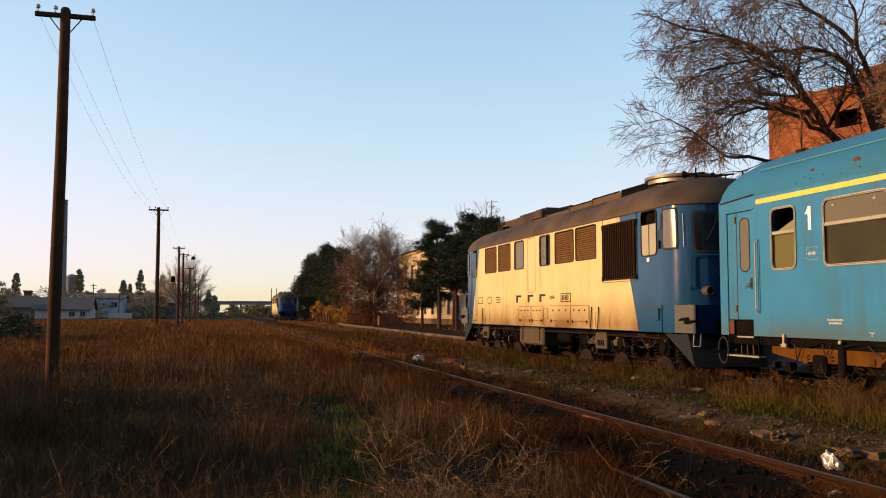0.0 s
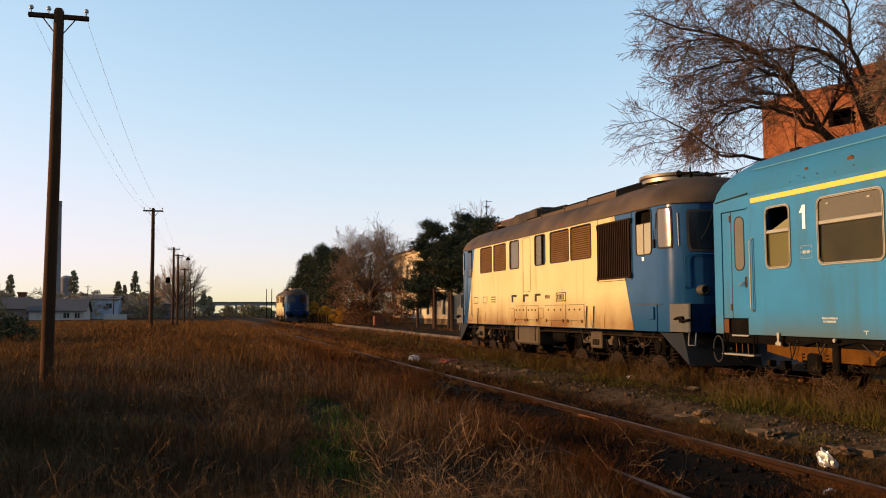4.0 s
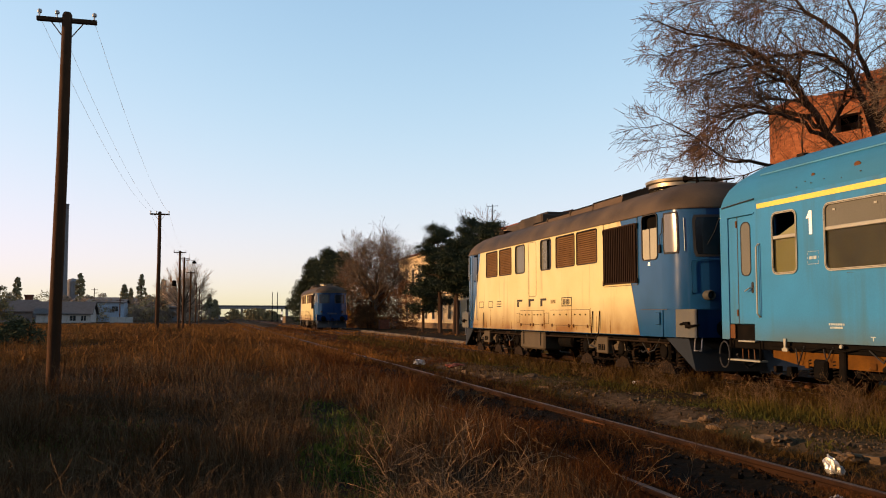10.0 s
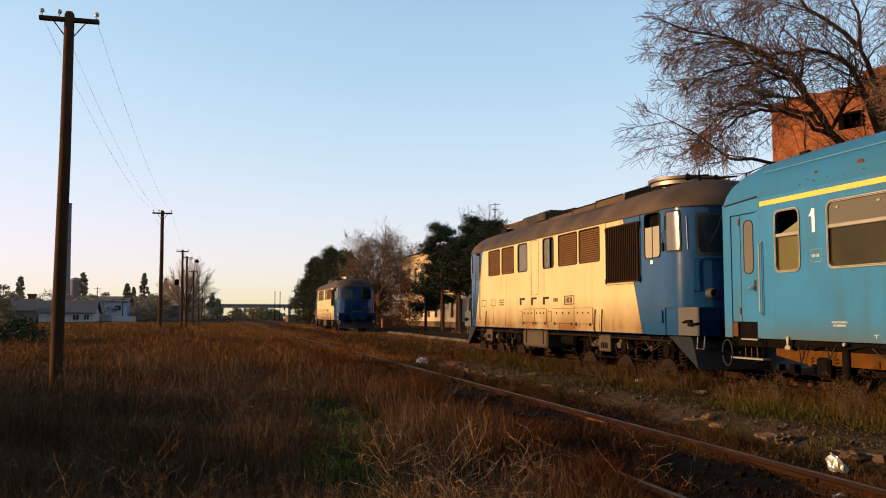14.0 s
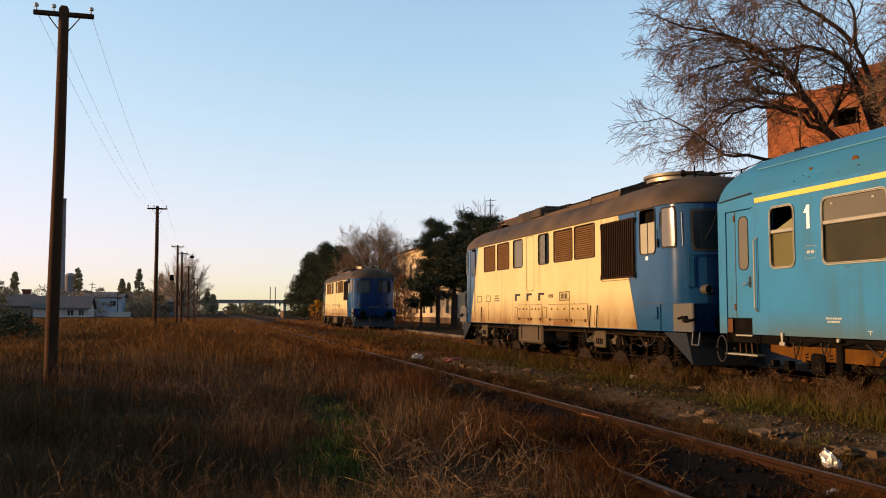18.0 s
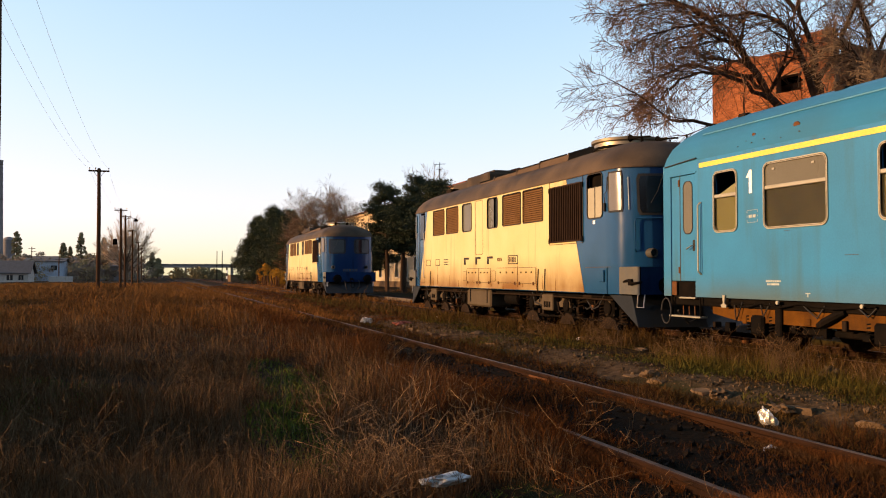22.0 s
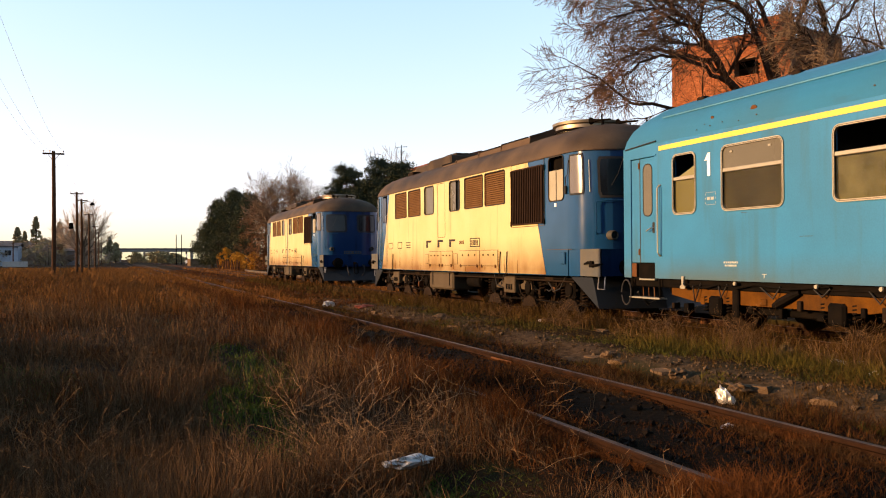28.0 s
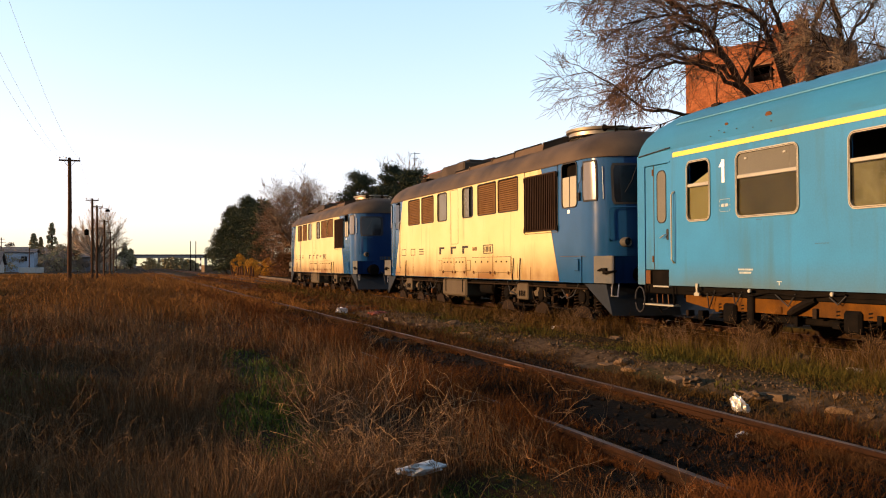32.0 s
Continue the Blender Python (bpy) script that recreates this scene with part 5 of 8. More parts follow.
        hook = Mesh().prism([(g * 10.32 - 0.035, 0.93), (g * 10.32 + 0.035, 0.93), (g * 10.32 + 0.02, 0.79), (g * 10.32 + 0.075, 0.76), (g * 10.32 + 0.065, 0.72), (g * 10.32 - 0.065, 0.72), (g * 10.32 - 0.075, 0.76), (g * 10.32 - 0.02, 0.79)], xs + s * 0.005, xs + s * 0.03, "x")
        part("jacking_bracket", hook, ALU, t, "cream yellow lifting bracket")
        for y in (9.0, 7.3, 6.2):
            part("tail_bracket", Mesh().lathe((xs + s * 0.002, g * y, 0.84), (s, 0, 0), [(0, 0.035), (0.02, 0.03), (0.02, 0)], 10), ALU, t)
        part("sole_bar", Mesh().box(s * 1.2, s * 1.34, -12.1, 12.1, 0.72, 0.88, 0.015), DARK, t)
        part("cable", Mesh().tube([(s * 1.38, 10.2, 0.80), (s * 1.4, 9.8, 0.74), (s * 1.38, 9.4, 0.82), (s * 1.4, 9.0, 0.76), (s * 1.38, 8.6, 0.83), (s * 1.4, 7.9, 0.78), (s * 1.38, 7.1, 0.84)], 0.014, 5), DARK, t)
    # inside
    part("floor", Mesh().box(-1.36, 1.36, -12.1, 12.1, 1.18, 1.24), INSIDE, t)
    part("ceiling", Mesh().box(-1.36, 1.36, -12.1, 12.1, 3.28, 3.30), INSIDE, t)
    for k in range(9):
        y = 9.8 - 2.32 * k
        part("partition", Mesh().box(-1.36, 0.5, y - 0.02, y + 0.02, 1.24, 3.28), INSIDE, t)
    part("corridor_wall", Mesh().box(0.5, 0.54, -9.6, 9.6, 1.24, 2.05), INSIDE, t)
    for k in range(8):
        for y, sg in ((9.6 - 2.32 * k, -1), (7.65 - 2.32 * k, 1)):
            seat = part("bench_seat", Mesh().box(-1.3, 0.45, y, y + sg * 0.55, 1.55, 1.72, 0.05), SEAT, t, "upholstered bench seat")
            part("backrest", Mesh().box(-1.3, 0.45, y, y + sg * 0.14, 1.72, 2.4, 0.04), SEAT, seat)
            part("luggage_rack", Mesh().tube([(-1.25, y + sg * 0.3, 2.52), (0.4, y + sg * 0.3, 2.52)], 0.02, 6), ALU, t)
    # ends and underside
    for e in (-1, 1):
        gang = Mesh()
        for q in range(4):
            rim(gang, -0.52, 0.52, 1.2, 3.0, 0.12, 0.1, e * (hl + 0.02 + q * 0.12), e * (hl + 0.10 + q * 0.12))
        gang.v = [(p[1], p[0], p[2]) for p in gang.v]
        part("gangway", gang, RUBBER, t, "black rubber gangway bellows")
        for s in (-1, 1):
            part("buffer", Mesh().lathe((s * 0.875, e * hl, 1.06), (0, e, 0), [(0, 0.14), (0.05, 0.14), (0.06, 0.1), (0.3, 0.095), (0.31, 0.2), (0.35, 0.24), (0.37, 0.2), (0.38, 0.0)], 18), DARK, t, "round black steel buffer", smooth=True)
            part("brake_hose", Mesh().tube([(s * 0.5, e * hl, 0.9), (s * 0.55, e * (hl + 0.2), 0.7), (s * 0.6, e * (hl + 0.1), 0.4), (s * 0.9, e * (hl - 0.1), 0.35), (s * 1.2, e * (hl - 0.2), 0.6)], 0.025, 6), RUBBER, t)
        yc = e * 8.3
        for s in (-1, 1):
            part("bogie_side", Mesh().prism([(yc - 2.5, 0.80), (yc - 2.5, 0.60), (yc - 1.8, 0.50), (yc + 1.8, 0.50), (yc + 2.5, 0.60), (yc + 2.5, 0.80)], s * 1.24, s * 1.32, "x"), BEAM, t, "ochre rust-coloured bogie side frame")
            part("flange", Mesh().box(s * 1.24, s * 1.37, yc - 2.5, yc + 2.5, 0.79, 0.805), DARK, t)
            part("bogie_beam", Mesh().box(s * 1.1, s * 1.2, yc - 1.6, yc + 1.6, 0.36, 0.46, 0.02), DARK, t)
            for q in (-1.28, 1.28):
                part("axlebox", Mesh().box(s * 1.2, s * 1.38, yc + q - 0.16, yc + q + 0.16, 0.3, 0.62, 0.04), DARK, t)
                for c in (-0.28, 0.28):
                    pts = [(s * 1.26 + 0.06 * math.cos(a * 0.9), yc + q + c + 0.06 * math.sin(a * 0.9), 0.36 + 0.27 * a / 36) for a in range(37)]
                    part("coil_spring", Mesh().tube(pts, 0.016, 5), DARK, t)
            part("damper", Mesh().tube([(s * 1.36, yc - 0.62, 0.74), (s * 1.36, yc - 0.40, 0.66), (s * 1.36, yc - 0.22, 0.58), (s * 1.36, yc - 0.1, 0.52)], [0.035, 0.07, 0.07, 0.05], 8), DARK, t)
            rig = random.Random(int(yc) + 40)
            for k in range(14):
                y, z = yc - 2.4 + k * 0.36 + rig.uniform(-0.12, 0.12), rig.uniform(0.42, 0.66)
                wd, ht = rig.uniform(0.05, 0.18), rig.uniform(0.06, 0.2)
                part("bracket", Mesh().box(s * 1.22, s * rig.uniform(1.325, 1.37), y, y + wd, z - ht, z, 0.01), (DARK, DUST, DARK, BEAM)[k % 4], t)
            for k in range(5):
                y = yc - 2.2 + k * 1.0 + rig.uniform(-0.2, 0.2)
                part("cable", Mesh().tube([(s * 1.36, y, 0.82), (s * 1.39, y + 0.12, rig.uniform(0.5, 0.7)), (s * 1.37, y + rig.uniform(0.2, 0.45), 0.80)], 0.012, 5), RUBBER, t)
            part("swing_arm", Mesh().box(s * 1.32, s * 1.37, yc + 0.7, yc + 0.85, 0.3, 0.86, 0.02), DARK, t)
        for q in (-1.28, 1.28):
            ws = part("wheelset", Mesh().cyl((-0.9, yc + q, 0.46), (0.9, yc + q, 0.46), 0.08), DARK, t)
            for s in (-1, 1):
                part("wheel", Mesh().lathe((s * 0.7525, yc + q, 0.46), (s, 0, 0), [(-0.09, 0.49), (-0.06, 0.49), (-0.05, 0.463), (0.06, 0.455), (0.06, 0.4), (0.02, 0.38), (0.02, 0.15), (0.08, 0.12), (0.08, 0)], 26), DUST, ws, smooth=True)
    for y0, y1 in ((2.0, 4.2), (-1.6, 1.2), (-4.6, -2.4)):
        part("battery_box", Mesh().box(-1.3, 1.3, y0, y1, 0.32, 0.74, 0.04), DARK, t)
    for y in (5.6, 5.0):
        part("air_tank", Mesh().lathe((0, y, 0.55), (1, 0, 0), [(-1.1, 0.1), (-1.05, 0.18), (1.05, 0.18), (1.1, 0.1)], 14), RUSTY, t)
    return t


make_coach(pose(10.6, 2.2, 0))


# ---- poles and wires ----
def make_pole(x, y, top, r0, r1, lean=0.0, extra=""):
    t = thing("utility_pole", "weathered dark wooden utility pole with a crossarm and insulators", "utility pole", pose(x, y, 0), "utility poles")
    part("shaft", Mesh().tube([(0, 0, -0.5), (0.01, 0, 1.5), (0.02 + lean * 0.4, 0, top * 0.6), (lean, 0, top - 0.05), (lean, 0, top)], [r0, r0 * 0.97, (r0 + r1) / 2, r1, r1 * 0.7], 14), WOODPOLE, t, smooth=True)
    part("crossarm", Mesh().box(lean - 0.54, lean + 0.54, -0.045, 0.045, top - 0.20, top - 0.115, 0.01), WOODPOLE, t)
    for s in (-1, 1):
        part("brace", Mesh().tube([(lean + s * 0.08, 0.055, top - 0.46), (lean + s * 0.29, 0.055, top - 0.18)], 0.012, 5), RUSTY, t)
    for q in (-0.49, -0.18, 0.49):
        part("insulator", Mesh().lathe((lean + q, 0, top - 0.115), (0, 0, 1), [(0, 0.012), (0.07, 0.012), (0.075, 0.04), (0.11, 0.045), (0.14, 0.03), (0.15, 0.0)], 10), CERAMIC, t, smooth=True)
    if extra == "box":
        part("transformer_can", Mesh().lathe((-0.45, 0, top - 3.2), (0, 0, 1), [(0, 0.15), (0.05, 0.19), (0.45, 0.19), (0.52, 0.1)], 14), DARK, t, "dark round transformer can", smooth=True)
    if extra == "lamp":
        part("lamp_arm", Mesh().tube([(0, 0, top - 0.4), (0.5, 0, top - 0.25), (0.9, 0, top - 0.3)], 0.03, 6), RUSTY, t)
        part("lamp_head", Mesh().lathe((0.95, 0, top - 0.6), (0, 0, 1), [(0, 0.24), (0.12, 0.2), (0.25, 0.08), (0.32, 0.0)], 12), DARK, t, smooth=True)
    return t


POLES = [(-2.84, 17.67, 7.10, ""), (-2.94, 51.2, 7.15, ""), (-2.86, 81.7, 7.15, "box"), (-2.71, 89.4, 7.06, "lamp"), (-2.75, 119.5, 7.15, ""), (-2.75, 161.7, 7.15, ""), (-2.67, 199.5, 7.15, ""), (-2.58, 236.5, 7.15, "")]
for n, (x, y, top, extra) in enumerate(POLES):
    make_pole(x, y, top, 0.118, 0.091, 0.03 if n == 0 else 0.0, extra)
LINKS = [(0, 1), (1, 2), (2, 4), (4, 5), (5, 6), (6, 7)]
for a, b in LINKS:
    for q in (-0.49, -0.18, 0.49):
        p, r = POLES[a], POLES[b]
        pts = [(p[0] + q + (r[0] - p[0]) * u, p[1] + (r[1] - p[1]) * u, p[2] - 0.05 + (r[2] - p[2]) * u - 4 * 0.55 * u * (1 - u)) for u in np.linspace(0, 1, 13)]
        solid("overhead_wire", Mesh().tube(pts, 0.0032, 4), WIRE, "thin sagging overhead wire between poles", "wire", group="overhead wires")


# ---- trees ----
def grow(rng, start, heading, length, radius, level, last, spec, out):
    """One limb and what grows from it: appends (points, radii, level)."""
    n = max(3, 7 - level)
    p, d = Vector(start), Vector(heading).normalized()
    pts, rad = [p.copy()], [radius]
    tip = 0.35 if level < last else 0.25
    for i in range(n):
        d = (d + Vector((rng.gauss(0, 1), rng.gauss(0, 1), rng.gauss(0, 1))) * spec["wander"] + Vector((0, 0, spec["lift"][min(level, len(spec["lift"]) - 1)]))).normalized()
        p = p + d * (length / n)
        pts.append(p.copy())
        rad.append(max(spec["thin"], radius * (1 - (1 - tip) * (i + 1) / n)))
    out.append((pts, rad, level))
    if level >= last:
        return
    kids = spec["kids"][level]
    for k in range(kids):
        u = rng.uniform(spec["from"], 1.0) if k < kids - 1 else 1.0
        f = u * n
        i = min(int(f), n - 1)
        q = pts[i].lerp(pts[i + 1], f - i)
        ax = (pts[i + 1] - pts[i]).normalized()
        side = ax.orthogonal().normalized()
        side = Matrix.Rotation(rng.uniform(0, 6.283), 3, ax) @ side
        ang = radians(rng.uniform(*spec["angle"])) * (0.4 if u == 1.0 else 1.0)
        hd = ax * math.cos(ang) + side * math.sin(ang)
        rr = rad[-1] * 0.96 if u == 1.0 else rad[i] * rng.uniform(*spec.get("slim", (0.42, 0.68)))
        grow(rng, q, hd, length * rng.uniform(*spec["shrink"]) * (1.15 - 0.4 * u), max(rr, spec["thin"]), level + 1, last, spec, out)


def tree_parts(limbs, parent, bark, twig, split):
    trunk, crown = Mesh(), Mesh()
    for pts, rad, level in limbs:
        (trunk if level < split else crown).tube(pts, rad, 8 if level == 0 else 6 if level == 1 else 4 if level < 3 else 3, caps=False)
    part("trunk", trunk, bark, parent, smooth=True)
    part("crown", crown, twig, parent, "crown of bare twigs")


def leaf_cloud(mesh, rng, centres, n, size, spread, flat=0.7):
    """Small leaf plates scattered round centres, each with its own tilt."""
    v, f = [], []
    for c, r in centres:
        for _ in range(n):
            d = Vector((rng.gauss(0, 1), rng.gauss(0, 1), rng.gauss(0, flat)))
            p = Vector(c) + d.normalized() * (r * rng.random() ** 0.45) * spread
            a = Vector((rng.gauss(0, 1), rng.gauss(0, 1), rng.gauss(0, 1))).normalized()
            b = a.orthogonal().normalized()
            s = size * rng.uniform(0.6, 1.4)
            k = len(v)
            v += [p - a * s, p + b * s * 0.4, p + a * s, p - b * s * 0.4]
            f.append((k, k + 1, k + 2, k + 3))
    return mesh.add(v, f)


def bare_tree(name, x, y, seed, height, radius, spec, last, label, bark, twig, split=2, heads=None, group="bare trees"):
    rng = random.Random(seed)
    t = thing(name, label, "tree", pose(x, y, -0.2), group)
    limbs = []
    if heads:
        for hd, ln, rd, z in heads:
            grow(rng, (rng.uniform(-0.1, 0.1), rng.uniform(-0.1, 0.1), z), hd, ln, rd, 1, last, spec, limbs)
        top = max(z for *_, z in heads)
        limbs.append(([Vector((0, 0, -0.3)), Vector((0.03, 0.02, top * 0.5)), Vector((0, 0, top))], [radius * 1.15, radius, radius * 0.85], 0))
    else:
        grow(rng, (0, 0, -0.3), (0, 0, 1), height, radius, 0, last, spec, limbs)
    tree_parts(limbs, t, bark, twig, split)
    return t


# the large bare tree behind the coach: limbs arch out and their ends hang

def along_limb(line, n):
    """A smooth curve through a few points, in n steps."""
    q = [Vector(p) for p in line]
    q = [q[0] * 2 - q[1]] + q + [q[-1] * 2 - q[-2]]
    out = []
    for k in range(n + 1):
        f = k / n * (len(line) - 1)
        i = min(int(f), len(line) - 2)
        u = f - i
        a, b, c, d = q[i:i + 4]
        out.append((b * 2 + (c - a) * u + (a * 2 - b * 5 + c * 4 - d) * u * u + (b * 3 - a - c * 3 + d) * u ** 3) * 0.5)
    return out


def limbed_tree(x, y, seed, limbs_in, spec, last, label, bark, twig, radius):
    """A tree whose main limbs follow given sweeps: sideways, height and depth from the trunk, and a thickness."""
    rng = random.Random(seed)
    t = thing("bare_tree", label, "tree", pose(x, y, 0), "bare trees")
    side, away = Vector((0.935, -0.355, 0)), Vector((0.355, 0.935, 0))
    limbs = [([Vector((0, 0, -0.5)), Vector((0.05, 0, 1.6)), Vector((0, 0, 3.6))], [radius * 1.2, radius, radius * 0.85], 0)]
    for line, r0, kids in limbs_in:
        pts = along_limb([side * (a * 0.89) + away * c + Vector((0, 0, b)) for a, b, c in line], 16)
        pts = [p + Vector((rng.gauss(0, 0.05), rng.gauss(0, 0.05), rng.gauss(0, 0.05))) * (1 if k else 0) for k, p in enumerate(pts)]
        rad = [r0 * (1 - 0.85 * (k / 16) ** 0.8) for k in range(17)]
        limbs.append((pts, rad, 1))
        size = sum((pts[k + 1] - pts[k]).length for k in range(16))
        for k in range(kids):
            u = 0.28 + 0.70 * (k + rng.random()) / kids
            i = min(int(u * 16), 15)
            ax = (pts[i + 1] - pts[i]).normalized()
            ob = Matrix.Rotation(rng.uniform(0, 6.283), 3, ax) @ ax.orthogonal().normalized()
            ang = radians(rng.uniform(22, 58))
            grow(rng, pts[i], ax * math.cos(ang) + ob * math.sin(ang), min(2.3, size * rng.uniform(0.2, 0.34)) * (1.2 - 0.6 * u), max(0.014, rad[i] * rng.uniform(0.3, 0.5)), 2, last, spec, limbs)
        grow(rng, pts[-1], pts[-1] - pts[-2], 0.7, rad[-1], 2, last, spec, limbs)
    tree_parts(limbs, t, bark, twig, 3)
    return t


WEEP = {"wander": 0.16, "lift": [0, 0, -0.03, -0.03, -0.02], "kids": [0, 0, 10, 5, 0], "from": 0.12, "angle": (20, 60), "shrink": (0.45, 0.78), "thin": 0.0058, "slim": (0.40, 0.62)}
limbed_tree(18.9, 21.1, 11, [
    ([(0, 3.2, 0), (-0.6, 5.2, 0), (-1.4, 6.5, 0.1), (-2.3, 7.7, 0.2), (-2.9, 8.5, 0.2), (-3.9, 9.2, 0.2), (-5.2, 9.7, 0.1), (-6.9, 10.1, 0.1)], 0.17, 28),
    ([(0.1, 3.4, 0), (-0.2, 6.0, -0.2), (-0.5, 7.2, -0.2), (-0.9, 8.1, -0.3), (-1.5, 8.8, -0.3), (-2.6, 9.0, -0.4), (-3.8, 8.8, -0.5), (-5.0, 8.2, -0.5)], 0.14, 17),
    ([(0, 3.4, 0), (0.2, 6.4, 0.3), (0.0, 8.2, 0.5), (-0.4, 9.6, 0.6), (-0.6, 11.2, 0.7)], 0.17, 13),
    ([(0, 3.4, 0), (-1.2, 4.8, -0.1), (-2.6, 5.6, -0.2), (-4.2, 5.85, -0.2), (-5.0, 6.0, -0.1), (-5.6, 6.5, 0.0), (-6.3, 6.9, 0.1), (-7.1, 7.3, 0.1)], 0.085, 12),
    ([(-1.7, 6.9, 0.1), (-2.6, 7.4, 0.5), (-3.8, 7.8, 0.9), (-4.8, 7.6, 1.2), (-5.4, 7.1, 1.3), (-5.9, 6.5, 1.3)], 0.085, 18),
    ([(-1.2, 6.2, 0), (-2.4, 6.8, -0.4), (-3.6, 7.2, -0.6), (-4.6, 7.1, -0.7), (-5.2, 6.7, -0.8), (-5.6, 6.3, -0.8)], 0.08, 18),
    ([(-2.6, 8.1, 0.2), (-3.6, 8.4, -0.3), (-4.6, 8.6, -0.6), (-5.8, 8.3, -0.8), (-6.7, 7.8, -0.9)], 0.07, 17),
    ([(-3.0, 8.6, 0.2), (-4.2, 9.5, 0.5), (-5.6, 9.7, 0.6), (-7.0, 9.3, 0.6)], 0.07, 19),
    ([(-0.5, 9.4, 0.6), (-1.4, 10.4, 0.9), (-2.6, 11.2, 1.0), (-4.2, 11.4, 1.0), (-6.6, 10.9, 1.0)], 0.085, 20),
    ([(0, 3.6, 0), (0.9, 5.6, 0.4), (1.6, 7.2, 0.7), (2.6, 8.6, 0.9), (3.6, 9.6, 1.0)], 0.15, 14),
    ([(0.2, 4.0, 0), (1.6, 5.4, -0.5), (2.8, 6.4, -0.9), (4.2, 6.8, -1.2)], 0.11, 12),
    ([(0.1, 7.2, 0.4), (0.9, 8.8, -0.2), (1.2, 10.2, -0.6), (1.4, 11.6, -0.8)], 0.10, 11),
], WEEP, 4, "large bare spreading tree with arching limbs and hanging red-brown twigs", BARK, TWIG, 0.30)
limbed_tree(20.9, 19.4, 23, [
    ([(0, 3.2, 0), (-0.6, 5.0, 0.2), (-1.0, 7.0, 0.3), (-1.6, 9.0, 0.4), (-2.0, 11.2, 0.4)], 0.16, 30),
    ([(0, 3.2, 0), (0.4, 5.4, -0.3), (0.5, 7.6, -0.5), (0.9, 9.8, -0.5), (1.4, 11.6, -0.4)], 0.16, 30),
    ([(-0.3, 4.6, 0), (-1.4, 6.2, -0.5), (-2.2, 7.2, -0.9), (-3.0, 7.7, -1.2)], 0.10, 28),
    ([(0, 4.0, 0), (0.8, 5.8, 0.6), (1.6, 7.4, 0.9), (2.8, 8.4, 1.0)], 0.11, 28),
    ([(-0.1, 4.0, 0), (-0.9, 5.2, -0.8), (-1.4, 6.0, -1.4), (-2.2, 6.4, -1.8)], 0.08, 24),
    ([(0.3, 5.2, -0.2), (1.0, 6.2, -1.0), (1.6, 7.0, -1.5), (2.4, 7.4, -1.8)], 0.09, 24),
    ([(0.2, 4.4, 0), (1.4, 5.4, -0.2), (2.8, 6.2, -0.4), (4.0, 6.6, -0.6)], 0.09, 24),
], WEEP, 4, "bare spreading tree with a dense tangle of golden brown twigs", BARK, PALETWIG, 0.28)

ROUND = {"wander": 0.15, "lift": [0.04, 0.06, 0.04, 0.02, 0.0], "kids": [10, 9, 8, 7, 3], "from": 0.15, "angle": (22, 62), "shrink": (0.45, 0.70), "thin": 0.011}
round_heads = [((math.cos(k * 2.4) * s * 1.35, math.sin(k * 2.4) * s * 1.35, 1.0), 5.7 - 0.7 * s, 0.11, 2.4 + 0.35 * (k % 5)) for k, s in enumerate([0.1, 0.45, 0.75, 0.3, 0.95, 0.6, 1.15, 0.5, 0.85, 1.3, 0.25, 1.0])]
bare_tree("bare_tree", 17.2, 93.5, 6, 7.4, 0.17, ROUND, 4, "tall bare tree with a rounded crown of fine twigs", PALEBARK, PALETWIG, 2, round_heads)
pale_heads = [((math.cos(k * 2.4) * s, math.sin(k * 2.4) * s, 1.0), 3.5 - 1.1 * s, 0.045, 7.4 + 0.25 * (k % 4)) for k, s in enumerate([0.1, 0.5, 0.8, 0.35, 1.0, 0.65, 0.9])]
SPARSE = {"wander": 0.10, "lift": [0.04, 0.05, 0.05, 0.03], "kids": [7, 6, 4, 2], "from": 0.25, "angle": (18, 46), "shrink": (0.40, 0.62), "thin": 0.011}
bare_tree("bare_tree", 24.2, 77.0, 8, 6.6, 0.15, SPARSE, 3, "slender bare tree behind the pines", PALEBARK, PALETWIG, 2, pale_heads)
FAN = {"wander": 0.06, "lift": [0.06, 0.05, 0.04, 0.03], "kids": [12, 12, 9, 4], "from": 0.15, "angle": (16, 42), "shrink": (0.42, 0.66), "thin": 0.024}
fan_heads = [((math.cos(a) * s, math.sin(a) * s, 1.0), 8.2 - 1.2 * s, 0.2, 2.0 + 1.2 * (k % 3)) for k, (a, s) in enumerate([(0.3, 0.15), (1.2, 0.5), (2.4, 0.75), (3.3, 0.45), (4.1, 0.7), (5.2, 0.5), (6.0, 0.8), (2.9, 0.9), (0.1, 1.1), (3.2, 1.2), (1.7, 0.2), (4.7, 0.25), (0.2, 1.5), (3.0, 1.5), (0.0, 0.5), (3.1, 0.6)])]
bare_tree("bare_tree", -6.4, 222, 17, 8.6, 0.4, FAN, 3, "far bare tree with a wide fan of pale branches", PALEBARK, HAZETWIG, 2, fan_heads)
bare_tree("bare_tree", -11.5, 236, 19, 5.0, 0.3, FAN, 3, "far bare tree behind the sheds", BARK, TWIG, 2)


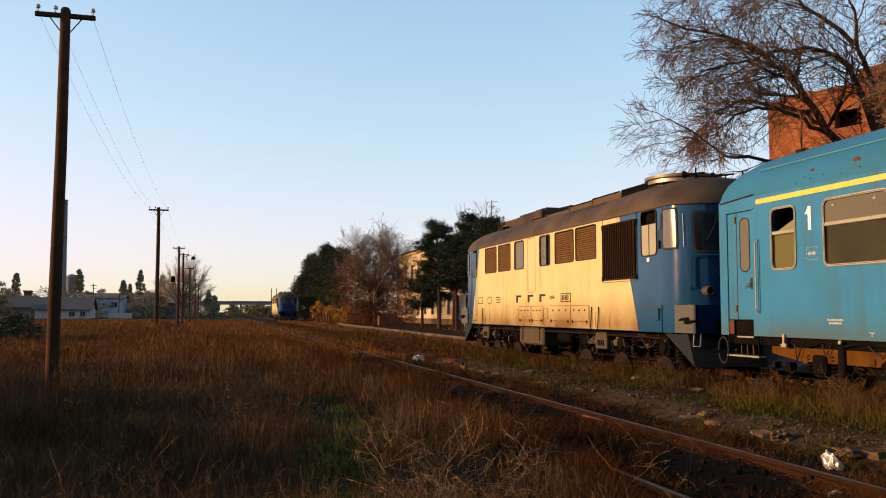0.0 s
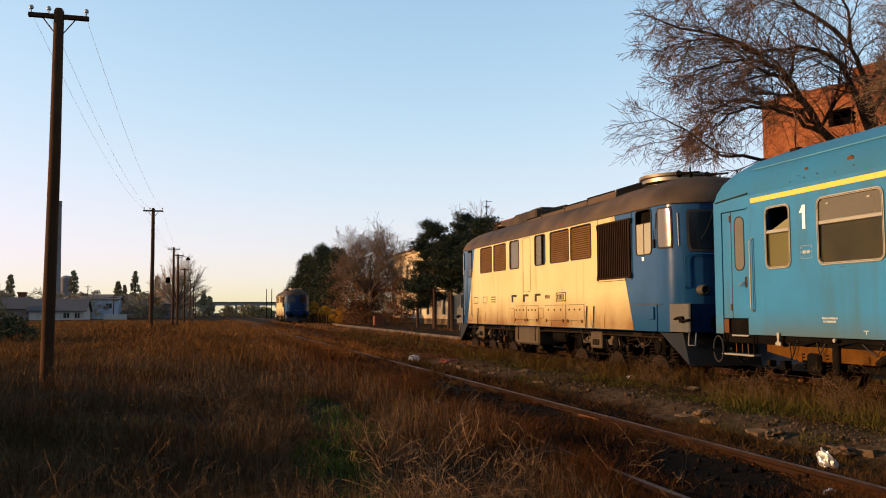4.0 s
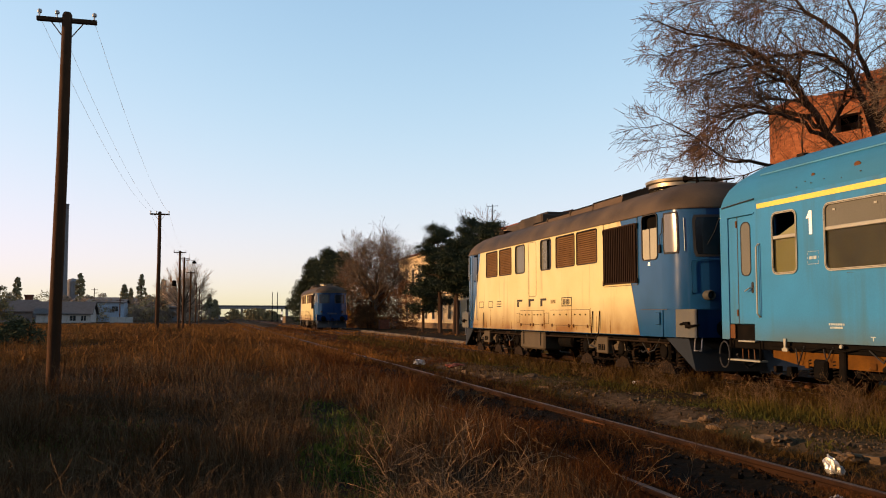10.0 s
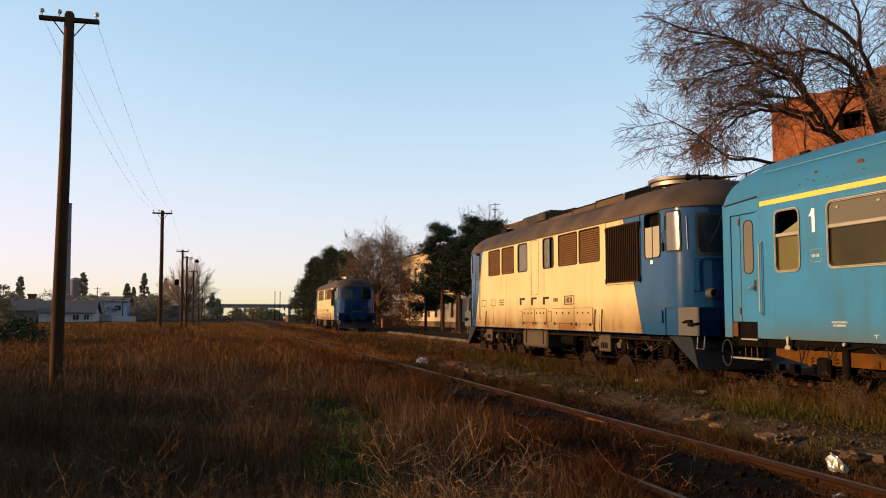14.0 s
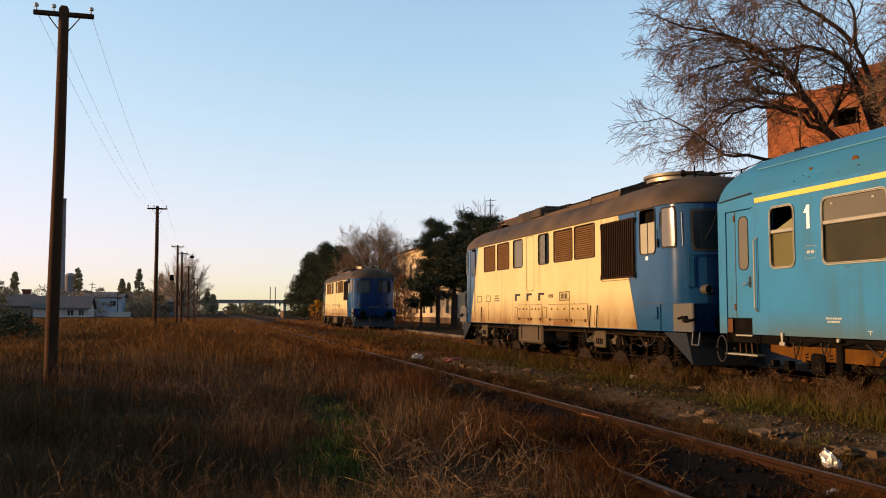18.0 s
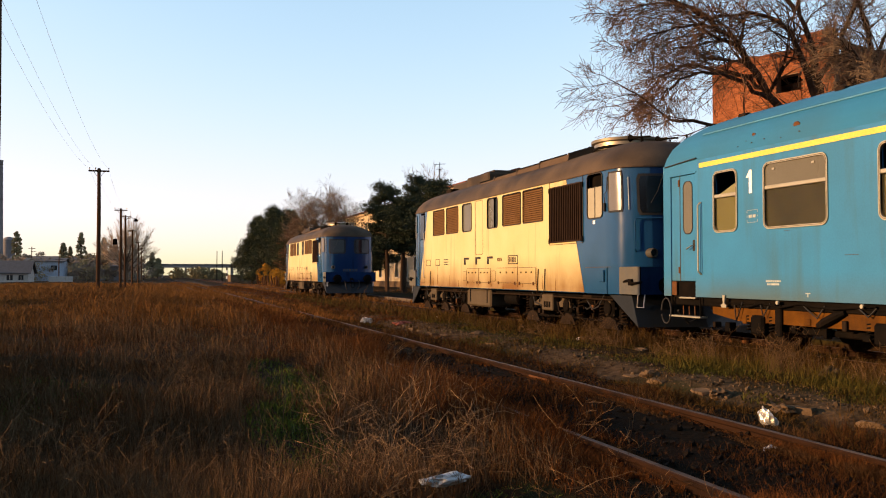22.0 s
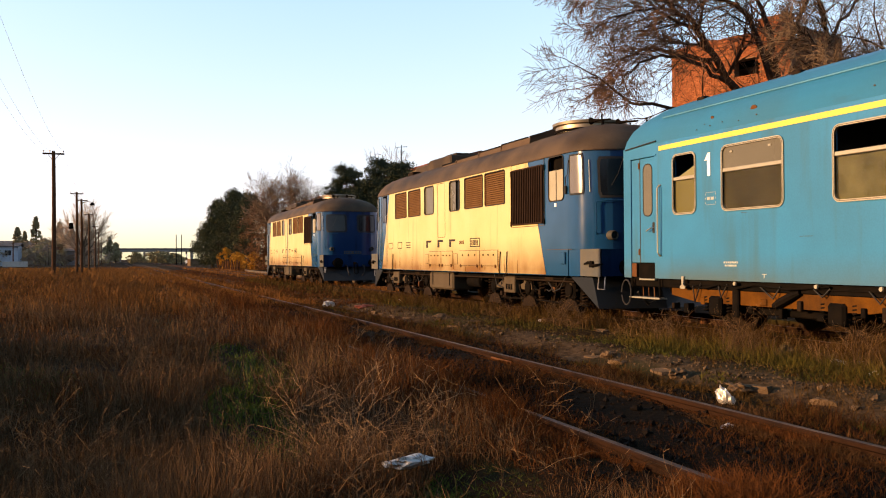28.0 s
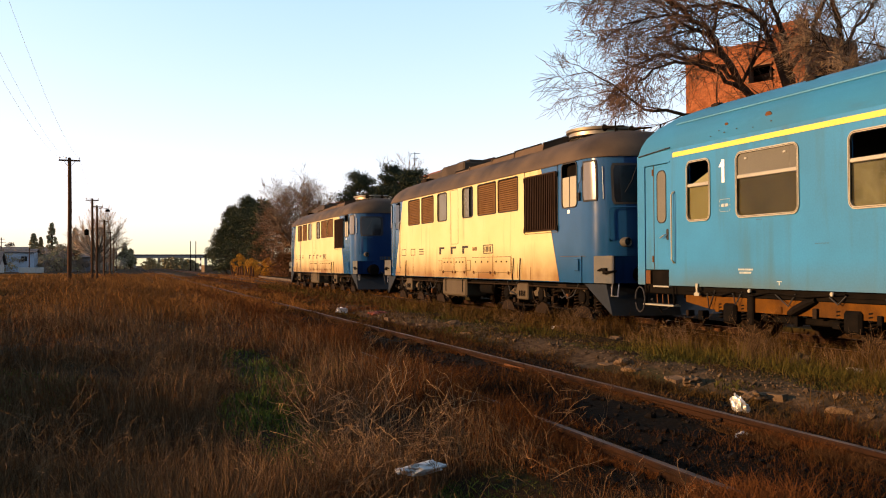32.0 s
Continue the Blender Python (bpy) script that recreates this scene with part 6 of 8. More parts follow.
def make_pine(x, y, seed, height, spread, clear, label):
    rng = random.Random(seed)
    t = thing("pine_tree", label, "tree", pose(x, y, -0.2), "pine trees")
    trunk, limbs, tufts = Mesh(), Mesh(), Mesh()
    lean = rng.uniform(-0.3, 0.3)
    trunk.tube([(0, 0, -0.3), (lean * 0.3, 0, height * 0.35), (lean, 0.1, height * 0.75), (lean * 1.1, 0.1, height * 0.97)], [0.15, 0.12, 0.07, 0.03], 8)
    v, f = [], []
    n = int(height * 5.0)
    for k in range(n):
        u = (k + rng.random()) / n
        z = clear + (height - clear) * u
        a = rng.uniform(0, 6.283)
        ln = 0.88 * spread * (1.0 - u ** 2.2 * 0.72) * rng.uniform(0.5, 1.2) * (0.8 + 0.2 * min(1, u * 5))
        base = Vector((lean * u, 0, z))
        tip = base + Vector((math.cos(a) * ln, math.sin(a) * ln, ln * rng.uniform(-0.02, 0.38)))
        mid = base.lerp(tip, 0.5) + Vector((0, 0, -0.08 * ln))
        limbs.tube([base, mid, tip], [0.045, 0.03, 0.012], 4, caps=False)
        for c in range(6):
            w = rng.uniform(0.40, 1.06)
            p = base.lerp(tip, w) + Vector((rng.gauss(0, 0.22), rng.gauss(0, 0.22), rng.gauss(0.05, 0.08)))
            pad = rng.uniform(0.26, 0.48)
            for _ in range(74):
                q = p + Vector((rng.gauss(0, pad * 0.6), rng.gauss(0, pad * 0.6), rng.gauss(pad * 0.15, pad * 0.34)))
                d = Vector((rng.gauss(0, 0.8), rng.gauss(0, 0.8), rng.gauss(0.5, 0.6))).normalized()
                b = d.orthogonal().normalized() * 0.034
                s = rng.uniform(0.12, 0.24)
                i = len(v)
                v += [q - b, q + b, q + d * s]
                f.append((i, i + 1, i + 2))
    part("trunk", trunk, BARK, t, smooth=True)
    part("branching", limbs, BARK, t)
    part("crown", tufts.add(v, f), PINE, t, "dark green needle tufts")
    return t


for x, y, seed, h, sp, cl in ((17.45, 66.5, 1, 8.4, 2.5, 3.3), (18.4, 66.0, 2, 7.0, 2.4, 3.2), (18.6, 60.5, 3, 8.4, 2.5, 3.4), (17.9, 55.5, 6, 7.6, 2.4, 3.2), (17.3, 61.0, 8, 6.4, 2.1, 2.9), (18.9, 72.5, 9, 6.8, 2.4, 2.6), (17.7, 73.5, 10, 4.2, 1.9, 1.6)):
    make_pine(x, y, seed, h, sp, cl, "dark green pine with uneven tufted crown by the station")


def make_leafy(name, x, y, seed, height, half, low, material, label, n=260, size=0.2, per=26, group="", shape=1.0, trunk_r=0.2, z=-0.2):
    """A tree or bush: trunk, a few limbs and many small leaf clumps within an uneven outline."""
    rng = random.Random(seed)
    t = thing(name, label, "bush" if "bush" in name else "tree", pose(x, y, z), group)
    wood, leaves = Mesh(), Mesh()
    wood.tube([(0, 0, -0.3), (0.1, 0, height * 0.4), (0, 0, height * 0.85)], [trunk_r, trunk_r * 0.7, trunk_r * 0.2], 7)
    spots = []
    for _ in range(n):
        u = rng.random() ** 0.8
        zz = low + (height - low) * u
        env = half * (math.sin(math.pi * min(1, 0.16 + 0.84 * u ** shape)) ** 0.6) * (1 + 0.25 * math.sin(7 * u + seed))
        a, r = rng.uniform(0, 6.283), env * rng.random() ** 0.4
        c = Vector((math.cos(a) * r, math.sin(a) * r, zz))
        spots.append((c, half * rng.uniform(0.16, 0.30)))
        if rng.random() < (0.08 if "bush" in name else 0.2):
            wood.tube([(0, 0, max(0.3, zz * 0.6)), c * 0.5 + Vector((0, 0, zz * 0.35)), c], [trunk_r * 0.3, trunk_r * 0.2, 0.015], 4, caps=False)
    leaf_cloud(leaves, rng, spots, per, size, 1.0)
    part("trunk", wood, BARK, t, smooth=True)
    part("crown", leaves, material, t, "uneven crown of small leaves")
    return t


# dark evergreens and russet shrubs beside the far track
for x, y, seed, h, half in ((16.3, 156, 30, 8.4, 3.1), (17.0, 152, 31, 11.2, 3.7), (18.3, 143, 32, 12.2, 3.9), (20.2, 153, 33, 12.4, 3.9), (19.2, 131, 34, 10.9, 3.6)):
    make_leafy("evergreen_tree", x, y, seed, h, half, 0.5, CONIFER, "dense dark evergreen tree beside the railway", 300, 0.14, 56, "evergreen trees", 0.8)
for x, y, seed, h, half, m in ((14.5, 121.5, 41, 2.9, 1.1, AUTUMN), (15.6, 118, 39, 1.8, 1.0, AUTUMN), (16.7, 108, 42, 8.2, 2.5, RUSSET), (18.8, 104, 43, 6.0, 2.6, RUSSET), (16.4, 98, 44, 2.6, 1.5, RUSSET), (18.2, 97, 45, 5.0, 2.2, RUSSET), (17.4, 97, 40, 4.2, 2.0, RUSSET), (16.2, 93, 38, 2.6, 1.5, RUSSET), (17.0, 95.5, 37, 7.6, 3.0, RUSSET),
                              (17.0, 128, 46, 2.2, 1.4, AUTUMN), (19.4, 88, 47, 5.0, 1.9, RUSSET), (15.9, 106, 48, 2.2, 1.3, AUTUMN), (20.6, 99, 49, 6.4, 2.6, RUSSET)):
    make_leafy("autumn_bush", x, y, seed, h, half, 0.1, m, "yellow autumn bush beside the far track" if m is AUTUMN else "russet half-bare bush beside the far track", 90 if h < 4 else 190, 0.10, 24, "autumn bushes", 0.9, 0.06)
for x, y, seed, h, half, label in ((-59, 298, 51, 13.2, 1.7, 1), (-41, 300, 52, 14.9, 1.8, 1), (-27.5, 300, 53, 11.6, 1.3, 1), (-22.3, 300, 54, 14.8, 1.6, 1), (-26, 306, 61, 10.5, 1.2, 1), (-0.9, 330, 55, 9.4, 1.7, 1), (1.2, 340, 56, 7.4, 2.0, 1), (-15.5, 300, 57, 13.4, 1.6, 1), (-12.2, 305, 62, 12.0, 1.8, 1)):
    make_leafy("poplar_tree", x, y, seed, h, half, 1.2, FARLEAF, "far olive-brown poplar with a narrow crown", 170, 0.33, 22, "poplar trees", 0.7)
rb = random.Random(77)
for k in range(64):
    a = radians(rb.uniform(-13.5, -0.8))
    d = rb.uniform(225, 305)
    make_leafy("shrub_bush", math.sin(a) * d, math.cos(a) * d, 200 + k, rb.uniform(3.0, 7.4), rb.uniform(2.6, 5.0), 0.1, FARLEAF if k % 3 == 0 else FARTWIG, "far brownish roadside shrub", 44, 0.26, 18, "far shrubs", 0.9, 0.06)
for k in range(16):
    a = radians(rb.uniform(-0.2, 4.2))
    d = rb.uniform(300, 440)
    make_leafy("shrub_bush", math.sin(a) * d, math.cos(a) * d, 300 + k, rb.uniform(1.6, 4.2), rb.uniform(2.2, 4.5), 0.1, OLIVE, "far green shrub below the bridge", 34, 0.4, 16, "far shrubs", 0.9, 0.06)


# ---- buildings ----
def make_station():
    t = thing("station_building", "two-storey cream rendered station building with a red-brown roof", "building", pose(27.2, 0, 0))
    y0, y1, h = 74.0, 129.0, 9.6
    wins = []
    y = y0 + 1.4
    while y < y1 - 2:
        wins += [(y, y + 1.3, 1.0, 3.2), (y, y + 1.3, 5.6, 7.8)]
        y += 3.9
    wall = part("wall", pierced(Mesh(), 0, 0.35, y0, y1, -0.4, h, wins), PLASTER, t, "stained cream rendered facade")
    part("end_wall", Mesh().box(0.35, 9.0, y1 - 0.35, y1, -0.4, h), PLASTER, t)
    part("end_wall", Mesh().box(0.35, 9.0, y0, y0 + 0.35, -0.4, h), PLASTER, t)
    part("back_wall", Mesh().box(8.65, 9.0, y0 + 0.35, y1 - 0.35, -0.4, h), PLASTER, t)
    part("plinth", Mesh().box(-0.05, -0.003, y0, y1, -0.4, 0.5), CONCRETE, t)
    part("string_course", Mesh().box(-0.08, -0.003, y0, y1, 4.4, 4.65, 0.02), PLASTER, t)
    part("cornice", Mesh().box(-0.35, 0.0, y0 - 0.3, y1 + 0.3, h - 0.25, h, 0.03), PLASTER, t)
    part("roof", Mesh().prism([(-0.75, h), (9.75, h), (9.75, h + 0.12), (4.5, h + 1.5), (-0.75, h + 0.12)], y0 - 0.6, y1 + 0.6, "y"), ROOFTILE, t, "low red-brown tiled roof")
    for a, b, z0, z1 in wins:
        w = part("window", rim(Mesh(), a, b, z0, z1, 0.02, 0.12, -0.03, 0.1), WHITEWALL, t, "tall window in a pale surround")
        part("pane", Mesh().box(0.16, 0.17, a, b, z0, z1), DARKGLASS, w)
        part("glazing_bar", Mesh().box(0.12, 0.16, (a + b) / 2 - 0.03, (a + b) / 2 + 0.03, z0, z1).box(0.12, 0.16, a, b, z0 + 1.1, z0 + 1.15), PLASTER, w)
    part("downpipe", Mesh().tube([(-0.1, y1 - 0.4, -0.2), (-0.1, y1 - 0.4, h - 0.3)], 0.06, 8), GREYROOF, t)
    part("sign_box", Mesh().box(-0.5, -0.1, y1 - 3.0, y1 - 2.3, 4.8, 5.6, 0.03), DARK, t)
    return t


make_station()
solid("aerial_mast", Mesh().tube([(0, 0, 0), (0, 0, 11.2)], 0.035, 6).tube([(-0.5, 0, 11.0), (0.5, 0, 11.1)], 0.02, 5).tube([(-0.3, 0, 10.6), (0.3, 0, 10.65)], 0.02, 5), DARK, "thin mast with a television aerial", "aerial", pose(23.4, 71.5, -0.2))


def make_brick_tower():
    """A tall many-sided brick block: courses are laid brick by brick over mortar walls."""
    t = thing("brick_tower", "tall orange-red brick tower with an arched dark opening", "building", pose(22.0, 28.1, 0))
    h, hole = 9.7, (0.95, 2.05, 8.1, 8.75)
    ca, sa = 0.945, 0.327
    # each side: from where, along where, inward where, how long, how high
    sides = [((0, 0), (0, 1), (1, 0), 2.58, h), ((0, 0), (sa, -ca), (ca, sa), 3.25, h)]
    core = Mesh()
    for k, (o, d, n, length, top) in enumerate(sides):
        m = pierced(Mesh(), 0.012, 0.4, 0.0, length, -0.4, top, [hole] if k else [])
        core.add([(o[0] + d[0] * q[1] + n[0] * q[0], o[1] + d[1] * q[1] + n[1] * q[0], q[2]) for q in m.v], m.f)
    part("core", core, MORTAR, t, "mortar walls behind the bricks")
    bx, by = sa * 3.25, -ca * 3.25
    part("back_wall", Mesh().prism([(0.4, 2.58), (3.6, 2.58), (4.4, -2.2), (bx + 0.42, by + 0.1), (bx + 0.9, by + 0.5), (3.6, -1.8), (3.1, 2.2), (0.4, 2.2)], -0.4, h, "z"), BRICK, t)
    part("inner_floor", Mesh().prism([(0.42, 2.1), (3.0, 2.1), (3.5, -1.6), (1.6, -2.4)], 7.6, 7.8, "z"), DARK, t, "dark inner floor")
    part("roof", Mesh().prism([(0.42, 2.1), (3.0, 2.1), (3.5, -1.6), (1.6, -2.4)], h - 0.5, h - 0.2, "z"), DARK, t)
    rng = random.Random(4)
    bw, bh = 0.25, 0.075
    for k, (o, d, n, length, top) in enumerate(sides):
        wall = Mesh()
        r = 0
        while -0.2 + r * bh < top + (0.45 if k else 0.1):
            z = -0.2 + r * bh
            u = -(r % 2) * bw / 2
            r += 1
            while u < length:
                a, b = max(0, u + 0.006), min(length, u + bw - 0.006)
                u += bw
                c, zc = (a + b) / 2, z + bh / 2
                if b - a < 0.04 or (z > top - 0.05 and (c < 1.95 if k else rng.random() < 0.3)):
                    continue
                if z > top - 0.4 and rng.random() < 0.06:
                    continue
                if k and hole[0] < c < hole[1] and hole[2] < zc < hole[2] + 0.3 + 0.42 * math.sqrt(max(0.0, 1 - ((c - 1.5) / 0.56) ** 2)):
                    continue
                lean = rng.uniform(-0.004, 0.006) + (0.035 if top - 0.52 < z < top - 0.40 else 0.0)
                depth = 0.012 if z < top - 0.1 else 0.38
                box = Mesh().box(-0.012 - lean, depth, a, b, z + 0.005, z + bh - 0.005)
                wall.add([(o[0] + d[0] * q[1] + n[0] * q[0], o[1] + d[1] * q[1] + n[1] * q[0], q[2]) for q in box.v], box.f)
        tagged(part("brickwork", wall, BRICK, t, "courses of weathered orange bricks"), kind="stuff")
    return t


make_brick_tower()


def gabled(name, x0, x1, y0, y1, eave, ridge, wall_m, roof_m, label, openings=(), along_x=True, group=""):
    t = thing(name, label, "building", pose((x0 + x1) / 2, y0, -0.2), group)
    w, d = (x1 - x0) / 2, y1 - y0
    face = Mesh()
    pierced(face, 0, 0.3, -w, w, 0, eave, [(a, b, c, e) for a, b, c, e in openings])
    face.v = [(p[1], p[0], p[2]) for p in face.v]
    part("wall", face, wall_m, t)
    part("side_wall", Mesh().box(-w, -w + 0.3, 0.3, d, 0, eave), wall_m, t)
    part("side_wall", Mesh().box(w - 0.3, w, 0.3, d, 0, eave), wall_m, t)
    part("back_wall", Mesh().box(-w + 0.3, w - 0.3, d - 0.3, d, 0, eave), wall_m, t)
    if along_x:
        part("roof", Mesh().prism([(-0.5, eave), (d / 2, ridge), (d + 0.5, eave), (d + 0.5, eave + 0.15), (d / 2, ridge + 0.18), (-0.5, eave + 0.15)], -w - 0.5, w + 0.5, "x"), roof_m, t)
        for s in (-1, 1):
            part("gable", Mesh().prism([(0.05, eave), (d - 0.05, eave), (d / 2, ridge - 0.05)], s * (w - 0.3), s * w, "x"), wall_m, t)
    for a, b, c, e in openings:
        wd = part("window", Mesh().box(a, b, 0.12, 0.16, c, e), DARKGLASS, t)
        part("glazing_bar", Mesh().box((a + b) / 2 - 0.04, (a + b) / 2 + 0.04, 0.06, 0.115, c, e), WHITEWALL, wd)
    return t


gabled("low_house", -33.5, -23.4, 187, 196, 1.75, 4.2, WHITEWALL, GREYROOF, "low whitewashed house under a dark roof", [(-2.6, -1.4, 0.5, 1.5), (1.2, 2.3, 0.5, 1.5), (3.3, 4.2, 0.5, 1.5)])
gabled("low_house", -44, -35.2, 193, 201, 2.2, 4.6, GREYWALL, GREYROOF, "low grey shed beside the white house", [(-2, -1, 0.8, 1.6)])
gabled("long_shed", -46, -6.5, 320, 342, 6.4, 7.9, GREYWALL, GREYROOF, "long grey industrial shed in the distance", [(-18 + 3.2 * k, -16.6 + 3.2 * k, 3.2, 4.8) for k in range(11)])
gabled("sheet_shed", -29.5, -21, 230, 240, 4.7, 5.5, PALEBLUE, GREYROOF, "pale blue sheet-metal shed among the shrubs", [(-3.0, -1.8, 2.6, 3.8), (1.4, 2.8, 2.6, 3.8)])
gabled("low_house", -19.5, -15, 250, 256, 2.4, 3.6, GREYWALL, GREYROOF, "low grey shed among the shrubs", [(-1.2, -0.4, 0.8, 1.7)])
gabled("low_house", -14, -8.5, 242, 249, 3.6, 5.2, GREYWALL, GREYROOF, "grey flat shed behind the poles", [(0.4, 1.6, 1.0, 2.2)])
solid("garden_wall", Mesh().box(-2.5, 2.0, 0, 0.25, -0.2, 1.0, 0.02), WHITEWALL, "low whitewashed garden wall", "wall", pose(-17.6, 190, 0))
ch = thing("factory_chimney", "tall grey factory chimney in the distance", "chimney", pose(-64.0, 415, -0.2))
part("shaft", Mesh().lathe((0, 0, 0), (0, 0, 1), [(0, 2.3), (25, 1.9), (50.0, 1.6), (50.6, 1.75), (51.0, 1.75), (51.0, 1.2)], 24), GREYWALL, ch, smooth=True)
for z in (17, 34, 49):
    part("hoop", Mesh().lathe((0, 0, z), (0, 0, 1), [(0, 2.1 - z * 0.008), (0.25, 2.1 - z * 0.008)], 24), CONCRETE, ch)
solid("grain_silo", Mesh().lathe((0, 0, 0), (0, 0, 1), [(0, 2.6), (17.0, 2.6), (18.0, 1.8), (18.4, 0.4)], 24), GREYWALL, "pale round silo beside the chimney", "silo", pose(-61.2, 425, -0.2), smooth=True)
solid("brick_stack", Mesh().box(-0.9, 0.9, -0.9, 0.9, 0, 6.6, 0.05).box(-1.1, 1.1, -1.1, 1.1, 6.6, 7.1, 0.05), ROOFTILE, "short square brick stack in the distance", "chimney", pose(-47.5, 255, -0.2))
for x, y, h in ((-29.3, 240, 8.6), (-20.6, 215, 5.5), (-6.6, 300, 7.6), (2.2, 380, 6.0)):
    p = thing("utility_pole", "far thin utility pole with a short crossarm", "utility pole", pose(x, y, -0.2), "far poles")
    part("shaft", Mesh().tube([(0, 0, 0), (0, 0, h)], [0.14, 0.10], 8), WOODPOLE, p)
    part("crossarm", Mesh().box(-0.8, 0.8, -0.05, 0.05, h - 0.5, h - 0.38), WOODPOLE, p)
    part("crossarm", Mesh().box(-0.2, 1.0, -0.05, 0.05, h - 1.3, h - 1.2), WOODPOLE, p)


def make_bridge():
    t = thing("road_bridge", "long grey concrete road bridge on piers across the railway", "bridge", pose(0, 500, 0))
    part("deck", Mesh().box(-14, 75, 0, 9, 5.3, 6.5, 0.1), GREYWALL, t)
    part("parapet", Mesh().box(-14, 75, 0.0, 0.15, 6.5, 7.3), GREYROOF, t)
    for x in (-9, 3.5, 16, 28.5, 41, 54):
        part("pier", Mesh().box(x, x + 1.0, 1.0, 8.0, -0.3, 5.3, 0.05), GREYWALL, t)
    part("embankment", Mesh().prism([(-14, 6.4), (-90, -0.2), (-14, -0.2)], -3, 12, "y"), GROUND, t, "earth ramp of the bridge")
    return t


make_bridge()
for x, y in ((15.1, 229), (16.4, 229)):
    solid("steel_post", Mesh().tube([(0, 0, 0), (0, 0, 7.6)], [0.12, 0.09], 8), DARK, "thin dark steel post beside the far track", "post", pose(x, y, -0.2), "steel posts")
st = thing("striped_post", "black and white striped warning post", "post", pose(14.5, 189, -0.2))
for k in range(5):
    part("band", Mesh().cyl((0, 0, k * 0.62), (0, 0, k * 0.62 + 0.62), 0.17, seg=10), WHITE if k % 2 else BLACKP, st)
solid("low_wall", Mesh().box(0, 1.9, 0, 8, 0, 1.5, 0.04), CONCRETE, "low pale wall beside the far track", "wall", pose(15.2, 188, -0.2))

# wooden fence posts leaning along the far track
rf = random.Random(9)
fence = thing("post_fence", "row of leaning weathered wooden fence posts", "fence", pose(0, 0, 0))
for k in range(17):
    y = 124 - k * 0.85
    part("post", Mesh().box(-0.07, 0.07, -0.06, 0.06, 0, 1.35 + rf.uniform(-0.2, 0.15), 0.015), WOODPOLE, fence, m=pose(13.8 + 0.065 * k, y, -0.2, rf.uniform(-6, 6), rf.uniform(-14, 8), rf.uniform(0, 40)))
solid("red_box", Mesh().box(-0.5, 0.5, -0.4, 0.4, 0, 1.1, 0.03), ROOFTILE, "rust-red metal box under the trees", "box", pose(17.2, 88.6, -0.2))

# platform behind the train: kerb stones and a paved top
plat = thing("platform", "low platform with pale worn kerb stones", "platform", pose(0, 0, 0), kind="structure")
def kerb_x(y):
    return 12.32 + max(0.0, y - 38) * 0.031


part("paving", Mesh().prism([(kerb_x(y) + 0.21, y) for y in (-20, 38, 60, 80, 101)] + [(20.3, 101), (20.3, -20)], -0.3, -0.02, "z"), GROUND, plat, "earth-covered platform top")
rk = random.Random(2)
km = [Mesh().box(0, 0.2, 0, 0.97 - 0.02 * q, -0.3, 0.02, 0.02 + 0.006 * q).data("kerb_stone", KERB) for q in range(3)]
for k in range(48, 118):
    y = -16 + k * 1.0
    part("kerb_stone", km[k % 3], None, plat, m=pose(kerb_x(y) + rk.uniform(-0.02, 0.02), y, rk.uniform(-0.012, 0.012), 0, 0, (-1.8 if y > 38 else 0) + rk.uniform(-0.6, 0.6)))

# broken concrete edging between the two tracks
edge = thing("platform_edging", "broken sunken concrete edging slabs between the tracks", "kerb", pose(0, 0, 0), kind="structure")
re_ = random.Random(6)
em = []
for q in range(8):
    w, l = re_.uniform(0.10, 0.17), (0.24, 0.32, 0.40, 0.48, 0.30, 0.56, 0.36, 0.44)[q]
    ring = [(-w / 2, -l / 2), (-w / 2 + re_.uniform(-0.02, 0.02), -l * 0.15), (-w / 2 + re_.uniform(-0.02, 0.02), l * 0.2), (-w / 2, l / 2), (w / 2, l / 2 - re_.uniform(0, 0.06)), (w / 2 + re_.uniform(-0.03, 0.03), 0), (w / 2, -l / 2 + re_.uniform(0, 0.06))]
    lift = [re_.uniform(-0.018, 0.008) for _ in ring]
    em.append(Mesh().loft([[(p * f, r * f, z + (d if z > -0.1 else 0)) for (p, r), d in zip(ring, lift)] for f, z in ((1.06, -0.2), (1.0, -0.03), (0.9, 0.0))]).data("slab", CONCRETE))
y, k = 4.4, 0
while y < 30:
    l = (0.24, 0.32, 0.40, 0.48, 0.30, 0.56, 0.36, 0.44)[k % 8]
    if re_.random() > (0.36 if y > 8.5 else 0.55):
        x = 6.46 + 0.07 * math.sin(y * 0.55) + re_.uniform(-0.08, 0.08)
        part("slab", em[k % 8], None, edge, m=pose(x, y + l / 2, -0.100 + re_.uniform(-0.05, 0.012), re_.uniform(-4, 4), re_.uniform(-8, 8), re_.uniform(-14, 14)))
    y += l + re_.choice((0.02, 0.03, 0.05, 0.16))
    k += 1

for x, y, seed, h, half in ((-7.4, 37.5, 501, 1.25, 1.3), (-9.4, 38.5, 502, 1.4, 1.6), (-11.5, 40.5, 503, 1.2, 1.5)):
    make_leafy("low_bush", x, y, seed, h, half, 0.05, CONIFER, "low dark green bush at the edge of the meadow", 70, 0.07, 30, "low bushes", 0.8, 0.03)
for x, y, seed, h, half in ((-40.5, 186, 511, 7.2, 3.6), (-47.0, 190, 512, 6.2, 3.4)):
    make_leafy("shrub_bush", x, y, seed, h, half, 0.2, OLIVE, "tall brownish bush beside the low houses", 90, 0.24, 22, "far shrubs", 0.9, 0.08)

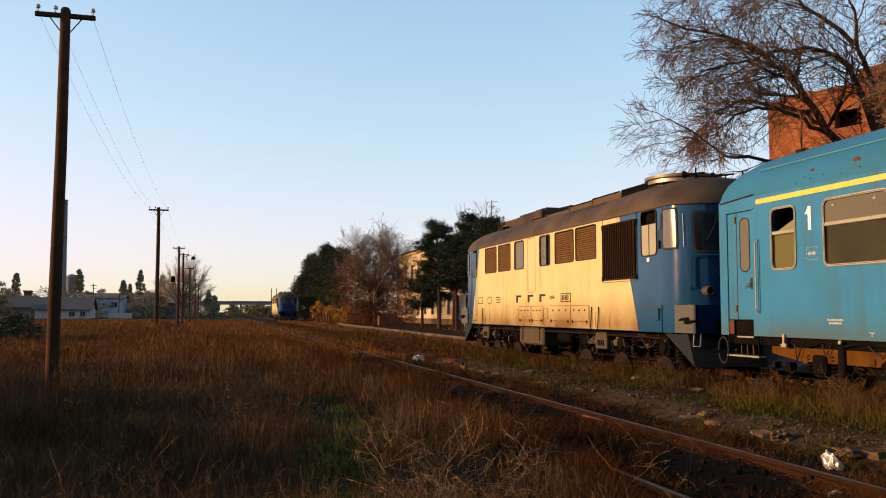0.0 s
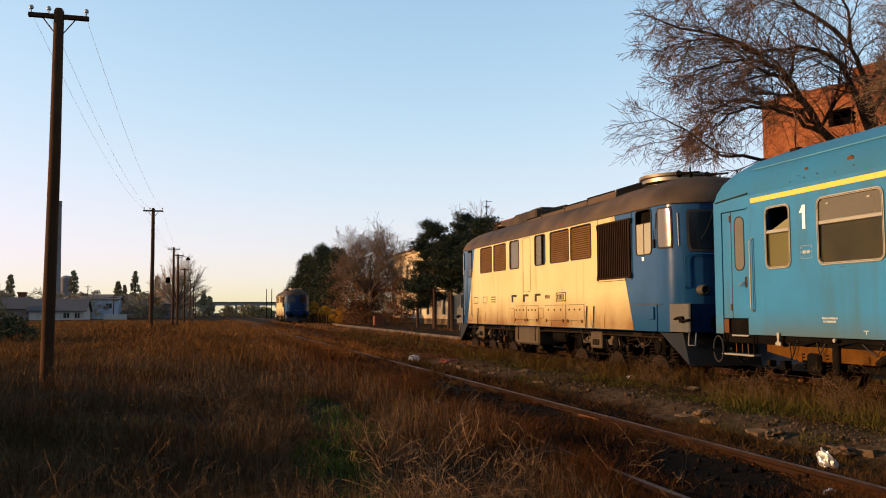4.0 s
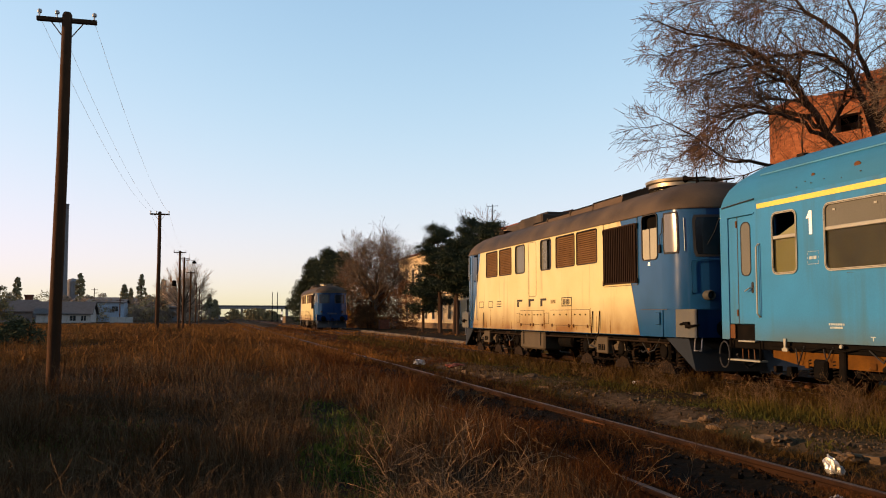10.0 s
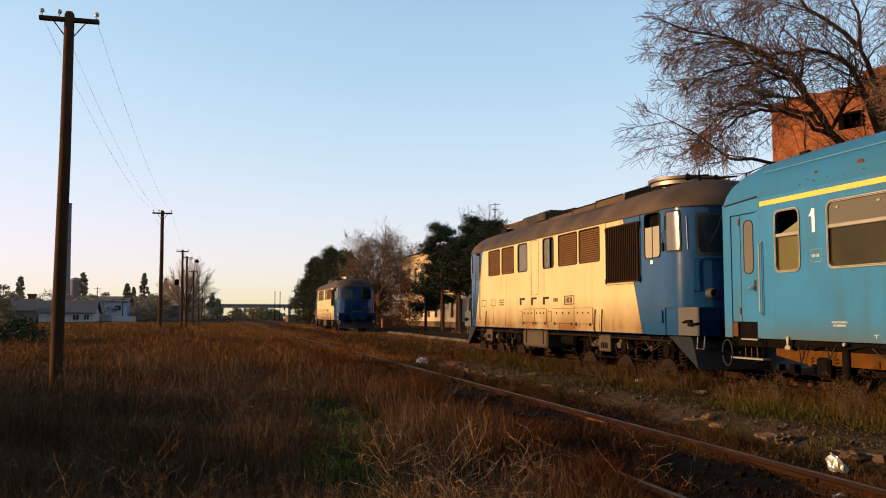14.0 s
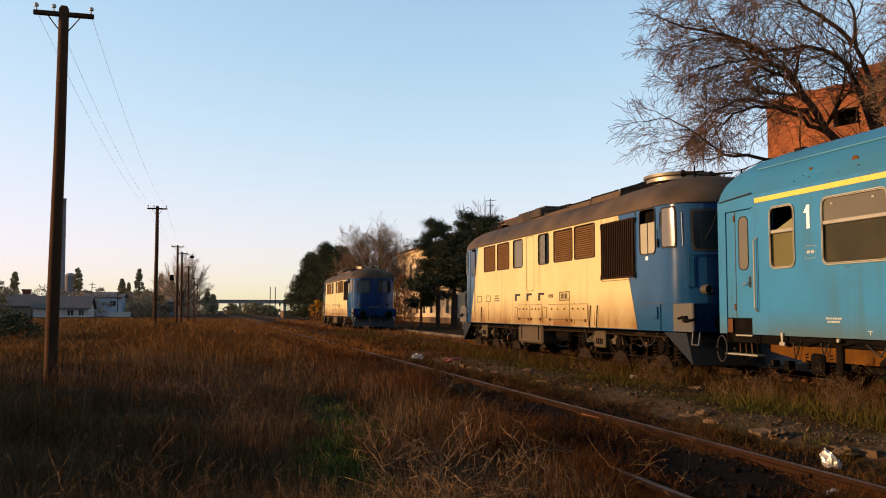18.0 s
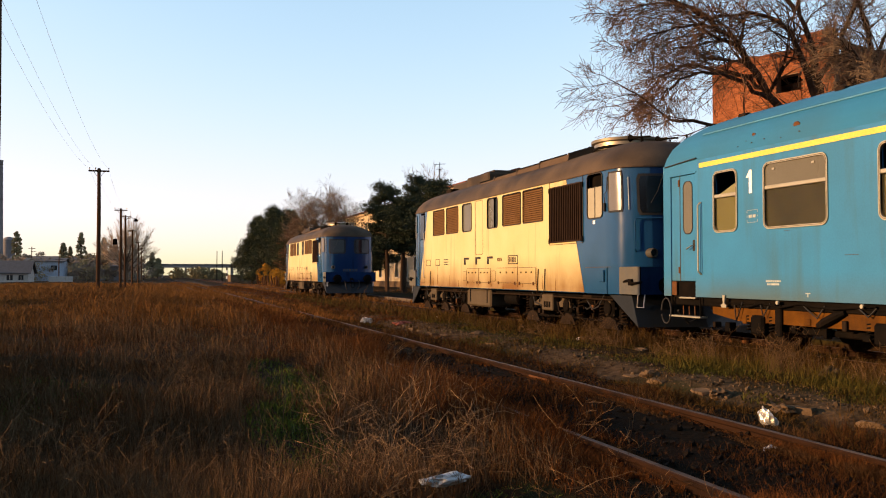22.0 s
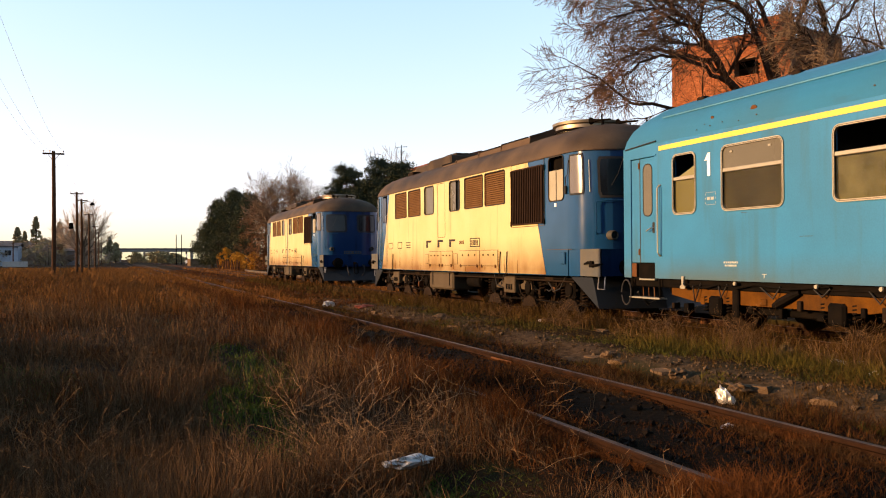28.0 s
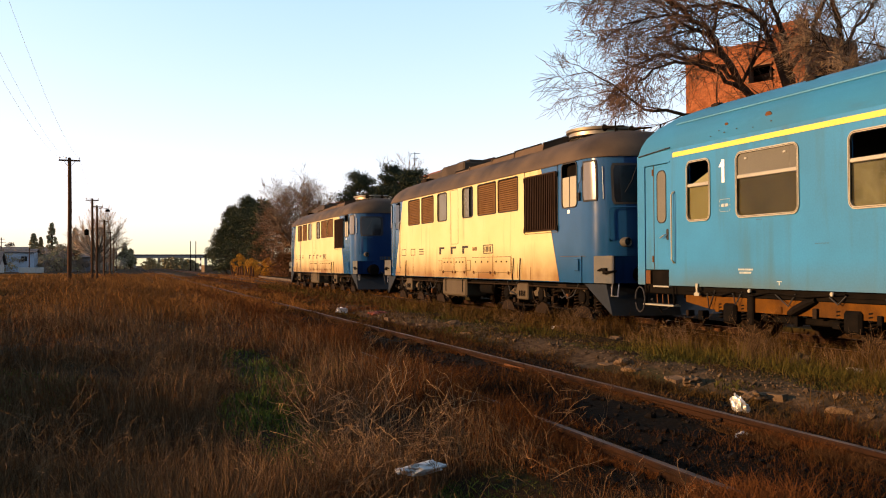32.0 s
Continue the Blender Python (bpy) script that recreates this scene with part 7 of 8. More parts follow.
# unseen bushes added on the sunny side to throw shade over the near meadow
rh = random.Random(15)
for k in range(9):
    y = 3.5 + k * 1.75 + rh.uniform(-0.4, 0.4)
    make_leafy("shade_bush", -15.5 + rh.uniform(-0.6, 0.6), y, 400 + k, 3.8 + rh.uniform(-0.5, 0.4), rh.uniform(1.2, 1.6), 0.05, RUSSET if k % 3 else OLIVE, "unseen ragged brown bush added to shade the meadow", 150, 0.18, 24, "hedgerow bushes", 0.7, 0.06)

# a long dark wall out of view, added to keep the southern sky's light off
solid("wall_south", Mesh().box(-45, 42, -0.4, 0, -0.4, 11.5), DARK, "unseen long dark wall added to block sky light", "wall", pose(0, -17, 0), kind="structure")


# ---- litter and stones ----
def crumple(seed, sx, sy, sz, sub=3, rough=0.6):
    rng = random.Random(seed)
    bm = bmesh.new()
    bmesh.ops.create_icosphere(bm, subdivisions=sub, radius=1.0)
    off = Vector((rng.uniform(0, 50), rng.uniform(0, 50), rng.uniform(0, 50)))
    for v in bm.verts:
        k = 1 + rough * noise.noise(v.co * 2.1 + off) + rough * 0.8 * abs(noise.noise(v.co * 5.3 + off)) + rng.uniform(-1, 1) * rough * 0.25
        v.co = Vector((v.co.x * sx, v.co.y * sy, v.co.z * sz)) * k
    me = bpy.data.meshes.new("crumple")
    bm.to_mesh(me)
    bm.free()
    return me


def litter(name, seed, x, y, z, size, material, label, category, turn=0, tilt=0):
    me = crumple(seed, *size)
    me.materials.append(material)
    return solid(name, me, None, label, category, pose(x, y, z, tilt, 0, turn))


litter("foil_wrap", 1, 5.09, 6.35, 0.0, (0.026, 0.056, 0.100), FOIL, "crumpled shiny foil bag leaning on the rail", "litter", 30, -28)
litter("foil_wrap", 2, 1.72, 5.12, 0.02, (0.14, 0.055, 0.03), PLASTIC, "flattened white foil wrapper among the weeds", "litter", 8)
litter("plastic_bag", 3, 4.42, 5.5, -0.06, (0.07, 0.05, 0.04), PLASTIC, "torn pale plastic bag between the rails", "litter", 15)
litter("plastic_bag", 13, 4.72, 5.42, -0.05, (0.05, 0.04, 0.05), PLASTIC, "small pale plastic scrap between the rails", "litter", 50)
litter("paper_sheet", 4, 6.02, 25.4, -0.1, (0.17, 0.1, 0.1), PLASTIC, "crumpled white paper beside the track", "litter", 20)
litter("red_rag", 5, 6.62, 23.6, -0.1, (0.24, 0.2, 0.07), REDCLOTH, "faded red rag in the grass", "rag", 0)
litter("grey_stone", 6, 8.72, 9.6, -0.1, (0.17, 0.12, 0.11), CONCRETE, "grey lump of broken concrete", "stone", 40)
litter("plastic_bag", 7, 8.0, 7.45, -0.1, (0.06, 0.07, 0.05), PLASTIC, "white plastic bag in the grass", "litter", 10)
for k, (x, y) in enumerate(((8.95, 8.95), (8.86, 8.75), (9.05, 8.6), (7.6, 12.1), (8.85, 17.2), (8.9, 27.5), (5.7, 30.5), (6.9, 20.9))):
    litter("paper_scrap", 20 + k, x, y, -0.13, (0.06, 0.05, 0.03), PLASTIC, "small white scrap of paper in the grass", "litter", k * 40)
for k, (x, y, s) in enumerate(((7.0, 18.6, 0.2), (6.3, 8.7, 0.12), (6.5, 10.6, 0.13), (8.9, 17.0, 0.12), (6.2, 7.5, 0.1), (8.4, 13.9, 0.12))):
    litter("rubble_stone", 40 + k, x, y, -0.12, (s, s * 0.8, s * 0.5), CONCRETE, "pale lump of rubble beside the track", "stone", k * 35)


def scatter(name, n, place, size, material, label, seed):
    """Many small stones in one mesh."""
    rng = random.Random(seed)
    v, f = [], []
    base = [(1, 0, 0), (-1, 0, 0), (0, 1, 0), (0, -1, 0), (0, 0, 1), (0, 0, -1)]
    tri = [(0, 2, 4), (2, 1, 4), (1, 3, 4), (3, 0, 4), (2, 0, 5), (1, 2, 5), (3, 1, 5), (0, 3, 5)]
    for _ in range(n):
        x, y = place(rng)
        s = size * rng.uniform(0.5, 1.6)
        k = len(v)
        q = Euler((rng.uniform(0, 3), rng.uniform(0, 3), rng.uniform(0, 3))).to_matrix()
        z = rise(x, y) + s * 0.2
        for b in base:
            p = q @ Vector((b[0] * s * rng.uniform(0.7, 1.2), b[1] * s * rng.uniform(0.6, 1.1), b[2] * s * rng.uniform(0.5, 0.9)))
            v.append((x + p.x, y + p.y, z + p.z * 0.8))
        f += [tuple(k + i for i in t) for t in tri]
    return solid(name, Mesh().add(v, f), material, label, "gravel", kind="stuff")


scatter("track_gravel", 2600, lambda r: (r.uniform(4.9, 6.3), 3 + 26 * r.random() ** 1.6), 0.015, STONE, "scattered ballast stones and grit along the siding", 1)
scatter("track_ballast", 3000, lambda r: (r.uniform(2.6, 5.2), 2.5 + 22 * r.random() ** 1.6), 0.028, STONE, "dirty ballast between the siding rails", 2)
scatter("path_stones", 260, lambda r: (6.6 + r.gauss(0, 0.28), 4.5 + 28 * r.random() ** 1.3), 0.036, PALERUBBLE, "pale broken stones lying along the worn path", 5)
scatter("path_rubble", 2600, lambda r: (r.uniform(6.1, 7.6), 4 + 22 * r.random() ** 1.5), 0.016, PALERUBBLE, "pale rubble on the worn strip between the tracks", 3)


# ---- grass and weeds ----
GX, GY, GS = np.arange(-40, 26, 0.5), np.arange(-14, 130, 0.5), 0.5
GH = np.array([[rise(float(x), float(y)) for y in GY] for x in GX])


def level(x, y):
    i = np.clip((x - GX[0]) / GS, 0, len(GX) - 2.001)
    j = np.clip((y - GY[0]) / GS, 0, len(GY) - 2.001)
    a, b = i.astype(int), j.astype(int)
    u, w = i - a, j - b
    return GH[a, b] * (1 - u) * (1 - w) + GH[a + 1, b] * u * (1 - w) + GH[a, b + 1] * (1 - u) * w + GH[a + 1, b + 1] * u * w


def blades(name, base, aim_, length, width, bend, material, label, rs):
    """Bent tapering blades, all in one mesh: five points and three triangles each."""
    n = len(base)
    side = np.cross(aim_, rs.normal(size=(n, 3)))
    side /= np.linalg.norm(side, axis=1)[:, None] + 1e-9
    side *= (width / 2)[:, None]
    drop = rs.normal(size=(n, 3)) * bend[:, None]
    drop[:, 2] = -np.abs(drop[:, 2]) * 0.6
    mid = base + aim_ * (length * 0.55)[:, None] + drop * (length * 0.25)[:, None]
    tip = base + aim_ * (length * 0.97)[:, None] + drop * (length * 0.95)[:, None]
    co = np.stack([base - side, base + side, mid + side * 0.8, mid - side * 0.8, tip], 1).reshape(-1, 3)
    k = np.arange(n)[:, None] * 5
    tri = np.concatenate([k + [0, 1, 2], k + [0, 2, 3], k + [3, 2, 4]], 1).reshape(-1)
    me = bpy.data.meshes.new(name)
    me.vertices.add(len(co))
    me.vertices.foreach_set("co", co.astype(np.float32).ravel())
    me.loops.add(len(tri))
    me.loops.foreach_set("vertex_index", tri.astype(np.int32))
    me.polygons.add(n * 3)
    me.polygons.foreach_set("loop_start", np.arange(0, n * 9, 3, dtype=np.int32))
    me.update(calc_edges=True)
    me.materials.append(material)
    ob = new(name, me)
    return tagged(ob, label, "grass", kind="stuff")


def patchy(x, y, s, seed):
    """A smooth value from 0 to 1 that comes and goes over the ground."""
    return 0.5 + 0.5 * np.sin(x * s + 1.7 * np.sin(y * s * 0.63 + seed)) * np.cos(y * s * 0.81 + 1.3 * np.sin(x * s * 0.57 + 2 * seed))


def field(n, rs, r0, r1, x0, x1, a0=-16.0, a1=56.0, power=1.0):
    """Ground places that thin out with distance from where one stands."""
    a = np.radians(rs.uniform(a0, a1, n * 3))
    r = r0 * (r1 / r0) ** (rs.uniform(0, 1, n * 3) ** power)
    x, y = r * np.sin(a), r * np.cos(a)
    ok = (x > x0) & (x < x1)
    return x[ok][:n], y[ok][:n]


def upright(n, rs, lean):
    d = np.stack([rs.normal(0, lean, n), rs.normal(0, lean, n), np.ones(n)], 1)
    return d / np.linalg.norm(d, axis=1)[:, None]


def sow(name, n, rs, x, y, lo, hi, w0, w1, lean, bend, material, label, tufts=0.0):
    m = len(x)
    if tufts:
        x = x + rs.normal(0, tufts, m)
        y = y + rs.normal(0, tufts, m)
    r = np.hypot(x, y)
    z = level(x, y) - 0.02
    h = rs.uniform(lo, hi, m)
    h = h * (0.42 + 0.95 * patchy(x, y, 0.9, 1.0)) * (0.75 + 0.5 * patchy(x, y, 0.23, 4.0)) * (0.55 + 0.9 * patchy(x, y, 3.1, 7.0) * patchy(x, y, 1.9, 2.6) ** 0.5)
    h = h * (1 - 0.66 * np.clip((x - 4.0) / 0.25, 0, 1) * (x < 4.62) * np.clip(0.25 + 1.1 * patchy(x * 0.2, y, 1.25, 2.2), 0, 1))
    h = h * (1 - np.where(x < 3.12, 0.38, 0.35) * np.clip((x - 2.2) / 0.5, 0, 1) * np.clip((4.4 - x) / 0.6, 0, 1) * np.clip((6.6 - y) / 1.8, 0, 1))
    w = (w0 + w1 * r) * rs.uniform(0.6, 1.4, m)
    return blades(name, np.stack([x, y, z], 1), upright(m, rs, lean), h, w, np.full(m, bend), material, label, rs)


rs = np.random.RandomState(7)
x, y = field(330000, rs, 2.6, 60, -40, 2.75, -17, 50)


def green_spot(x, y):
    """Hollows of the meadow where green sward shows between the weeds."""
    return (((x - 1.70) / 0.42) ** 2 + ((y - 12.0) / 3.2) ** 2 < 1) | (((x - 1.16) / 0.38) ** 2 + ((y - 7.9) / 2.0) ** 2 < 1) | (((x - 2.05) / 0.35) ** 2 + ((y - 4.8) / 0.55) ** 2 < 1)


bare = green_spot(x, y)
keep = (rs.uniform(size=len(x)) < 0.04 + 1.2 * patchy(x, y, 1.3, 2.0) * (0.35 + 0.85 * patchy(x, y, 0.5, 3.6))) & ~bare
x, y = x[keep], y[keep]
mix = rs.uniform(size=len(x)) < 0.25 + 0.5 * patchy(x, y, 0.7, 5.2)
sow("dry_weeds", 0, rs, x[mix], y[mix], 0.08, 0.46, 0.0015, 0.00036, 0.44, 0.45, DRYGRASS, "dense red-brown dry weeds of the meadow")
sow("brown_weeds", 0, rs, x[~mix], y[~mix], 0.08, 0.44, 0.0015, 0.00036, 0.50, 0.50, BROWNWEED, "dull grey-brown dead weeds of the meadow")
x, y = field(34000, rs, 2.6, 45, -40, 2.8, -17, 50)
keep = (patchy(x, y, 0.8, 3.0) > 0.35) & ~green_spot(x, y)
sow("straw_stems", 0, rs, x[keep], y[keep], 0.2, 0.56, 0.0010, 0.00024, 0.28, 0.22, STRAW, "pale dry stalks standing in the meadow")
x, y = field(110000, rs, 24, 150, -34, 5.4, -17, 13)
sow("far_weeds", 0, rs, x, y, 0.12, 0.42, 0.003, 0.0004, 0.3, 0.3, GOLD, "far golden brown weeds across the yard")
x, y = field(60000, rs, 26, 110, 2.4, 9.4, 1, 22)
keep = (np.abs(x - 3.1) > 0.1) & (np.abs(x - 4.6) > 0.1)
sow("far_grass", 0, rs, x[keep], y[keep], 0.04, 0.19, 0.004, 0.0005, 0.4, 0.4, DRYGRASS, "low brown grass between the far tracks")
x, y = field(60000, rs, 3.5, 30, -3.0, 2.7, -12, 40)
keep = (patchy(x, y, 0.55, 6.0) > 0.55) | green_spot(x, y)
sow("green_grass", 0, rs, x[keep], y[keep], 0.06, 0.2, 0.004, 0.0006, 0.4, 0.4, GREEN, "green grass patches between the weeds")
x, y = field(80000, rs, 2.8, 60, 2.5, 5.6, 5, 60)
keep = (np.abs(x - 3.1) > 0.05) & (np.abs(x - 4.6) > 0.06) & (patchy(x, y, 1.1, 5.0) * (0.4 + 0.8 * patchy(x, y, 0.6, 2.2)) > 0.2 + 0.12 * np.clip((6.4 - y) / 1.6, 0, 1))
x, y = x[keep], y[keep]
tall = (rs.uniform(size=len(x)) < 0.50 + 0.50 * patchy(x, y, 1.7, 3.9)) | (y > 12)
sow("siding_weeds", 0, rs, x[tall], y[tall], 0.08, 0.30, 0.0013, 0.00034, 0.26, 0.3, SIDINGWEED, "dark rusty weeds growing in the siding")
sow("low_weeds", 0, rs, x[~tall], y[~tall], 0.03, 0.15, 0.003, 0.0005, 0.5, 0.4, SOILWEED, "dark low weeds on the soil between the siding rails")
x, y = field(60000, rs, 2.8, 60, 2.4, 3.5, 5, 60)
keep = (patchy(x, y, 2.3, 3.5) > 0.3 + 0.3 * (y < 5)) & ((x < 3.02) | (y > 9))
sow("rail_weeds", 0, rs, x[keep], y[keep], 0.12, 0.40, 0.002, 0.00042, 0.25, 0.28, DRYGRASS, "rusty brown weeds along the siding rail")
x, y = field(30000, rs, 2.8, 60, 4.2, 5.3, 5, 60)
keep = (patchy(x, y, 1.6, 1.5) > 0.3) & (np.abs(x - 4.6) > 0.05)
sow("rail_weeds", 0, rs, x[keep], y[keep], 0.05, 0.20, 0.002, 0.0004, 0.35, 0.4, TRACKWEED, "short brown weeds beside the siding rail")
for c in (3.0975, 4.6025):
    x = c + rs.choice([-1.0, -1.0, -1.0, 1.0], 64000) * rs.uniform(0.045, 0.26, 64000)
    y = 2.6 * (45 / 2.6) ** rs.uniform(size=64000)
    keep = patchy(x, y, 2.7, c) * (0.5 + patchy(x, y, 0.9, 1.0)) > (0.12 if c < 4 else 0.36) + 0.25 * (y < 5)
    sow("rail_edge_weeds", 0, rs, x[keep], y[keep], 0.10, 0.42 if c < 4 else 0.28, 0.0015, 0.00036, 0.35, 0.35, DRYGRASS if c < 4 else BROWNWEED, "dull weeds crowding the rusty siding rail")
x = 3.0975 - rs.uniform(0.038, 0.12, 34000)
y = 2.4 * (40 / 2.4) ** rs.uniform(size=34000)
keep = (patchy(x, y, 3.3, 4.1) > 0.22) & (y < 14)
x, y = np.append(x[keep], 1.505 + x[keep]), np.append(y[keep], y[keep])
sow("rail_foot_weeds", 0, rs, x, y, 0.14, 0.27, 0.0015, 0.00034, 0.25, 0.2, DRYGRASS, "short rusty weeds against the foot of the rail")
x, y = field(150000, rs, 5, 75, 5.2, 9.5, 8, 62)
wob = 0.9 * (patchy(x, y, 1.7, 0.7) - 0.5) + rs.normal(0, 0.18, len(x))
keep = (patchy(x, y, 0.7, 8.0) + 0.5 * (x + wob > 7.3) - 0.45 * (np.abs(x + wob - 6.5) < 0.55)) * (0.45 + 0.9 * patchy(x, y, 1.9, 5.5)) > 0.42
sow("short_grass", 0, rs, x[keep], y[keep], 0.04, 0.17, 0.004, 0.0006, 0.5, 0.4, DULLGREEN, "short green and yellow grass between the tracks")
x, y = field(50000, rs, 5, 75, 5.1, 9.4, 8, 62)
keep = patchy(x, y, 0.6, 9.0) - 0.15 * (np.abs(x - 6.5) < 0.55) > 0.42
sow("yellow_grass", 0, rs, x[keep], y[keep], 0.05, 0.24, 0.0035, 0.0005, 0.4, 0.4, TRACKWEED, "yellowed grass tufts between the tracks")
x, y = field(26000, rs, 5, 40, 5.0, 7.6, 8, 62)
keep = patchy(x, y, 2.4, 6.3) * (0.4 + 0.8 * patchy(x, y, 0.9, 1.4)) > 0.34
sow("path_weeds", 0, rs, x[keep], y[keep], 0.06, 0.26, 0.0016, 0.0003, 0.4, 0.4, TRACKWEED, "brown weed tufts on the worn path between the tracks")
x, y = field(120000, rs, 7, 60, 7.6, 9.75, 8, 68)
keep = patchy(x, y, 1.2, 2.5) + 0.4 * (x > 8.7) - 0.3 * (x < 8.4) + rs.normal(0, 0.10, len(x)) > 0.50
sow("track_weeds", 0, rs, x[keep], y[keep], 0.10, 0.52, 0.0016, 0.0003, 0.26, 0.25, TRACKWEED, "brown weeds grown up along the train's rail")
x, y = field(9000, rs, 7, 40, 8.1, 9.7, 8, 68)
keep = patchy(x, y, 1.0, 7.5) > 0.4
sow("track_straw", 0, rs, x[keep], y[keep], 0.2, 0.62, 0.0015, 0.0003, 0.28, 0.18, STRAW, "pale stalks along the train's rail")
x, y = rs.uniform(-14, 12, 26000), rs.uniform(-10, 9, 26000)
keep = (np.abs(x - 3.1) > 0.12) & (np.abs(x - 4.6) > 0.12) & ((x < 8.9) | (x > 12.3)) & (np.hypot(x, y) > 1.2) & ((y < 2.4) | (np.degrees(np.arctan2(x, y)) < -16))
sow("yard_weeds", 0, rs, x[keep], y[keep], 0.12, 0.4, 0.008, 0.0006, 0.4, 0.4, DRYGRASS, "brown weeds spread over the rest of the yard")
x, y = field(34000, rs, 34, 130, 9.2, 20, 4, 30)
keep = (np.abs(x - 12.4 - np.maximum(0, y - 38) * 0.031) > 0.3)
sow("platform_weeds", 0, rs, x[keep], y[keep], 0.1, 0.35, 0.006, 0.0006, 0.3, 0.35, GOLD, "dry weeds on the far platform and track")


x, y = field(70000, rs, 7, 60, 7.3, 9.9, 8, 68)
keep = patchy(x, y, 0.95, 4.4) + rs.normal(0, 0.1, len(x)) > 0.5
sow("olive_weeds", 0, rs, x[keep], y[keep], 0.10, 0.36, 0.0018, 0.0003, 0.35, 0.3, OLIVEGRASS, "olive green weeds mixed into the dry growth by the train")
x, y = field(64000, rs, 8, 60, 9.0, 9.98, 8, 68)
keep = patchy(x, y, 1.7, 3.3) * (0.5 + patchy(x, y, 0.8, 6.1)) > 0.36
sow("bed_weeds", 0, rs, x[keep], y[keep], 0.18, 0.72, 0.0016, 0.0003, 0.26, 0.25, TRACKWEED, "yellow brown weeds hiding the rail beside the train")


def dry_shrub(x, y, seed, height, label, stems, material, thin=0.0012, thick=0.0023):
    rng = random.Random(seed)
    spec = {"wander": 0.12, "lift": [0.0, 0.0, 0.02, 0.0], "kids": [7, 4, 2], "from": 0.2, "angle": (30, 82), "shrink": (0.36, 0.62), "thin": thin}
    limbs = []
    for _ in range(stems):
        a, s = rng.uniform(0, 6.283), rng.uniform(0.2, 1.3)
        grow(rng, (rng.gauss(0, 0.12), rng.gauss(0, 0.12), 0), (math.cos(a) * s, math.sin(a) * s, 1), height * rng.uniform(0.6, 1.1), thick, 0, 2, spec, limbs)
    me = Mesh()
    for pts, rad, lv in limbs:
        me.tube(pts, rad, 3, caps=False)
    return solid("dry_shrub", me, material, label, "shrub", pose(x, y, rise(x, y) - 0.02), "dry shrubs")


SHRUBS = ((1.45, 5.9, 0.62, 6), (1.2, 5.4, 0.54, 4), (1.80, 6.1, 0.60, 5), (1.25, 6.2, 0.52, 4), (1.65, 5.3, 0.52, 5), (0.55, 4.9, 0.32, 5), (-0.3, 5.2, 0.38, 5), (0.1, 6.6, 0.36, 6), (0.75, 9.8, 0.6, 14), (-0.9, 7.4, 0.5, 10), (0.2, 11.5, 0.6, 10), (1.6, 8.6, 0.5, 12))
for k, (x, y, h, n) in enumerate(SHRUBS):
    dry_shrub(x, y, 60 + k, h, "pale dry twiggy shrub standing in the weeds", n, PALESTRAW if k < 5 else STRAW, 0.0016 if k < 5 else 0.0013, 0.0027 if k < 5 else 0.0023)
for k, (x, y, h) in enumerate(((8.3, 11.5, 0.5), (8.7, 8.4, 0.6), (8.4, 15.0, 0.5), (8.0, 9.9, 0.45), (8.8, 13.0, 0.55), (8.6, 10.4, 0.6), (8.5, 18.5, 0.5), (8.9, 16.4, 0.55))):
    dry_shrub(x, y, 90 + k, h, "dry stalky weed beside the train", 7, STRAW, 0.0017, 0.0026)


x, y = field(40000, rs, 3.0, 26, -12, 2.7, -15, 42)
keep = patchy(x, y, 2.1, 1.9) * (0.5 + 0.8 * patchy(x, y, 0.5, 3.6)) * ~green_spot(x, y) > 0.46
sow("seed_stalks", 0, rs, x[keep], y[keep], 0.25, 0.62, 0.0009, 0.00022, 0.2, 0.1, STRAW, "thin pale seed stalks above the weeds")


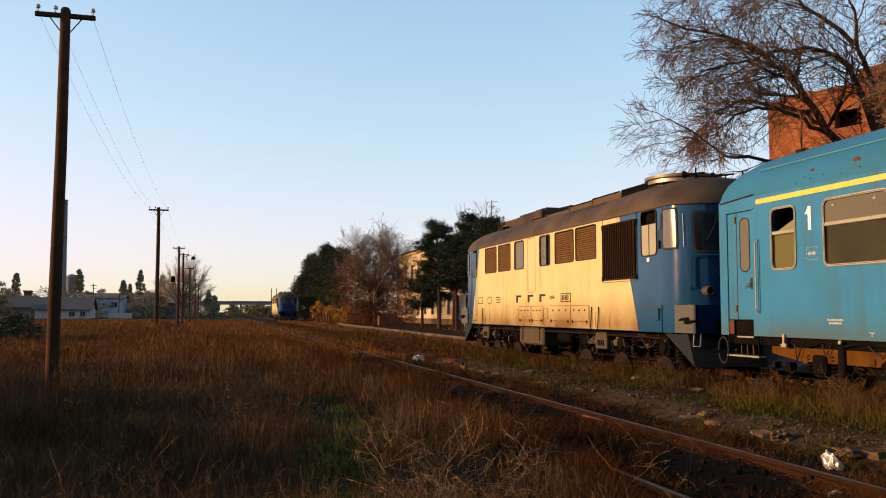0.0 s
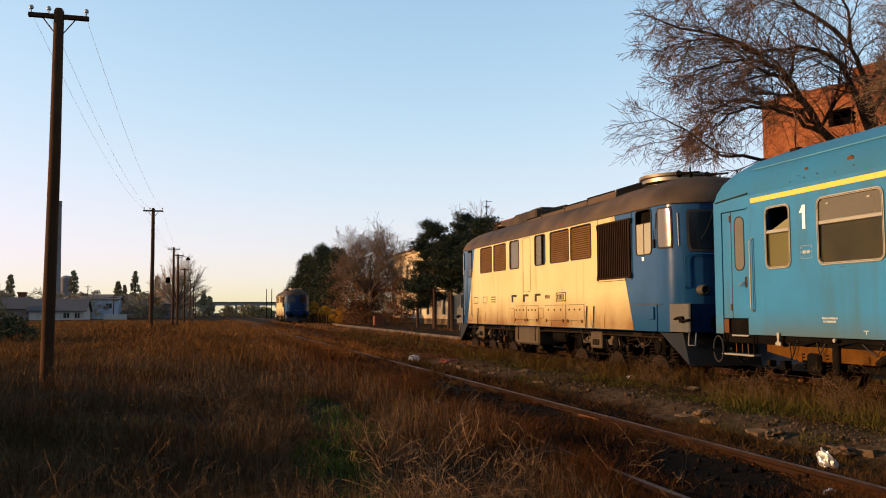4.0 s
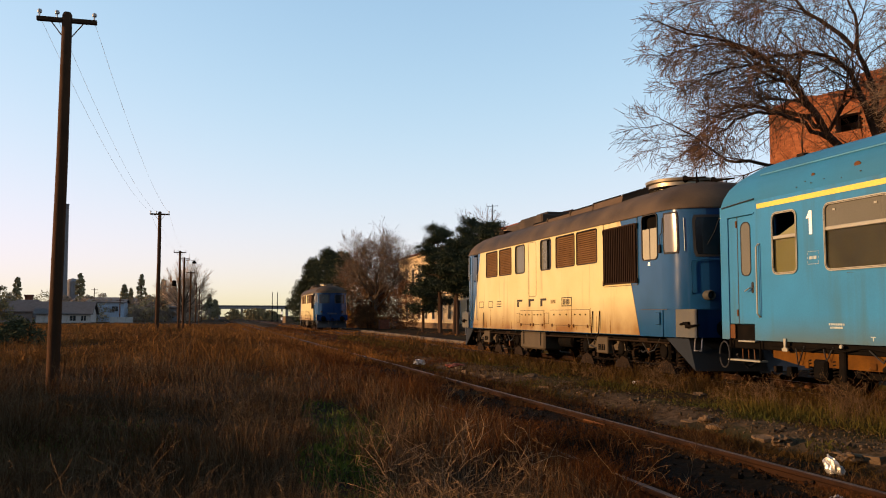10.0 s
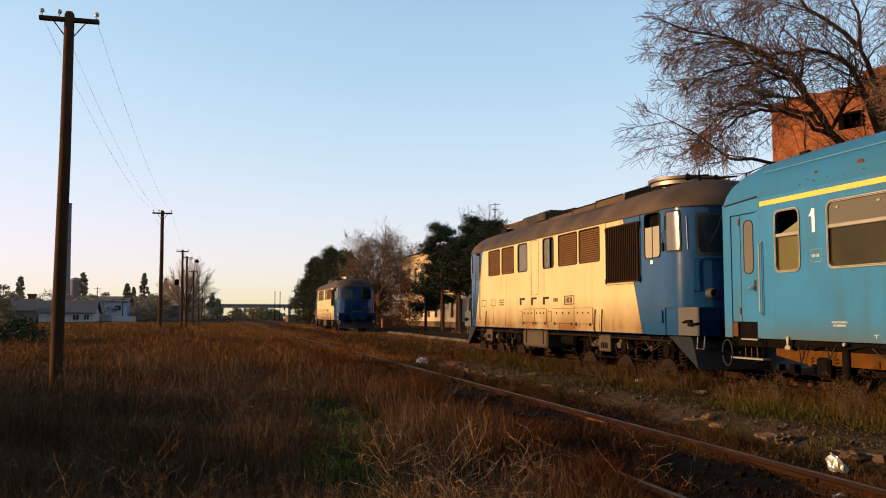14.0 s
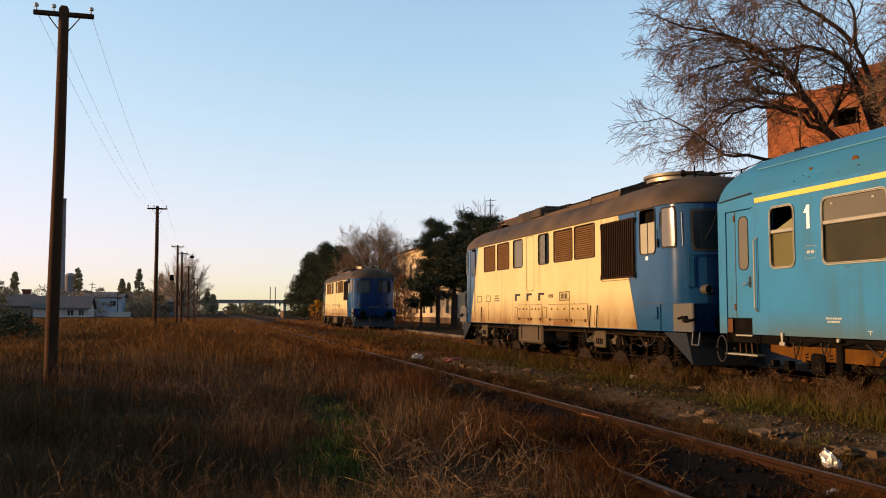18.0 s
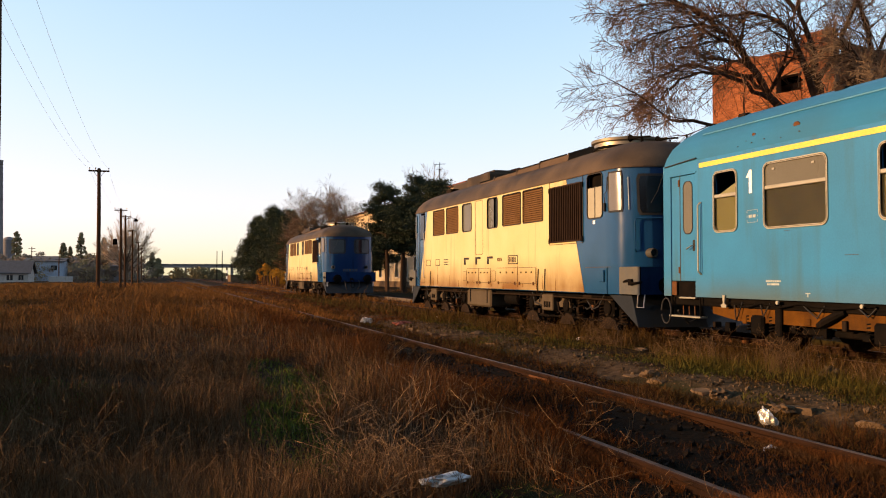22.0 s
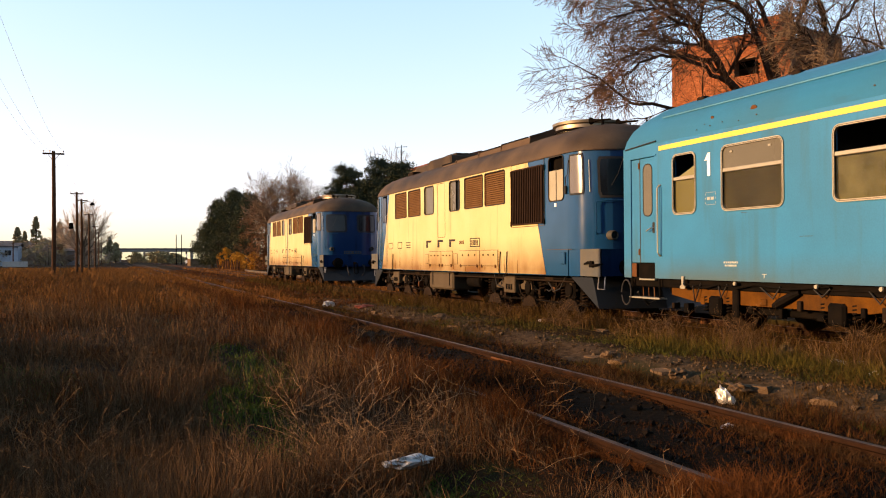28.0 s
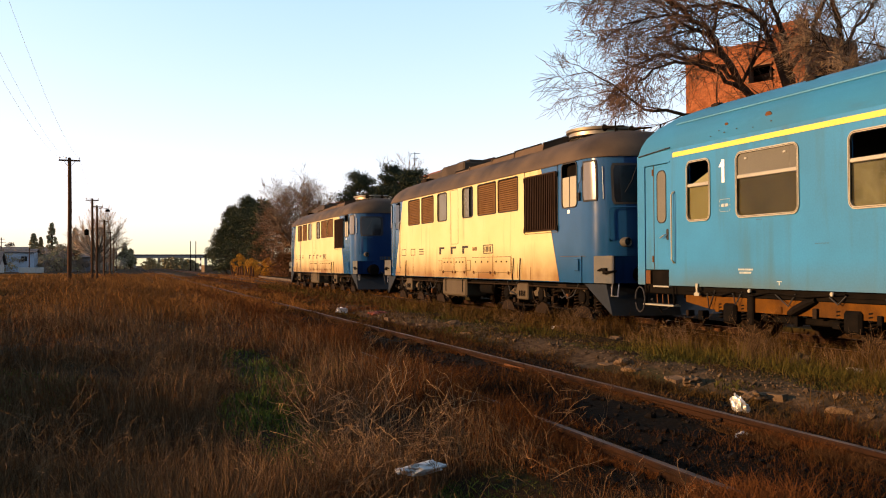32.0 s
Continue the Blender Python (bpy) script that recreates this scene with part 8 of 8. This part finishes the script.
def weed_stalks():
    """Single branching stalks spread through the near meadow, in one mesh."""
    rng = random.Random(33)
    spec = {"wander": 0.16, "lift": [0.0, 0.03, 0.0], "kids": [6, 3], "from": 0.3, "angle": (24, 70), "shrink": (0.25, 0.5), "thin": 0.0017}
    me = Mesh()
    for _ in range(420):
        a, r = radians(rng.uniform(-14, 42)), 3.6 * (22 / 3.6) ** rng.random()
        x, y = r * math.sin(a), r * math.cos(a)
        if x > 2.6:
            continue
        limbs = []
        s = rng.uniform(0.0, 0.5)
        b = rng.uniform(0, 6.283)
        grow(rng, (x, y, rise(x, y)), (math.cos(b) * s, math.sin(b) * s, 1), rng.uniform(0.3, 0.6), 0.0012, 0, 2, spec, limbs)
        for pts, rad, lv in limbs:
            me.tube(pts, [max(q * 0.8, 0.0006 + 0.00013 * r) for q in rad], 3, caps=False)
    return solid("weed_stalks", me, STRAW, "branching dead weed stalks standing in the meadow", "weeds", kind="stuff")


weed_stalks()


# ---- what moves ----
PASSAGE = [(0, 142.0), (2, 131.4), (4, 120.3), (6, 109.0), (8, 99.7), (10, 90.6), (12, 82.8), (14, 76.6), (17, 69.1), (20, 61.6), (23, 55.8), (26, 51.0), (29, 47.0), (32, 44.2)]


def along(t):
    """Where the rolling locomotive is at t seconds: a smooth curve through the passage."""
    for i in range(len(PASSAGE) - 1):
        (t0, y0), (t1, y1) = PASSAGE[i], PASSAGE[i + 1]
        if t <= t1:
            def slope(j):
                a, b = max(0, j - 1), min(len(PASSAGE) - 1, j + 1)
                return (PASSAGE[b][1] - PASSAGE[a][1]) / (PASSAGE[b][0] - PASSAGE[a][0])
            h = t1 - t0
            u = (t - t0) / h
            return ((2 * u ** 3 - 3 * u ** 2 + 1) * y0 + (u ** 3 - 2 * u ** 2 + u) * h * slope(i) + (3 * u ** 2 - 2 * u ** 3) * y1 + (u ** 3 - u ** 2) * h * slope(i + 1))
    return PASSAGE[-1][1]


def motions():
    ys = [along(k * 0.5) for k in range(65)]
    walk(loco_b, [(k * 0.5, pose(track_x(y), y, 0)) for k, y in enumerate(ys)])
    for ws in gear_b:
        y = ws.matrix_basis.translation.y
        walk(ws, [(k * 0.1, pose(0, y, 0.55, math.degrees((along(k * 0.1) - PASSAGE[0][1]) / 0.55), 0, 0)) for k in range(321)])


motions()
